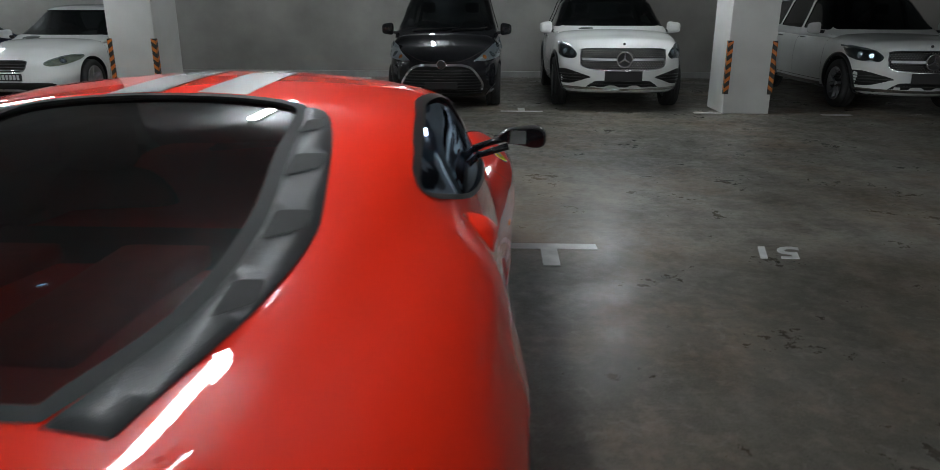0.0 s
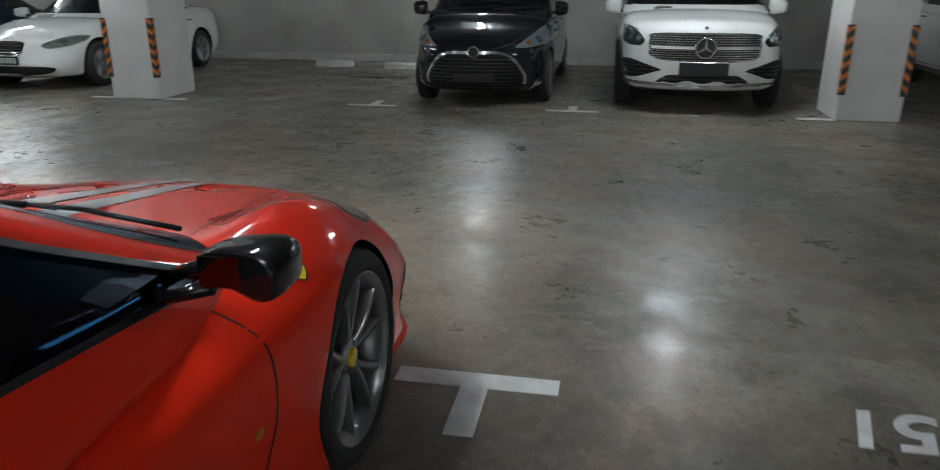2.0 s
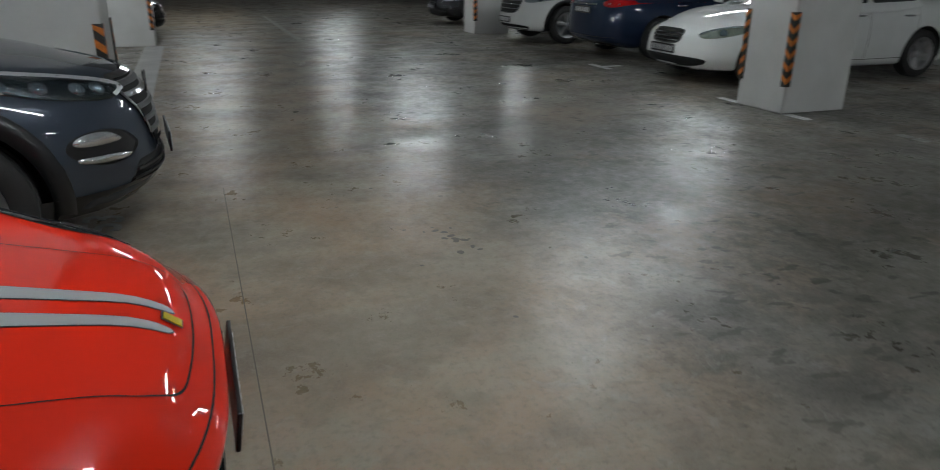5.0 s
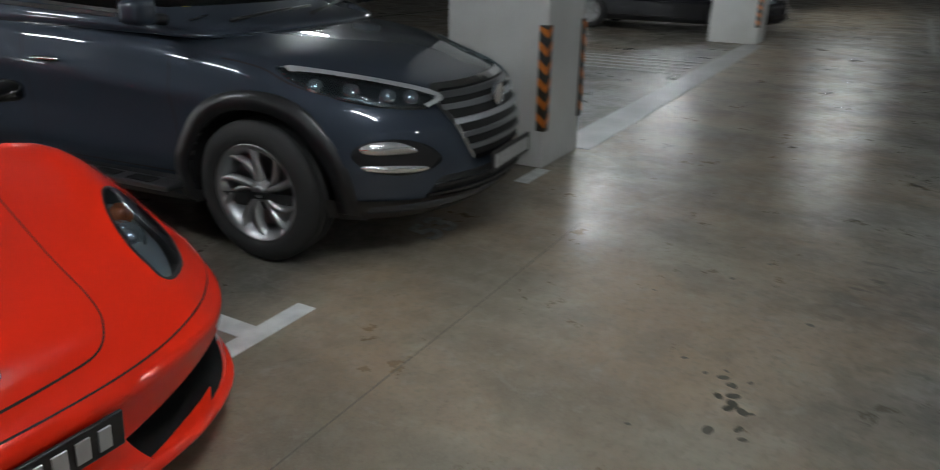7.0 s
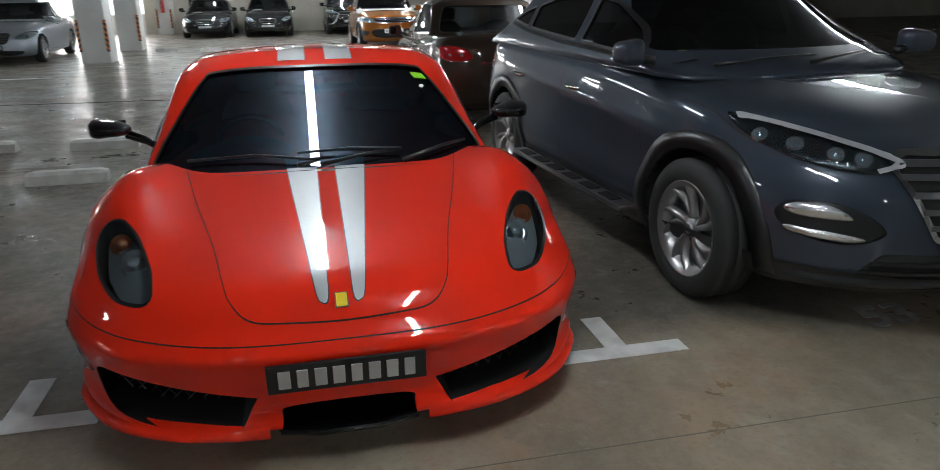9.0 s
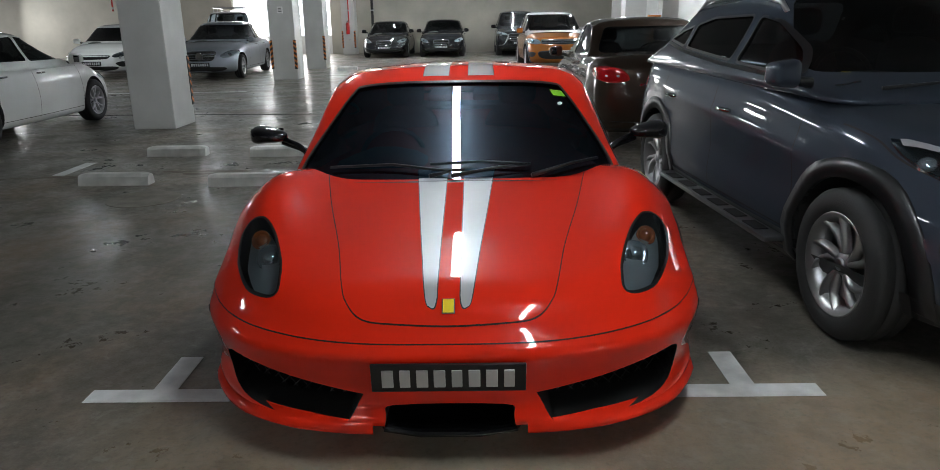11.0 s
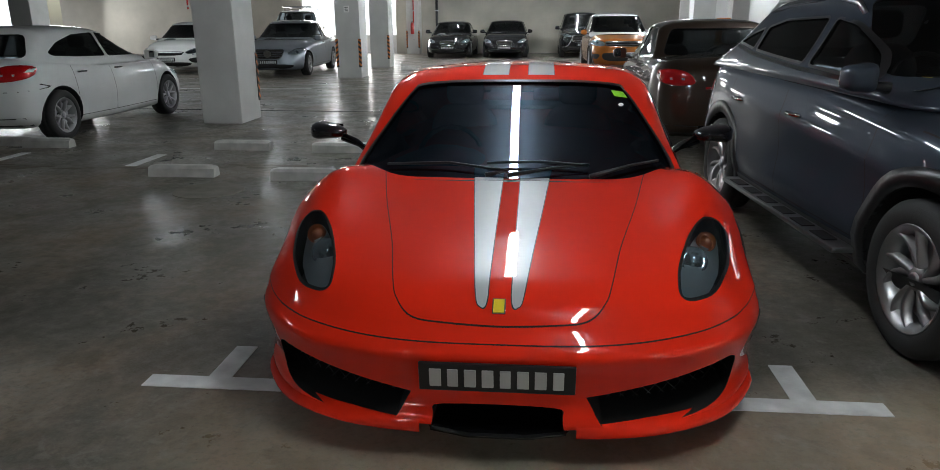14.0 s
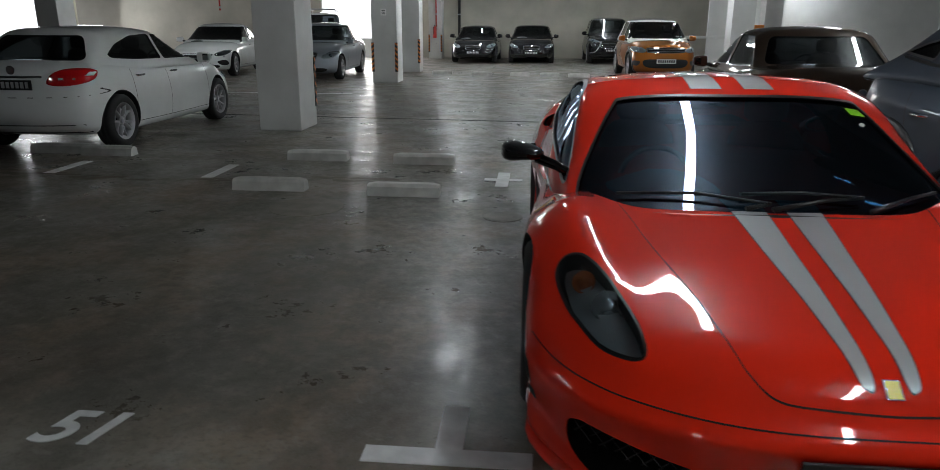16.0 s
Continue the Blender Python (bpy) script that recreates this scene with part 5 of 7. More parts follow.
    for axis in ("right", "left"):
        part("sill_strip", ribbon(full, [(0.75, 0.20), (0.2, 0.195), (-0.4, 0.195), (-0.95, 0.21)], axis, 0.035, 0.006), M_RED, root)
        part("door_pull", patch(full, curve2([(-0.52, 0.745), (-0.40, 0.755), (-0.33, 0.735), (-0.40, 0.715), (-0.50, 0.72)], 5), axis, 0.0025, 0.03), M_SEAM, root)
        part("flank_intake", patch(full, curve2([(-0.82, 0.50), (-0.74, 0.46), (-0.72, 0.36), (-0.78, 0.27), (-0.88, 0.27), (-0.93, 0.38)], 5), axis, 0.003, 0.03), M_MATTE, root)
        # rubber and trim round the side window
        w = fs["cabin"]["side"][0]
        part("window_trim", ribbon(cab, w + w[:1], axis, 0.013, 0.004), M_BLACK, root, smooth=True)
    sc = fs["cabin"]["screen"]
    part("screen_trim", ribbon(cab, sc + sc[:1], "front", 0.009, 0.003), M_BLACK, root, smooth=True)
    sb = fs["cabin"]["back"]
    part("engine_window_trim", ribbon(cab, sb + sb[:1], "top", 0.034, 0.0025), M_MATTE, root, smooth=True)
    # vented panels beside the engine window
    for side in (1, -1):
        o = curve2([(0.395, -0.68), (0.455, -0.715), (0.51, -0.91), (0.55, -1.17), (0.56, -1.33), (0.525, -1.55), (0.47, -1.80), (0.455, -1.86, 1), (0.375, -1.86, 1), (0.445, -1.6), (0.465, -1.3), (0.435, -1.0), (0.415, -0.80)], 5)
        o = o if side > 0 else mirrored(o)
        p = part("vent_panel", patch(cab, o, "top", 0.004, 0.04, 0.006), M_CARBON, root, "black carbon panel with three slots", True)
        for y, x0, x1 in ((-0.80, 0.425, 0.475), (-1.02, 0.45, 0.515), (-1.26, 0.475, 0.54), (-1.50, 0.47, 0.52)):
            so = soft_poly([(x0, y + 0.01), (x1, y + 0.03), (x1 + 0.005, y - 0.035), (x0, y - 0.10)], 0.015)
            part("vent_slot", patch(cab, so if side > 0 else mirrored(so), "top", 0.007, 0.03), M_MATTE, p)
    # wipers, stickers, mirrors
    wipers(root, cab, [[(0.12, 0.765), (0.02, 0.78), (0.30, 0.80), (0.60, 0.785)], [(0.02, 0.765), (-0.2, 0.79), (-0.35, 0.795), (-0.12, 0.81), (0.12, 0.805)], [(-0.35, 0.76), (-0.55, 0.79), (-0.68, 0.80)]])
    part("green_sticker", patch(cab, [(-0.585, 1.055), (-0.515, 1.065), (-0.50, 1.092), (-0.565, 1.082)], "front", -0.004, 0.03), M_GREEN, root)
    part("round_sticker", patch(cab, curve2([(-0.545, 1.035), (-0.53, 1.028), (-0.545, 1.02), (-0.56, 1.028)], 4), "front", -0.004, 0.02), M_WHITEPLATE, root)
    for side in (1, -1):
        g, faces = cube_grid(10, 10, 10)
        p = rounded(g, (0.75, 0.9, 0.8))
        a, b, c = p[:, 0], p[:, 1], p[:, 2]
        b = np.where(b < -0.5, -0.5, b)
        v = np.stack([side * (1.0 + 0.10 * a), 0.555 + 0.10 * b * (1 + 0.25 * a) - 0.03 * a, 0.893 + 0.050 * c * (0.78 + 0.22 * a) + 0.006 * a - 0.012 * (c < 0) * (a > 0) * a], 1)
        mm = part_mesh("door_mirror", mesh_of("door_mirror", v, faces if side > 0 else [f[::-1] for f in faces]), M_GLOSSBLACK, root, "gloss black door mirror on two arms", True)
        bm = box(side * 1.005, 0.501, 0.893, 0.135, 0.004, 0.058, 0.0)
        part("mirror_glass", bm, M_MIRROR, mm)
        for dy, dz in ((0.03, 0.0), (-0.03, -0.03)):
            bm = bmesh.new()
            add_tube(bm, [(side * 0.74, 0.66 + dy, 0.79 + dz * 0.4), (side * 0.84, 0.575 + dy, 0.845 + dz), (side * 0.94, 0.555 + dy * 0.8, 0.88 + dz)], [0.020, 0.014, 0.016], 8)
            part("mirror_arm", bm, M_GLOSSBLACK, mm, smooth=True)
    # engine under the rear window
    bm = bmesh.new()
    add_box(bm, 0, -1.25, 0.85, 0.78, 0.9, 0.06, 0.02)
    part("engine_bay", bm, M_MATTE, root)
    for side in (1, -1):
        bm = bmesh.new()
        add_box(bm, side * 0.17, -1.35, 0.90, 0.2, 0.55, 0.05, 0.02)
        part("intake_plenum", bm, M_ENGINERED, root, "crackle red engine intake cover", True)


redcar_details(redcar, F_FULL, F_CAB)

# ---- blue-grey sport utility car beside it ----
tuc = car_spec(4.475, 1.85, 1.655, 2.67, 0.91, 0.86, 1.05, -2.0, 1.06, 1.13, 1.17, 0.20, -1.35, 0.355, 0.21, back_base=-2.15, rear_z=1.02, tumble=0.70, b_pillar=-0.25, c_pillar=-1.05, third=True, spokes=5, style="twist", nose_rake=0.16, bow=0.42)
tuc["round"] = (0.12, 0.06, 0.17)


def suv_flanks(x, y, z, a, b, c):
    """A crease that climbs along the doors and a hollow under it."""
    on = np.abs(a) ** 8 * sstep(1.5, 0.9, y) * sstep(-1.9, -1.3, y)
    crease = 0.014 * np.exp(-((z - 0.86 + 0.07 * y) / 0.045) ** 2) - 0.020 * np.exp(-((z - 0.66 + 0.04 * y) / 0.10) ** 2) + 0.010 * np.exp(-((z - 0.47 + 0.02 * y) / 0.05) ** 2)
    return x + np.sign(a) * on * crease, y, z


tuc["shape"] = suv_flanks
tuc["cabin"]["dash_y"] = 0.60
tuc["cabin"]["crown"], tuc["cabin"]["round"] = 0.075, (0.30, 0.10, 0.30)
tuc["cabin"]["side"] = [soft_poly([(0.66, 1.15), (0.44, 1.28), (0.14, 1.425), (-0.06, 1.455), (-0.06, 1.185)], 0.04),
                        soft_poly([(-0.14, 1.19), (-0.14, 1.458), (-0.75, 1.44), (-1.04, 1.39), (-1.04, 1.235)], 0.04),
                        soft_poly([(-1.10, 1.24), (-1.10, 1.385), (-1.30, 1.345), (-1.52, 1.275)], 0.03)]
tuc["shell"], tuc["screen_mat"] = 0.012, M_GLASS
tuc["cells"], tuc["cabin_cells"] = (40, 110, 22), (30, 56, 18)
greysuv, T_FULL, T_CAB = make_car("suv", "dark blue-grey compact sport utility car with silver step bars", tuc, pose(-2.543, -1.967, 0, 0, 0, 4.5), M_GREY, M_SUVGLASS)


def greysuv_details(root, full, cab):
    hexa = soft_poly([(-0.38, 0.835), (0.38, 0.835), (0.43, 0.79), (0.29, 0.50), (-0.29, 0.50), (-0.43, 0.79)], 0.03)
    grille(root, full, hexa, [0.555, 0.62, 0.685, 0.75, 0.80], M_GUNMETAL, 0.022, frame_mat=M_CHROME, frame_w=0.022)
    disc_badge(root, full, "front", 0, 0.755, 0.055, M_CHROME, "nose_badge", M_CHROME, 0.03)
    hl = curve2([(0.385, 0.80, 1), (0.46, 0.84), (0.60, 0.893), (0.71, 0.928), (0.775, 0.935, 1), (0.765, 0.875), (0.71, 0.805), (0.60, 0.77), (0.47, 0.76)], 5)
    lamp_unit(root, full, hl, "front", [(0.50, 0.81, 0.034, M_REFLECT), (0.57, 0.82, 0.034, M_REFLECT), (0.655, 0.845, 0.036, M_REFLECT), (0.725, 0.865, 0.034, M_REFLECT)], base=M_LAMPGREY)
    for pts in both([(0.48, 0.765), (0.41, 0.788), (0.40, 0.80), (0.46, 0.830), (0.60, 0.884), (0.70, 0.916), (0.75, 0.925)]):
        part("headlight_brow", ribbon(full, curve2(pts, 6, False), "front", [0.016] * 6 + [0.022] * 31, 0.027), M_BROW, root, smooth=True)
    pod = curve2([(0.45, 0.53), (0.52, 0.615), (0.64, 0.655), (0.75, 0.64), (0.79, 0.57), (0.75, 0.495), (0.64, 0.455), (0.52, 0.47)], 5)
    for o in both(pod):
        p = part("fog_pod", patch(full, o, "front", 0.004, 0.035, 0.01), M_BLACK, root, smooth=True)
        part("pod_surround", ribbon(full, o + o[:1], "front", 0.03, 0.010), M_GREY, p, smooth=True)
    fog = curve2([(0.57, 0.578), (0.63, 0.625), (0.71, 0.632), (0.752, 0.608), (0.74, 0.582), (0.66, 0.572)], 4)
    drl = curve2([(0.53, 0.498), (0.60, 0.514), (0.69, 0.524), (0.752, 0.528), (0.745, 0.505), (0.66, 0.487), (0.57, 0.481)], 4)
    for o, nm in ((fog, "fog_light"), (drl, "running_light")):
        for q in both(o):
            part(nm, patch(full, q, "front", 0.016, 0.03, 0.01), M_REFLECT, root, smooth=True)
    low = soft_poly([(-0.47, 0.44), (0.47, 0.44), (0.55, 0.33), (-0.55, 0.33)], 0.03)
    grille(root, full, low, [0.36, 0.40], M_BLACK, 0.014, name="lower_grille")
    skirt = [(-0.88 + 1.76 * k / 22, 0.285 + 0.03 * abs(-1 + 2 * k / 22) ** 2) for k in range(23)]
    part("bumper_skirt", ribbon(full, skirt, "front", 0.10, 0.012), M_BLACK, root, smooth=True)
    plate(root, 0, 2.285, 0.47, 0, 0.50, 0.11)
    arch_flare(root, full, tuc, 0.085, M_BLACK)
    for axis in ("right", "left"):
        part("sill_cladding", ribbon(full, [(0.90, 0.315), (0.3, 0.305), (-0.3, 0.305), (-0.85, 0.315)], axis, 0.15, 0.012), M_BLACK, root, smooth=True)
        part("belt_trim", ribbon(cab, [(0.86, 1.125), (0.5, 1.138), (0.1, 1.155), (-0.3, 1.168), (-0.7, 1.19), (-1.1, 1.212), (-1.5, 1.25)], axis, 0.020, 0.006), M_CHROME, root, smooth=True)
        for q in tuc["cabin"]["side"]:
            part("window_trim", ribbon(cab, q + q[:1], axis, 0.016, 0.004), M_BLACK, root, smooth=True)
    door_lines(root, full, tuc, [0.88, -0.17, -1.12], 0.40, 1.03, True, M_CHROME, 0.90)
    seam(root, full, [(0.0, 2.08), (0.3, 2.06), (0.55, 1.96), (0.70, 1.75), (0.80, 1.4), (0.83, 1.15)], "top", False, 0.007, True)
    for side in (1, -1):
        bm = bmesh.new()
        add_box(bm, side * 0.945, -0.0, 0.335, 0.13, 1.72, 0.03, 0.012)
        st = part("side_step", bm, M_SATIN, root, "silver running board with black treads")
        for k in range(6):
            bm = box(side * 0.955, -0.66 + k * 0.26, 0.352, 0.075, 0.17, 0.008, 0.003)
            part("tread_pad", bm, M_BLACK, st)
        bm = bmesh.new()
        pts = [(side * x, y, cast(cab, 'top', side * x, y, lift)[0].z) for x, y, lift in ((0.625, 0.10, 0.0), (0.625, 0.02, 0.03), (0.625, -0.3, 0.045), (0.62, -0.8, 0.045), (0.61, -1.15, 0.04), (0.60, -1.34, 0.02), (0.60, -1.42, -0.005))]
        add_tube(bm, pts, 0.016, 8)
        part("roof_rail", bm, M_SATIN, root, smooth=True)
    mirror_pair(root, 0.88, 0.80, 1.18, M_GREY, (0.088, 0.075, 0.068))
    for o in both(curve2([(0.48, 0.95), (0.64, 0.985), (0.74, 0.975), (0.75, 0.91), (0.63, 0.87), (0.50, 0.89)], 4)):
        part("tail_light", patch(full, o, "rear", 0.006, 0.03, 0.01), M_TAIL, root, smooth=True)
    wipers(root, cab, [[(0.55, 1.10), (0.2, 1.125), (-0.1, 1.135)], [(0.0, 1.10), (-0.3, 1.125), (-0.6, 1.14)]])
    part("blue_sticker", patch(cab, soft_poly([(0.58, 1.15), (0.625, 1.15), (0.625, 1.18), (0.58, 1.18)], 0.006), "front", -0.004, 0.03), M_YELLOW, root)


greysuv_details(greysuv, T_FULL, T_CAB)

# ---- the row along the north wall ----
minivan_black_s = car_spec(4.26, 1.695, 1.695, 2.75, 0.80, 0.86, 1.35, -1.95, 1.05, 1.03, 1.06, 0.55, -1.75, 0.31, 0.17, back_base=-2.05, b_pillar=0.0, c_pillar=-0.95, third=True, nose_rake=0.22)
minivan_black, S_FULL, S_CAB = make_car("minivan", "small black minivan parked nose out against the wall", minivan_black_s, pose(0.06, 8.12, 0, 0, 0, 180), M_BLACKPAINT)


def minivan_black_details(root, full, cab):
    g = soft_poly([(-0.36, 0.62), (0.36, 0.62), (0.56, 0.40), (0.56, 0.24), (-0.56, 0.24), (-0.56, 0.40)], 0.05)
    gr = grille(root, full, g, [0.26, 0.29, 0.32, 0.36, 0.40, 0.44, 0.48, 0.52, 0.56], M_BLACK, 0.012)
    part("grille_chrome", ribbon(full, curve2([(-0.56, 0.30), (-0.555, 0.41), (-0.37, 0.615), (0, 0.635), (0.37, 0.615), (0.555, 0.41), (0.56, 0.30)], 6, False), "front", 0.03, 0.014), M_CHROME, gr, smooth=True)
    disc_badge(root, full, "front", 0, 0.645, 0.06, M_BLACK, "nose_badge", M_CHROME, 0.03)
    hl = curve2([(0.46, 0.70, 1), (0.60, 0.80), (0.72, 0.90), (0.80, 0.915), (0.825, 0.84), (0.80, 0.735), (0.68, 0.70), (0.55, 0.69)], 5)
    lamp_unit(root, full, hl, "front", [(0.70, 0.77, 0.045, M_REFLECT), (0.60, 0.74, 0.03, M_AMBER)])
    for o in both(curve2([(0.66, 0.255), (0.70, 0.285), (0.75, 0.285), (0.77, 0.255), (0.72, 0.235)], 4)):
        part("fog_light", patch(full, o, "front", 0.006, 0.03, 0.008), M_REFLECT, root, smooth=True)
    for pts in both([(0.62, 0.21), (0.68, 0.29), (0.78, 0.40), (0.80, 0.55)]):
        part("chrome_blade", ribbon(full, curve2(pts, 5, False), "front", 0.014, 0.008), M_CHROME, root)
    bm = box(0, 2.17, 0.36, 0.46, 0.02, 0.10, 0.004)
    part("number_plate", bm, M_PLATE, root)
    seam(root, full, [(-0.62, 0.845), (-0.3, 0.70), (0, 0.68), (0.3, 0.70), (0.62, 0.845)], "front", False, 0.008, False)
    door_lines(root, full, minivan_black_s, [1.05, 0.0, -0.95], 0.30, 1.0)
    mirror_pair(root, 0.82, 0.98, 1.10, M_BLACKPAINT, (0.085, 0.07, 0.085))
    wipers(root, cab, [[(0.5, 1.08), (0.1, 1.10), (-0.15, 1.12)], [(-0.1, 1.08), (-0.5, 1.10), (-0.62, 1.12)]])


minivan_black_details(minivan_black, S_FULL, S_CAB)

whitesuv_s = car_spec(4.67, 1.89, 1.64, 2.873, 0.86, 0.97, 1.12, -2.0, 1.10, 1.10, 1.12, 0.35, -1.5, 0.36, 0.24, back_base=-2.12, b_pillar=-0.2, c_pillar=-1.1, third=True, spokes=5, style="twin")
whitesuv_s["round"] = (0.15, 0.06, 0.22)
whitesuv, G_FULL, G_CAB = make_car("suv", "white sport utility car with a diamond-dot grille, nose out", whitesuv_s, pose(2.60, 8.33, 0, 0, 0, 180), M_WHITE)


def dotted_nose(root, full, cab, spec, gz0, gz1, gw, lz0, lz1):
    """A nose with a dotted grille, a ring badge on a bright bar and sharp corner vents."""
    mid = (gz0 + gz1) / 2
    g = curve2([(-gw + 0.05, gz1), (0, gz1 + 0.012), (gw - 0.05, gz1), (gw, gz1 - 0.05), (gw + 0.005, mid), (gw - 0.06, gz0 + 0.02), (0, gz0 - 0.015), (-gw + 0.06, gz0 + 0.02), (-gw - 0.005, mid), (-gw, gz1 - 0.05)], 5)
    gr = grille(root, full, g, [], frame_mat=M_CHROME, frame_w=0.012)
    tagged(part("grille_dots", dots(full, g, "front", 0.036, 0.024, 0.0115, 0.012), M_CHROME, gr), "small bright diamonds of the grille", kind="stuff")
    tagged(part("grille_bar", ribbon(full, [(-gw + 0.02 + (2 * gw - 0.04) * k / 16, mid) for k in range(17)], "front", 0.03, 0.024), M_SATIN, gr))
    disc_badge(root, full, "front", 0, mid, 0.105, M_BLACK, "nose_badge", M_CHROME, 0.04)
    q, n = cast(full, "front", 0, mid, 0.05)
    bm = bmesh.new()
    for k in range(3):
        a = math.pi / 2 + k * 2 * math.pi / 3
        add_tube(bm, [q, q + Vector((0.095 * math.cos(a), 0, 0.095 * math.sin(a)))], [0.016, 0.005], 6)
    part("badge_spokes", bm, M_CHROME, root)
    hl = soft_poly([(gw + 0.05, lz0 + 0.06), (gw + 0.10, lz0), (0.80, lz0 + 0.005), (0.85, lz0 + 0.05), (0.85, lz1 - 0.01), (0.81, lz1 + 0.02), (gw + 0.11, lz1 - 0.05)], 0.03)
    lamp_unit(root, full, hl, "front", [(0.79, (lz0 + lz1) / 2, 0.04, M_REFLECT), (0.70, (lz0 + lz1) / 2 - 0.01, 0.034, M_REFLECT)], base=M_BLACK)
    part("lamp_brow", ribbon(full, [(gw + 0.12, lz1 - 0.055), (0.72, lz1 - 0.02), (0.85, lz1 + 0.005)], "front", 0.016, 0.028), M_REFLECT, root)
    part("lamp_brow", ribbon(full, [(-gw - 0.12, lz1 - 0.055), (-0.72, lz1 - 0.02), (-0.85, lz1 + 0.005)], "front", 0.016, 0.028), M_REFLECT, root)
    vent = curve2([(0.45, gz0 - 0.10), (0.62, gz0 - 0.045), (0.78, gz0 - 0.0), (0.87, gz0 - 0.02), (0.885, gz0 - 0.12), (0.87, gz0 - 0.20, 1), (0.72, gz0 - 0.20), (0.60, gz0 - 0.16), (0.50, gz0 - 0.125)], 4)
    grille(root, full, vent, [gz0 - 0.15, gz0 - 0.11, gz0 - 0.07], M_BLACK, 0.012, name="corner_vent", pair=True)
    low = curve2([(-0.30, gz0 - 0.15), (0.30, gz0 - 0.15), (0.42, gz0 - 0.18), (0.50, gz0 - 0.24, 1), (-0.50, gz0 - 0.24, 1), (-0.42, gz0 - 0.18)], 4)
    grille(root, full, low, [gz0 - 0.20], M_BLACK, 0.012, name="lower_grille")
    n_ = 22
    part("chrome_skid", ribbon(full, [(-0.86 + 1.72 * k / n_, gz0 - 0.265 + 0.02 * abs(-1 + 2 * k / n_)) for k in range(n_ + 1)], "front", 0.03, 0.016), M_CHROME, root, smooth=True)
    part("bumper_skirt", ribbon(full, [(-0.86 + 1.72 * k / n_, gz0 - 0.315 + 0.02 * abs(-1 + 2 * k / n_)) for k in range(n_ + 1)], "front", 0.07, 0.010), M_MATTE, root, smooth=True)
    y = cast(full, "front", 0, gz0 - 0.08, 0.02)[0].y
    p = part("number_plate", box(0, y, gz0 - 0.085, 0.52, 0.02, 0.14, 0.005), M_PLATE, root)
    door_lines(root, full, spec, [0.92, -0.2, -1.15], 0.36, 1.04, True, M_CHROME, 0.95)
    arch_flare(root, full, spec, 0.05, M_BLACK)
    mirror_pair(root, 0.90, 0.72, 1.12, M_WHITE, (0.10, 0.075, 0.085))
    for axis in ("right", "left"):
        part("sill_trim", ribbon(full, [(0.9, 0.30), (0, 0.29), (-0.9, 0.30)], axis, 0.05, 0.012), M_CHROME, root, smooth=True)
    disc_badge(root, full, "front", 0, gz1 + 0.065, 0.018, M_BLACK, "bonnet_badge")


dotted_nose(whitesuv, G_FULL, G_CAB, whitesuv_s, 0.59, 0.86, 0.575, 0.73, 0.92)

boxysuv_s = car_spec(4.63, 1.83, 1.66, 2.83, 0.88, 0.95, 1.15, -2.1, 1.06, 1.06, 1.12, 0.45, -1.9, 0.35, 0.22, back_base=-2.2, b_pillar=-0.1, c_pillar=-1.0, third=True, spokes=5, style="twin")
boxysuv, B_FULL, B_CAB = make_car("suv", "white boxy sport utility car in the shade of a pillar", boxysuv_s, pose(6.75, 8.26, 0, 0, 0, 180), M_WHITE, rim_mat=M_GUNMETAL)
dotted_nose(boxysuv, B_FULL, B_CAB, boxysuv_s, 0.58, 0.84, 0.52, 0.70, 0.88)


def plain_nose(root, full, cab, spec, paint_mat, lamp_pts, grille_pts, bars, low_pts, lens=None, bulbs=None, plate_z=0.42, chrome=True, plated=True, mirror=(0.86, 0.68, 0.98), wheels_flare=False, doors=None, sill=0.28, white_plate=False):
    """The usual front of a car: lamps, grille, lower opening, plate, mirrors and door gaps."""
    hl = curve2(lamp_pts, 5)
    lamp_unit(root, full, hl, "front", bulbs or [(lamp_pts[0][0] * 0.4 + lamp_pts[3][0] * 0.6, sum(p[1] for p in lamp_pts) / len(lamp_pts), 0.045, M_REFLECT)], base=lens or M_LAMPBASE)
    if grille_pts:
        grille(root, full, curve2(grille_pts, 5), bars, M_CHROME if chrome else M_BLACK, 0.012, frame_mat=M_CHROME if chrome else None, frame_w=0.014)
    if low_pts:
        grille(root, full, curve2(low_pts, 5), [], name="lower_grille")
    if plated:
        q = cast(full, "front", 0, plate_z, 0.016)[0]
        plate(root, 0, q.y, plate_z, 0, 0.50, 0.11, white=white_plate)
    if mirror:
        mirror_pair(root, *mirror, paint_mat, (0.09, 0.065, 0.07))
    if doors:
        door_lines(root, full, spec, doors, sill, spec["cabin"]["base"] + 0.07)
    if wheels_flare:
        arch_flare(root, full, spec, 0.06, M_BLACK)


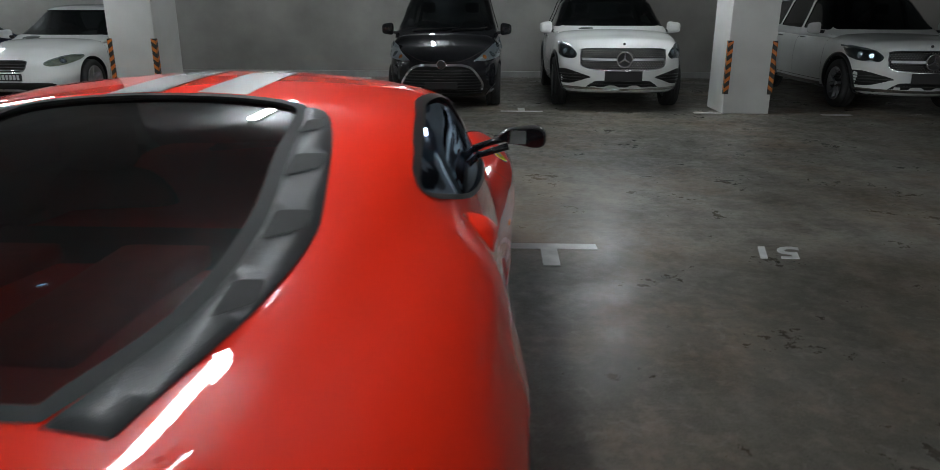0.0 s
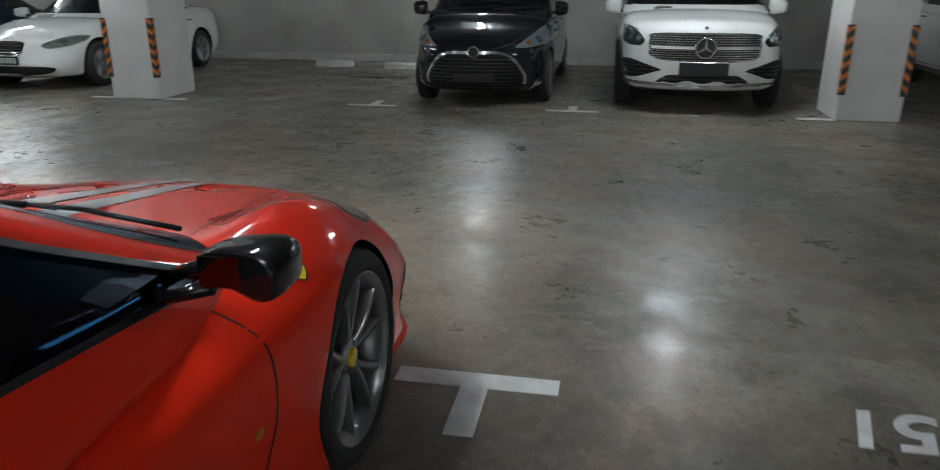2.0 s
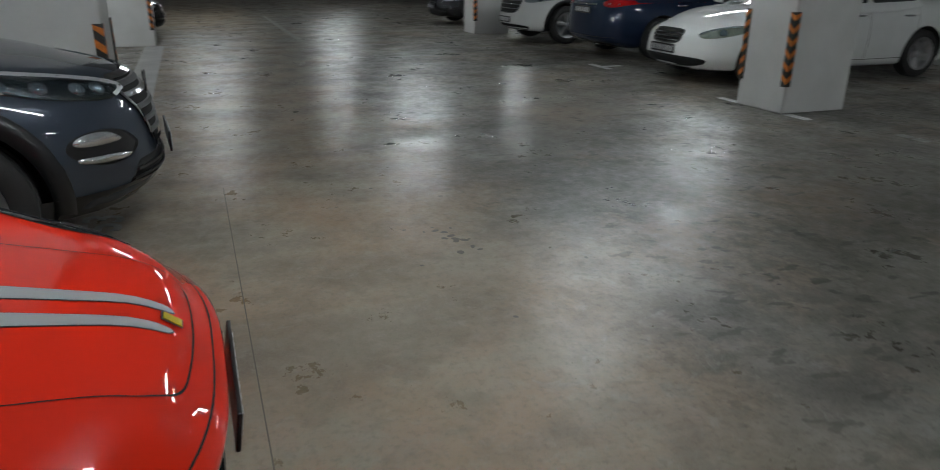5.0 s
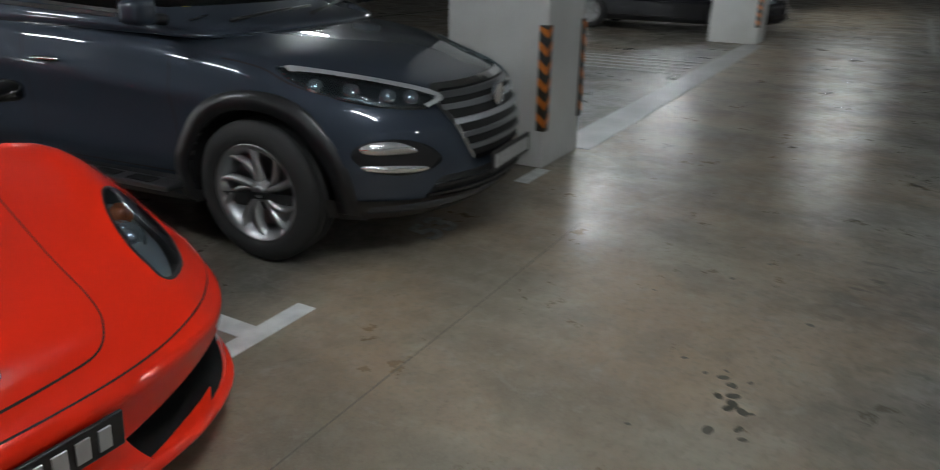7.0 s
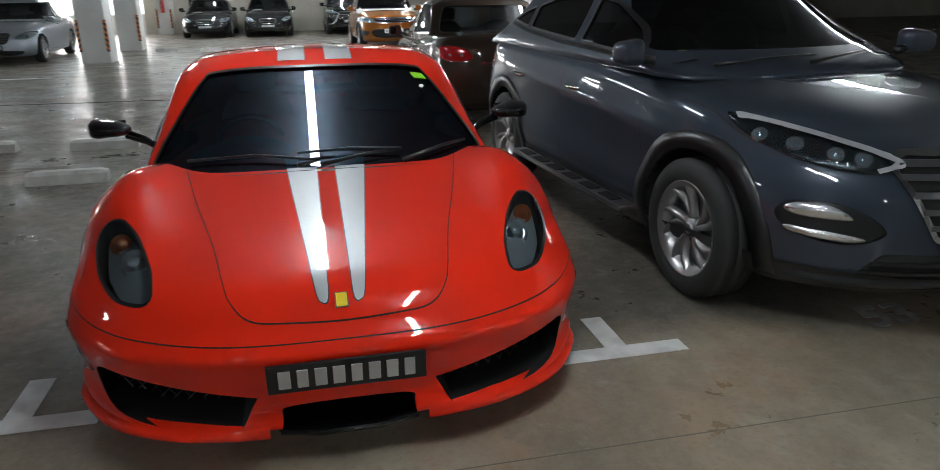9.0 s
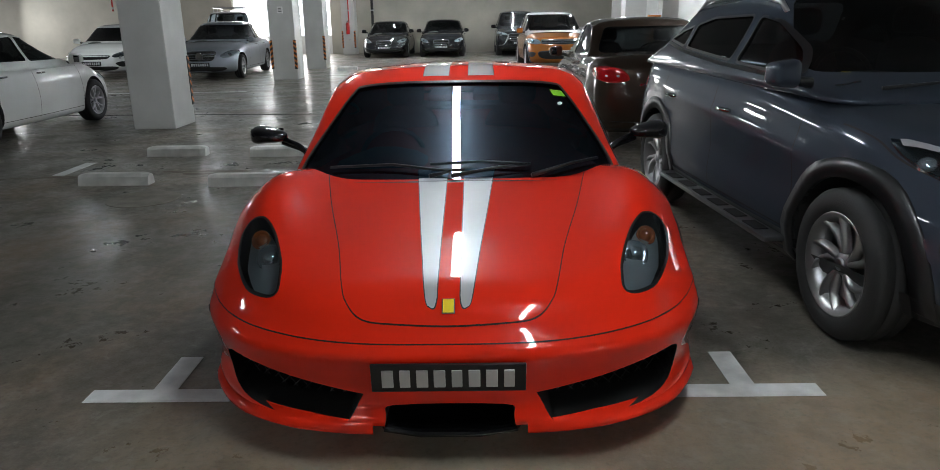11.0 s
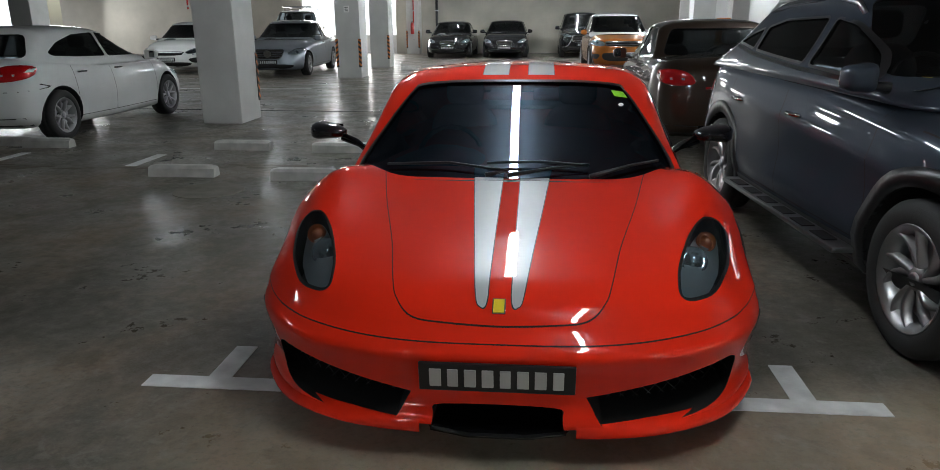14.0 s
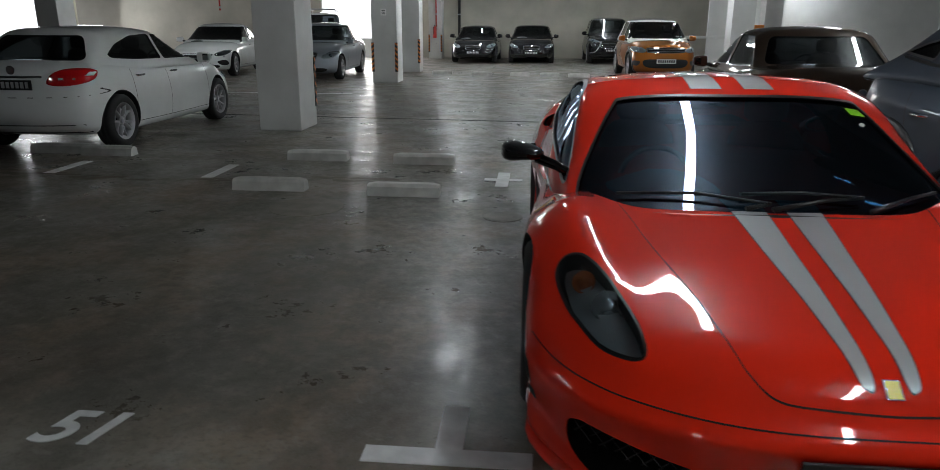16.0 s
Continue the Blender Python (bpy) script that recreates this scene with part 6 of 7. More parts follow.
def plain_tail(root, full, lamp_pts, plate_z, badge=False, low=True, gap=None):
    """The usual back of a car: red lamps, plate, boot gap."""
    for o in both(curve2(lamp_pts, 5)):
        t = part("tail_light", patch(full, o, "rear", 0.006, 0.03, 0.012), M_TAIL, root, "red tail light", True)
        z = sum(p[1] for p in lamp_pts) / len(lamp_pts)
        us = [p[0] for p in o]
        part("reversing_lens", ribbon(full, [(min(us) * 0.7 + max(us) * 0.3, z - 0.02), (min(us) * 0.3 + max(us) * 0.7, z - 0.02)], "rear", 0.022, 0.010), M_REFLECT, t)
    q = cast(full, "rear", 0, plate_z, 0.012)[0]
    plate(root, 0, q.y, plate_z, 180, 0.50, 0.11)
    part("boot_trim", ribbon(full, [(-0.35 + 0.7 * k / 8, plate_z + 0.085) for k in range(9)], "rear", 0.022, 0.010), M_CHROME, root, smooth=True)
    if badge:
        disc_badge(root, full, "rear", 0, plate_z + 0.15, 0.045, M_CHROME, "boot_badge", M_CHROME, 0.012)
    if gap:
        seam(root, full, gap, "rear", False, 0.008, False)
    if low:
        part("rear_skirt", ribbon(full, [(-0.72 + 1.44 * k / 14, 0.30) for k in range(15)], "rear", 0.10, 0.008), M_BLACK, root, smooth=True)


SALOON_LAMP = [(0.50, 0.60), (0.58, 0.655), (0.70, 0.70), (0.80, 0.70), (0.80, 0.64), (0.72, 0.585), (0.58, 0.565)]
SALOON_GRILLE = [(-0.26, 0.635), (0, 0.645), (0.26, 0.635), (0.29, 0.58), (0.24, 0.50), (0, 0.485), (-0.24, 0.50), (-0.29, 0.58)]
SALOON_LOW = [(-0.55, 0.33), (0, 0.345), (0.55, 0.33), (0.62, 0.28), (0.45, 0.23), (0, 0.215), (-0.45, 0.23), (-0.62, 0.28)]


def saloon(**change):
    k = dict(length=4.5, width=1.775, height=1.46, base=2.65, overhang=0.88, nose_z=0.68, cowl=1.0, deck=-1.55, cowl_z=0.93, belt=0.93, deck_z=1.03, roof_f=0.15, roof_r=-0.95,
             tyre_r=0.315, clear=0.17, b_pillar=-0.25, c_pillar=-1.0)
    k.update(change)
    return car_spec(**k)


oldsaloon_s = saloon()
oldsaloon, E_FULL, E_CAB = make_car("sedan", "older white saloon car with yellowed headlights", oldsaloon_s, pose(-6.38, 8.45, 0, 0, 0, 180), M_WHITE)
M_HAZY = mat("yellowed_lamp", (0.42, 0.40, 0.30), 0.25, vary=0.2, scale=20, coat=0.6)
plain_nose(oldsaloon, E_FULL, E_CAB, oldsaloon_s, M_WHITE, SALOON_LAMP, SALOON_GRILLE, [0.52, 0.56, 0.60], SALOON_LOW, M_HAZY, doors=[0.92, -0.25, -1.1])

navy_s = saloon(height=1.5, deck=-1.75, back_base=-2.0, roof_r=-1.25, deck_z=1.02)
navy, N_FULL, N_CAB = make_car("hatchback", "navy blue car parked nose in, tail to the aisle", navy_s, pose(-9.05, 8.7, 0, 0, 0, 0), M_NAVY)
plain_tail(navy, N_FULL, [(0.50, 0.86), (0.62, 0.91), (0.80, 0.93), (0.83, 0.86), (0.72, 0.80), (0.56, 0.80)], 0.74)
door_lines(navy, N_FULL, navy_s, [0.92, -0.25, -1.1], 0.28, 0.9)

white_suv_s = car_spec(4.5, 1.83, 1.66, 2.65, 0.9, 0.86, 1.1, -2.0, 1.05, 1.06, 1.08, 0.35, -1.6, 0.345, 0.21, back_base=-2.1, b_pillar=-0.15, c_pillar=-1.0, third=True)
wsuv, W_FULL, W_CAB = make_car("suv", "white sport utility car between pillar and navy car", white_suv_s, pose(-11.7, 8.5, 0, 0, 0, 180), M_WHITE)
plain_nose(wsuv, W_FULL, W_CAB, white_suv_s, M_WHITE, [(0.52, 0.76), (0.62, 0.82), (0.76, 0.87), (0.85, 0.87), (0.84, 0.80), (0.72, 0.75), (0.60, 0.74)], [(-0.42, 0.80), (0, 0.82), (0.42, 0.80), (0.45, 0.68), (0.36, 0.56), (0, 0.54), (-0.36, 0.56), (-0.45, 0.68)], [0.62, 0.70, 0.76], SALOON_LOW, mirror=(0.89, 0.7, 1.1), wheels_flare=True, doors=[0.9, -0.15, -1.1], sill=0.36)

dark_s = saloon(length=4.6, width=1.8)
for nm, lab, at, pm in (("sedan", "black saloon car beyond the second pillar", pose(-14.35, -2.25, 0), M_BLACKPAINT), ("sedan", "black saloon car far along the wall", pose(-16.3, 8.5, 0, 0, 0, 180), M_BLACKPAINT),
                        ("sedan", "dark grey saloon car at the end of the row", pose(6.95, -2.15, 0), M_GREY)):
    dc, d1, d2 = make_car(nm, lab, dark_s, at, pm)
    plain_nose(dc, d1, d2, dark_s, pm, SALOON_LAMP, SALOON_GRILLE, [0.52, 0.57, 0.61], SALOON_LOW, doors=[0.92, -0.25, -1.1])
    plain_tail(dc, d1, [(0.50, 0.84), (0.62, 0.90), (0.80, 0.91), (0.83, 0.84), (0.72, 0.78), (0.56, 0.78)], 0.72)

# ---- the rows behind ----
hatch_s = car_spec(4.29, 1.78, 1.425, 2.699, 0.87, 0.72, 1.05, -1.95, 0.95, 0.95, 1.05, 0.15, -1.5, 0.32, 0.18, back_base=-2.0, rear_z=1.03, tumble=0.69, b_pillar=-0.25, c_pillar=-0.95, style="twin", spokes=5)
hatch_s["round"] = (0.14, 0.05, 0.20)
hatch_s["cabin"]["side"] = [soft_poly([(0.74, 0.985), (0.44, 1.16), (0.10, 1.285), (-0.22, 1.32), (-0.22, 1.0)], 0.04),
                            soft_poly([(-0.28, 1.005), (-0.28, 1.32), (-0.75, 1.30), (-1.12, 1.21), (-1.38, 1.09), (-1.33, 1.05), (-0.9, 1.02)], 0.04)]
hatch, H_FULL, H_CAB = make_car("hatchback", "white five-door hatchback parked tail towards the wheel stops", hatch_s, pose(6.74, -7.6, 0, 0, 0, 180), M_WHITE)
plain_tail(hatch, H_FULL, [(0.40, 0.80), (0.44, 0.90), (0.56, 0.955), (0.74, 0.955), (0.79, 0.90), (0.76, 0.81), (0.56, 0.775)], 0.79, True, gap=[(-0.82, 0.74), (-0.7, 0.66), (0.7, 0.66), (0.82, 0.74)])
plain_nose(hatch, H_FULL, H_CAB, hatch_s, M_WHITE, SALOON_LAMP, SALOON_GRILLE, [0.56], SALOON_LOW, doors=[0.9, -0.25, -1.1])

brown_s = saloon(length=4.59, height=1.445, base=2.76, belt=0.95, deck_z=1.06, c_pillar=-1.05)
brown_s["round"] = (0.16, 0.06, 0.24)
brown, R_FULL, R_CAB = make_car("sedan", "dark brown metallic saloon car seen from its tail", brown_s, pose(-2.22, -7.6, 0, 0, 0, 180), M_BROWN)
plain_tail(brown, R_FULL, [(0.46, 0.79), (0.50, 0.88), (0.62, 0.925), (0.76, 0.925), (0.80, 0.88), (0.78, 0.80), (0.64, 0.765)], 0.66, True, gap=[(-0.80, 0.70), (-0.6, 0.60), (0.6, 0.60), (0.80, 0.70)])
plain_nose(brown, R_FULL, R_CAB, brown_s, M_BROWN, SALOON_LAMP, SALOON_GRILLE, [0.56], SALOON_LOW, doors=[0.92, -0.25, -1.1])
for axis in ("right", "left"):
    part("window_chrome", ribbon(R_CAB, [(0.72, 0.99), (0.2, 0.985), (-0.5, 0.99), (-1.1, 1.02)], axis, 0.018, 0.004), M_CHROME, brown)

whitesaloon_s = saloon(length=4.64, width=1.80, height=1.44, cowl=1.02)
whitesaloon, K_FULL, K_CAB = make_car("sedan", "white saloon car with a black slim grille", whitesaloon_s, pose(10.6, -19.75, 0, 0, 0, 6), M_WHITE, M_DARKGLASS)
plain_nose(whitesaloon, K_FULL, K_CAB, whitesaloon_s, M_WHITE, SALOON_LAMP, [(-0.42, 0.625), (0, 0.635), (0.42, 0.625), (0.44, 0.58), (0.36, 0.535), (0, 0.525), (-0.36, 0.535), (-0.44, 0.58)], [0.58], SALOON_LOW, M_BLACK, chrome=False, doors=[0.92, -0.25, -1.1])
for o in both(curve2([(0.58, 0.42), (0.74, 0.46), (0.80, 0.40), (0.78, 0.32), (0.66, 0.33)], 4)):
    part("corner_vent", patch(K_FULL, o, "front", 0.005, 0.03), M_MATTE, whitesaloon)

silversaloon_s = saloon(length=4.87, width=1.854, height=1.47, base=2.874, overhang=0.84, nose_z=0.72, cowl_z=0.96, belt=0.95, style="twin")
silversaloon, EC_FULL, EC_CAB = make_car("sedan", "silver-blue saloon car with a barred chrome grille", silversaloon_s, pose(7.15, -18.85, 0, 0, 0, 3), M_SILVER)
plain_nose(silversaloon, EC_FULL, EC_CAB, silversaloon_s, M_SILVER, [(0.50, 0.60), (0.58, 0.67), (0.70, 0.72), (0.83, 0.72), (0.84, 0.65), (0.74, 0.58), (0.58, 0.565)], [(-0.36, 0.70), (0, 0.715), (0.36, 0.70), (0.38, 0.62), (0.30, 0.50), (0, 0.485), (-0.30, 0.50), (-0.38, 0.62)], [0.54, 0.595, 0.65], SALOON_LOW, plate_z=0.40, doors=[0.92, -0.25, -1.1])
disc_badge(silversaloon, EC_FULL, "front", 0, 0.60, 0.09, M_CHROME, "nose_badge", M_CHROME, 0.03)

mpv_s = car_spec(4.8, 1.83, 1.85, 2.85, 0.9, 0.95, 1.5, -2.2, 1.15, 1.15, 1.15, 0.8, -2.1, 0.33, 0.2, back_base=-2.3, b_pillar=0.1, c_pillar=-1.0, third=True)
mpv, MP_FULL, MP_CAB = make_car("van", "white van with a roof rack, far off in daylight", mpv_s, pose(9.3, -26.2, 0, 0, 0, 10), M_WHITE)
plain_nose(mpv, MP_FULL, MP_CAB, mpv_s, M_WHITE, [(0.52, 0.80), (0.62, 0.86), (0.76, 0.90), (0.85, 0.90), (0.84, 0.82), (0.72, 0.78), (0.60, 0.77)], SALOON_GRILLE, [0.56], SALOON_LOW, mirror=(0.9, 1.0, 1.2))
bm = bmesh.new()
for x in (-0.55, 0.55):
    add_tube(bm, [(x, 0.5, 1.95), (x, -1.9, 1.95)], 0.02, 6)
for y in (0.3, -0.6, -1.5):
    add_tube(bm, [(-0.6, y, 1.96), (0.6, y, 1.96)], 0.018, 6)
    for x in (-0.55, 0.55):
        add_tube(bm, [(x, y, 1.78), (x, y, 1.95)], 0.014, 6)
part("roof_rack", bm, M_SATIN, mpv)

black_s = saloon(length=4.4, width=1.78, height=1.38, nose_z=0.62, cowl_z=0.88, belt=0.88, deck_z=0.96)
for lab, at, sp in (("black coupe with round headlights by the far wall", pose(3.45, -30.45 + 2.35, 0), black_s), ("black saloon car nose out by the far wall", pose(1.25, -30.45 + 2.35, 0), saloon(height=1.41))):
    dc, d1, d2 = make_car("sedan", lab, sp, at, M_BLACKPAINT)
    plain_nose(dc, d1, d2, sp, M_BLACKPAINT, SALOON_LAMP, SALOON_GRILLE, [0.56], SALOON_LOW, doors=[0.92, -0.25, -1.1], plate_z=0.40)

xsuv_s = car_spec(4.5, 1.8, 1.70, 2.7, 0.9, 0.92, 1.15, -2.0, 1.06, 1.06, 1.10, 0.4, -1.7, 0.35, 0.21, back_base=-2.1, b_pillar=-0.15, c_pillar=-1.0, third=True)
xsuv, X_FULL, X_CAB = make_car("suv", "black sport utility car with chrome blades, far off", xsuv_s, pose(-1.75, -28.2, 0), M_BLACKPAINT)
plain_nose(xsuv, X_FULL, X_CAB, xsuv_s, M_BLACKPAINT, [(0.46, 0.82), (0.58, 0.86), (0.74, 0.90), (0.85, 0.90), (0.84, 0.84), (0.70, 0.81), (0.56, 0.79)], [(-0.40, 0.82), (0, 0.84), (0.40, 0.82), (0.42, 0.70), (0.36, 0.60), (0, 0.58), (-0.36, 0.60), (-0.42, 0.70)], [0.66, 0.74], SALOON_LOW, mirror=(0.88, 0.7, 1.1), plate_z=0.50)
for pts in both([(0.40, 0.80), (0.48, 0.62), (0.60, 0.45), (0.78, 0.40)]):
    part("chrome_blade", ribbon(X_FULL, curve2(pts, 5, False), "front", 0.04, 0.012), M_CHROME, xsuv)

orange_s = car_spec(4.175, 1.775, 1.61, 2.5, 0.88, 0.90, 1.0, -1.8, 1.04, 1.03, 1.06, 0.35, -1.5, 0.345, 0.21, back_base=-1.95, b_pillar=-0.15, c_pillar=-0.95)
orange_s["roof_mat"] = M_WHITE
orangesuv, V_FULL, V_CAB = make_car("suv", "orange bronze sport utility car with a white roof", orange_s, pose(-2.3, -19.7, 0, 0, 0, 2), M_ORANGE)
plain_nose(orangesuv, V_FULL, V_CAB, orange_s, M_ORANGE, [(0.50, 0.78), (0.58, 0.84), (0.72, 0.865), (0.84, 0.86), (0.83, 0.78), (0.72, 0.74), (0.58, 0.735)], [(-0.46, 0.84), (0, 0.85), (0.46, 0.84), (0.48, 0.79), (0.44, 0.74), (0, 0.73), (-0.44, 0.74), (-0.48, 0.79)], [0.77, 0.81], [(-0.5, 0.56), (0, 0.57), (0.5, 0.56), (0.58, 0.46), (0.45, 0.36), (0, 0.345), (-0.45, 0.36), (-0.58, 0.46)], mirror=(0.88, 0.62, 1.08), plate_z=0.52, wheels_flare=True, doors=[0.82, -0.15, -1.0], sill=0.36, white_plate=True)
for o in both(curve2([(0.64, 0.50), (0.74, 0.53), (0.82, 0.50), (0.80, 0.42), (0.70, 0.40)], 4)):
    part("fog_pod", patch(V_FULL, o, "front", 0.005, 0.03), M_BLACK, orangesuv)


def batten(x, y, turned):
    """A ceiling batten with one bare tube."""
    root = thing("fluorescent_light", "white ceiling batten out of view with a bare lit tube", "lamp", "battens under the ceiling", at=pose(x, y, CEILING - 0.10, 0, 0, 90 if turned else 0))
    bm = box(0, 0, 0.055, 0.07, 1.26, 0.07, 0.006)
    part("housing", bm, M_WHITEWALL, root)
    bm = bmesh.new()
    lathe(bm, [(-0.615, 0.012), (-0.612, 0.036), (-0.60, 0.045), (0.60, 0.045), (0.612, 0.036), (0.615, 0.012)], 14)
    bmesh.ops.rotate(bm, verts=bm.verts, matrix=Matrix.Rotation(math.pi / 2, 3, "Z"))
    part("tube", bm, M_TUBE, root, "glowing white tube in its sleeve", True)


for tube in TUBES:
    batten(*tube)


def painted(name, label, polys, material=None, z=0.004, kind="structure"):
    bm = bmesh.new()
    for p in polys:
        lo = [bm.verts.new((x, y, 0.0005)) for x, y in p]
        hi = [bm.verts.new((x, y, z)) for x, y in p]
        bm.faces.new(hi)
        for a in range(len(p)):
            b = (a + 1) % len(p)
            bm.faces.new((lo[a], lo[b], hi[b], hi[a]))
    bmesh.ops.recalc_face_normals(bm, faces=bm.faces)
    return tagged(part(name, bm, material or M_LINE), label, "road marking", kind=kind)


def rect(x0, x1, y0, y1):
    return [(x0, y0), (x1, y0), (x1, y1), (x0, y1)]


for tx in (-1.2, 1.2):
    painted("bay_marking", "white painted T that ends a parking bay line", [rect(tx - 0.3, tx + 0.3, -0.10, 0.0), rect(tx - 0.05, tx + 0.05, -0.40, -0.0995)])
for tx in (-1.2, 1.2):
    painted("bay_marking", "white painted T at the end of a bay", [rect(tx - 0.3, tx + 0.3, 6.0, 6.10), rect(tx - 0.05, tx + 0.05, 6.0995, 6.40)])
painted("bay_marking", "white dash beside a pillar", [rect(-4.98, -4.66, 6.0, 6.1)])
painted("bay_marking", "white dash beside a pillar", [rect(-3.97, -3.66, 6.0, 6.1)])
painted("bay_marking", "white dash beside a pillar", [rect(3.62, 3.99, 5.96, 6.06)])
painted("bay_marking", "white dash in front of a bay", [rect(5.35, 5.75, 5.86, 5.96)])
painted("bay_marking", "white T between white saloon and navy car", [rect(-8.05, -7.45, 6.05, 6.15), rect(-7.8, -7.7, 6.1495, 6.45)])
painted("bay_marking", "white painted bay line at the rear of the bay", [rect(1.05, 1.42, -4.80, -4.70), rect(1.18, 1.30, -5.1, -4.8005), rect(1.18, 1.30, -4.6995, -4.45)])
painted("bay_marking", "white painted dash between back-to-back bays", [rect(4.08, 4.20, -5.22, -4.55)])
painted("bay_marking", "white painted dash between back-to-back bays", [rect(5.75, 5.87, -5.25, -4.58)])
painted("bay_marking", "white dash beside a pillar", [rect(-3.96, -3.6, -0.10, 0.0)])
painted("bay_marking", "white painted line across the far aisle", [rect(4.9, 8.2, -13.3, -13.2)])
painted("bay_marking", "white painted line along the far aisle", [rect(-20.0, -12.6, 2.4, 2.5)], M_LINE_OLD)
painted("drain_strip", "pale smooth concrete strip along the bay fronts", [rect(-12.4, -4.64, -0.28, 0.03)], M_KERB, 0.005)
for k in range(5):
    painted("hatch_marking", "worn white hatching between two pillars", [rect(-9.9 + 0.28 * k, -9.78 + 0.28 * k, -2.1, -0.35)], M_LINE_OLD)
lettering("51", 0.31, pose(2.60, -0.10, 0.003, 0, 0, 180), M_LINE, "bay_number", "white painted bay number 51 on the floor", 0.25)
lettering("53", 0.30, pose(-2.57, -0.08, 0.003, 0, 0, 180), M_LINE_OLD, "bay_number", "worn white bay number 53 on the floor", 0.2)
for bx, by in ((-2.73, 6.32), (0.0, 6.0), (2.45, 5.97)):
    painted("bay_number", "worn illegible white bay number", [rect(bx - 0.15, bx - 0.02, by - 0.05, by + 0.05), rect(bx + 0.02, bx + 0.15, by - 0.05, by + 0.05)], M_LINE_OLD)


def wheel_stop(x0, x1, y, deep=0.15, high=0.11):
    """A concrete block with sloping faces."""
    bm = bmesh.new()
    n = 10
    rows = []
    for k in range(n + 1):
        x = -(x1 - x0) / 2 + (x1 - x0) * k / n
        e = 0.012 if k in (0, n) else 0.0
        rows.append([bm.verts.new((x, yy, zz)) for yy, zz in ((-deep / 2, 0), (-deep / 2 + 0.01 + e, high * 0.75), (-deep / 2 + 0.035 + e, high - e), (deep / 2 - 0.035 - e, high - e), (deep / 2 - 0.01 - e, high * 0.75), (deep / 2, 0))])
    for p, q in zip(rows, rows[1:]):
        for k in range(5):
            bm.faces.new((p[k], q[k], q[k + 1], p[k + 1]))
    bm.faces.new(rows[0])
    bm.faces.new(rows[-1][::-1])
    bmesh.ops.recalc_face_normals(bm, faces=bm.faces)
    ob = part("wheel_stop", bm, M_STOP)
    ob.matrix_world = pose((x0 + x1) / 2, y, 0)
    return tagged(ob, "pale concrete wheel stop on the floor", "wheel stop", "wheel stops")


for x0, x1, y in ((3.0, 3.67, -4.12), (1.76, 2.40, -4.02), (3.0, 3.67, -5.62), (1.80, 2.46, -5.52), (6.0, 6.79, -5.75), (7.3, 8.0, -5.75), (-0.65, -0.05, -4.25), (0.1, 0.72, -4.25), (-3.58, -2.91, 10.2), (-2.24, -1.64, 10.0),
                  (3.49, 4.08, -19.65), (2.29, 2.86, -19.3), (1.2, 1.75, -19.2), (-0.5, 0.1, -18.95), (0.35, 0.9, -19.1), (5.5, 6.1, -5.65)):
    wheel_stop(x0, x1, y)
# dark drain channel across the second aisle
ob = part("drain_channel", box(0, 0, 0.0015, 40, 0.05, 0.005), M_MATTE)
ob.matrix_world = pose(2.0, -9.18, 0, 0, 0, -4)
tagged(ob, "narrow dark drain gap across the floor", "drain", kind="structure")
ob = part("floor_joint", box(-1.5, 0.585, 0.0003, 3.2, 0.005, 0.0012), M_JOINT)
tagged(ob, "thin saw-cut joint in the concrete", "joint", kind="structure")
# covers in the floor
bm = bmesh.new()
bmesh.ops.create_cone(bm, cap_ends=True, segments=36, radius1=0.31, radius2=0.305, depth=0.008, matrix=Matrix.Translation((2.8, -3.5, 0.001)))
tagged(part("manhole_cover", bm, mat("rusty_cover", (0.185, 0.168, 0.14), 0.5, vary=0.35, scale=8, bump=0.4)), "round rusty manhole cover flush with the floor", "manhole cover")
bm = bmesh.new()
bmesh.ops.create_cone(bm, cap_ends=True, segments=30, radius1=0.16, radius2=0.155, depth=0.008, matrix=Matrix.Translation((1.17, -3.35, 0.001)))
tagged(part("manhole_cover", bm, bpy.data.materials["rusty_cover"]), "small dark round cover flush with the floor", "manhole cover")
tagged(part("drain_cover", box(-2.0, 8.85, 0.004, 0.95, 0.36, 0.012, 0.003), M_BLACK), "dark rectangular metal drain cover", "drain cover")
# dark footprints and drips
M_STAIN = mat("oily_damp", (0.10, 0.09, 0.075), 0.35)
rng = random.Random(7)
bm = bmesh.new()
for k in range(60):
    t = k / 59
    x, y = (-1.9 + 1.35 * t + rng.gauss(0, 0.05), 1.62 + 0.42 * t + rng.gauss(0, 0.06)) if k < 18 else (rng.uniform(-3.4, 2.2), rng.uniform(1.2, 5.4))
    a, r = rng.uniform(0, 6.28), rng.uniform(0.004, 0.014) if k >= 18 else rng.uniform(0.006, 0.018)
    vs = [bm.verts.new((x + r * (1 + 0.25 * rng.random()) * 1.5 * math.cos(q * math.pi / 5) * math.cos(a) - r * math.sin(q * math.pi / 5) * math.sin(a),
                        y + r * 1.5 * math.cos(q * math.pi / 5) * math.sin(a) + r * (1 + 0.25 * rng.random()) * math.sin(q * math.pi / 5) * math.cos(a), 0.0022)) for q in range(10)]
    bm.faces.new(vs)
tagged(part("floor_stains", bm, M_STAIN), "dark damp drips and footprints on the floor", "stain", kind="stuff")

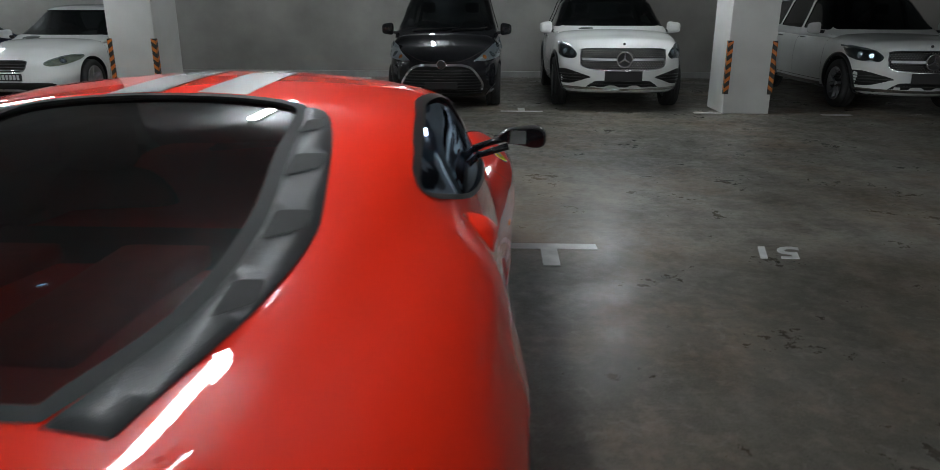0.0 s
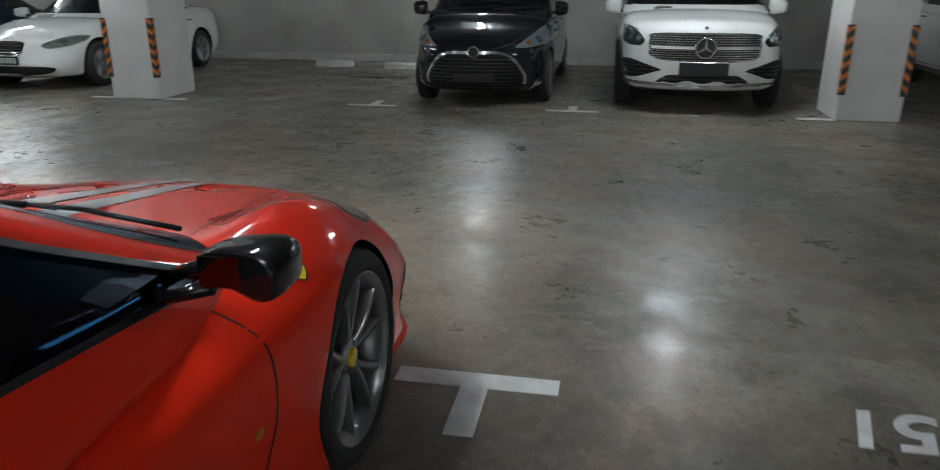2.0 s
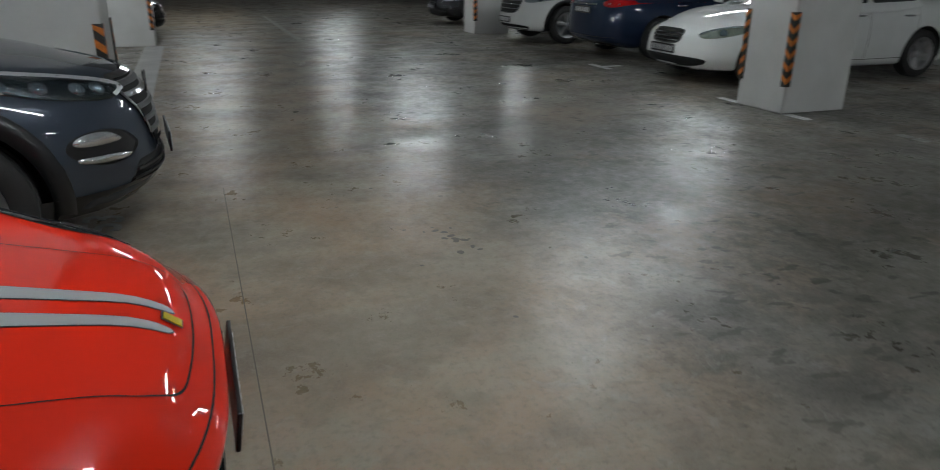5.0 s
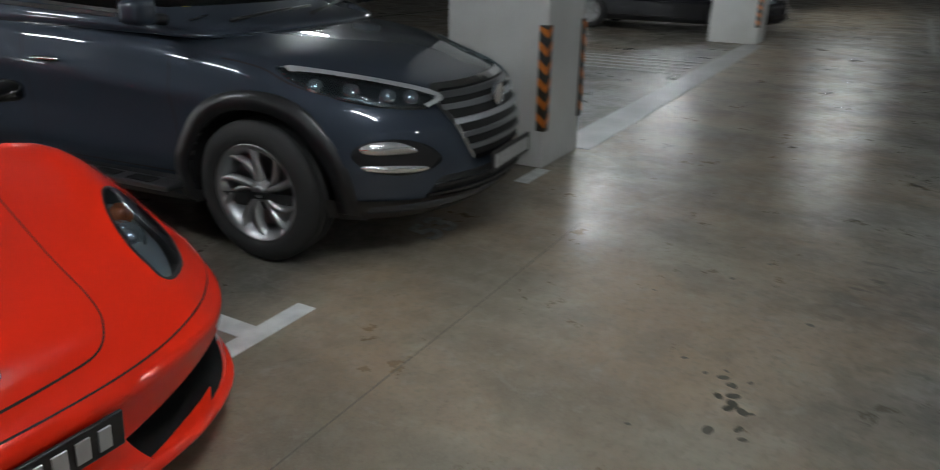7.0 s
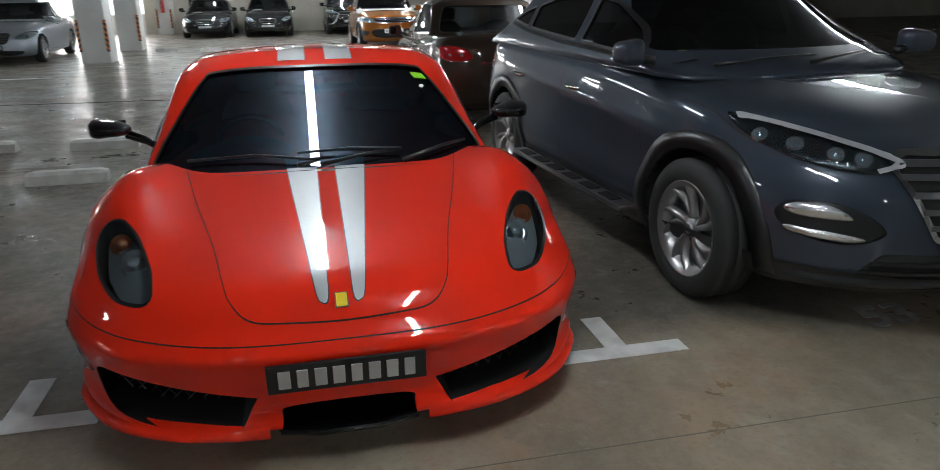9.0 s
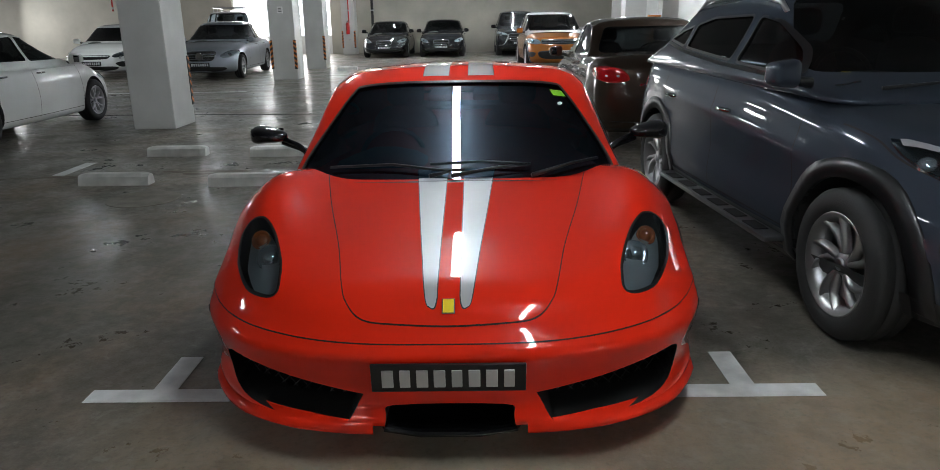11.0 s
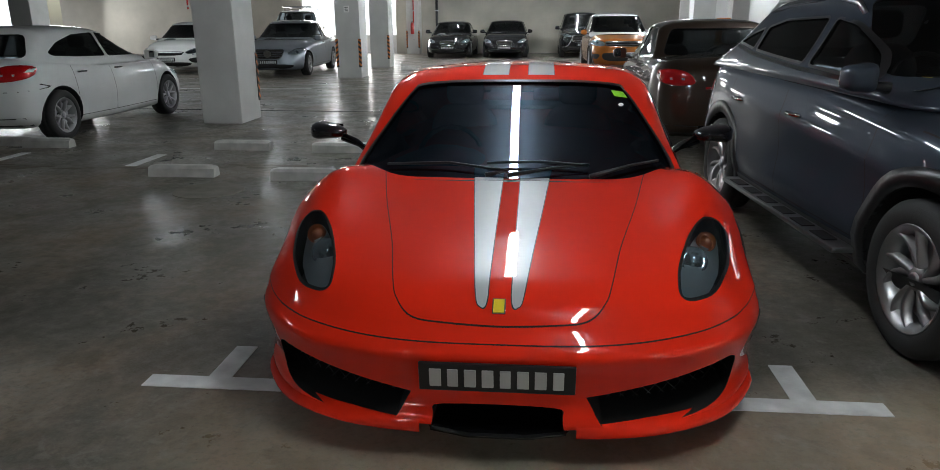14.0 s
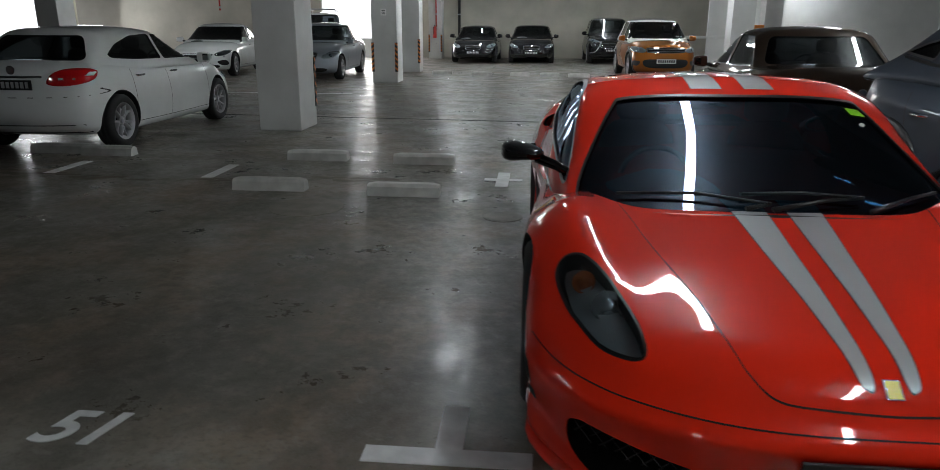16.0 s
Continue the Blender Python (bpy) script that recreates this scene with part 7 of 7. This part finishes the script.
rng = random.Random(21)
bm = bmesh.new()
for k in range(70):
    x = 2.3 + 5.2 * (k + rng.random()) / 70
    y, r = -4.52 + 0.10 * math.sin(1.7 * x) + rng.gauss(0, 0.05), rng.uniform(0.02, 0.09)
    vs = [bm.verts.new((x + r * 1.7 * rng.uniform(0.6, 1.2) * math.cos(q * math.pi / 6), y + 0.6 * r * rng.uniform(0.6, 1.2) * math.sin(q * math.pi / 6), 0.0018 + 0.00001 * k)) for q in range(12)]
    bm.faces.new(vs)
tagged(part("rust_stains", bm, mat("rusty_tide_mark", (0.085, 0.058, 0.034), 0.5, vary=0.4, scale=9)), "brown rusty tide mark between back-to-back bays", "stain", kind="stuff")


# ---- far wall, services, barrier ----
def extinguisher(m):
    root = thing("fire_extinguisher", "red fire extinguisher hung on a pillar", "fire extinguisher", at=m)
    bm = bmesh.new()
    lathe(bm, [(0.0, 0.001), (0.0, 0.07), (0.02, 0.08), (0.40, 0.08), (0.46, 0.05), (0.49, 0.02), (0.49, 0.001)], 20)
    bmesh.ops.rotate(bm, verts=bm.verts, matrix=Matrix.Rotation(-math.pi / 2, 3, "Y"))
    part("cylinder", bm, M_FIRE, root, smooth=True)
    bm = bmesh.new()
    add_box(bm, 0, 0, 0.52, 0.03, 0.14, 0.04, 0.01)
    part("valve", bm, M_BLACK, root)
    bm = bmesh.new()
    add_tube(bm, [(0, 0.06, 0.52), (0.05, 0.11, 0.42), (0.04, 0.11, 0.15)], 0.012, 8)
    part("hose", bm, M_BLACK, root, smooth=True)


extinguisher(pose(5.38, -29.40, 0.85))


def pipe(x, y, r, z0=0.0, z1=CEILING, material=None, label="dark vertical pipe fixed to the concrete"):
    bm = bmesh.new()
    add_cyl(bm, (0, 0, z0), (0, 0, z1), r, n=14)
    ob = part("pipe", bm, material or M_BLACK, smooth=True)
    ob.matrix_world = Matrix.Translation((x, y, 0))
    tagged(ob, label, "pipe", "service pipes")
    for z in (0.6, 1.8):
        bm = bmesh.new()
        add_cyl(bm, (0, 0, z), (0, 0, z + 0.05), r * 1.3, n=14)
        part("pipe_bracket", bm, M_SATIN, ob)


pipe(4.45, -30.42, 0.06)
pipe(5.33, -29.45, 0.025, 1.3, CEILING, M_FIRE, "thin red service pipe on a pillar")
pipe(9.0, -16.3, 0.02, 1.75, CEILING, M_FIRE, "thin red service pipe")


def barrier(m):
    root = thing("barrier_gate", "orange barrier cabinet with a white boom", "barrier", at=m)
    part("cabinet", box(0, 0, 0.72, 0.42, 0.36, 1.44, 0.03), M_GATE, root)
    part("cabinet_panel", box(0, 0.186, 1.12, 0.24, 0.008, 0.2, 0.003), M_WHITEPLATE, root)
    bm = bmesh.new()
    add_box(bm, 1.3, 0.12, 1.02, 3.4, 0.05, 0.09, 0.01)
    part("boom", bm, M_WHITEWALL, root)


barrier(pose(-6.5, -24.6, 0))
slab("wall_ramp", -22.0, -5.6, -28.2, -28.0, 0, CEILING, M_WHITEWALL, "white painted wall beside the exit ramp")


def wall_sign(m, w, h, material, label, frame=None):
    root = thing("sign", label, "sign", at=m)
    part("sign_board", box(0, 0, 0, w, 0.012, h, 0.003), material, root)
    for k in range(3):
        part("sign_bar", box(0, 0.008, h * 0.25 - k * h * 0.25, w * 0.6, 0.004, h * 0.1), frame or M_PLATE, root)


wall_sign(pose(4.82, -16.34, 1.72), 0.14, 0.16, M_WHITEPLATE, "small white notice on a pillar")
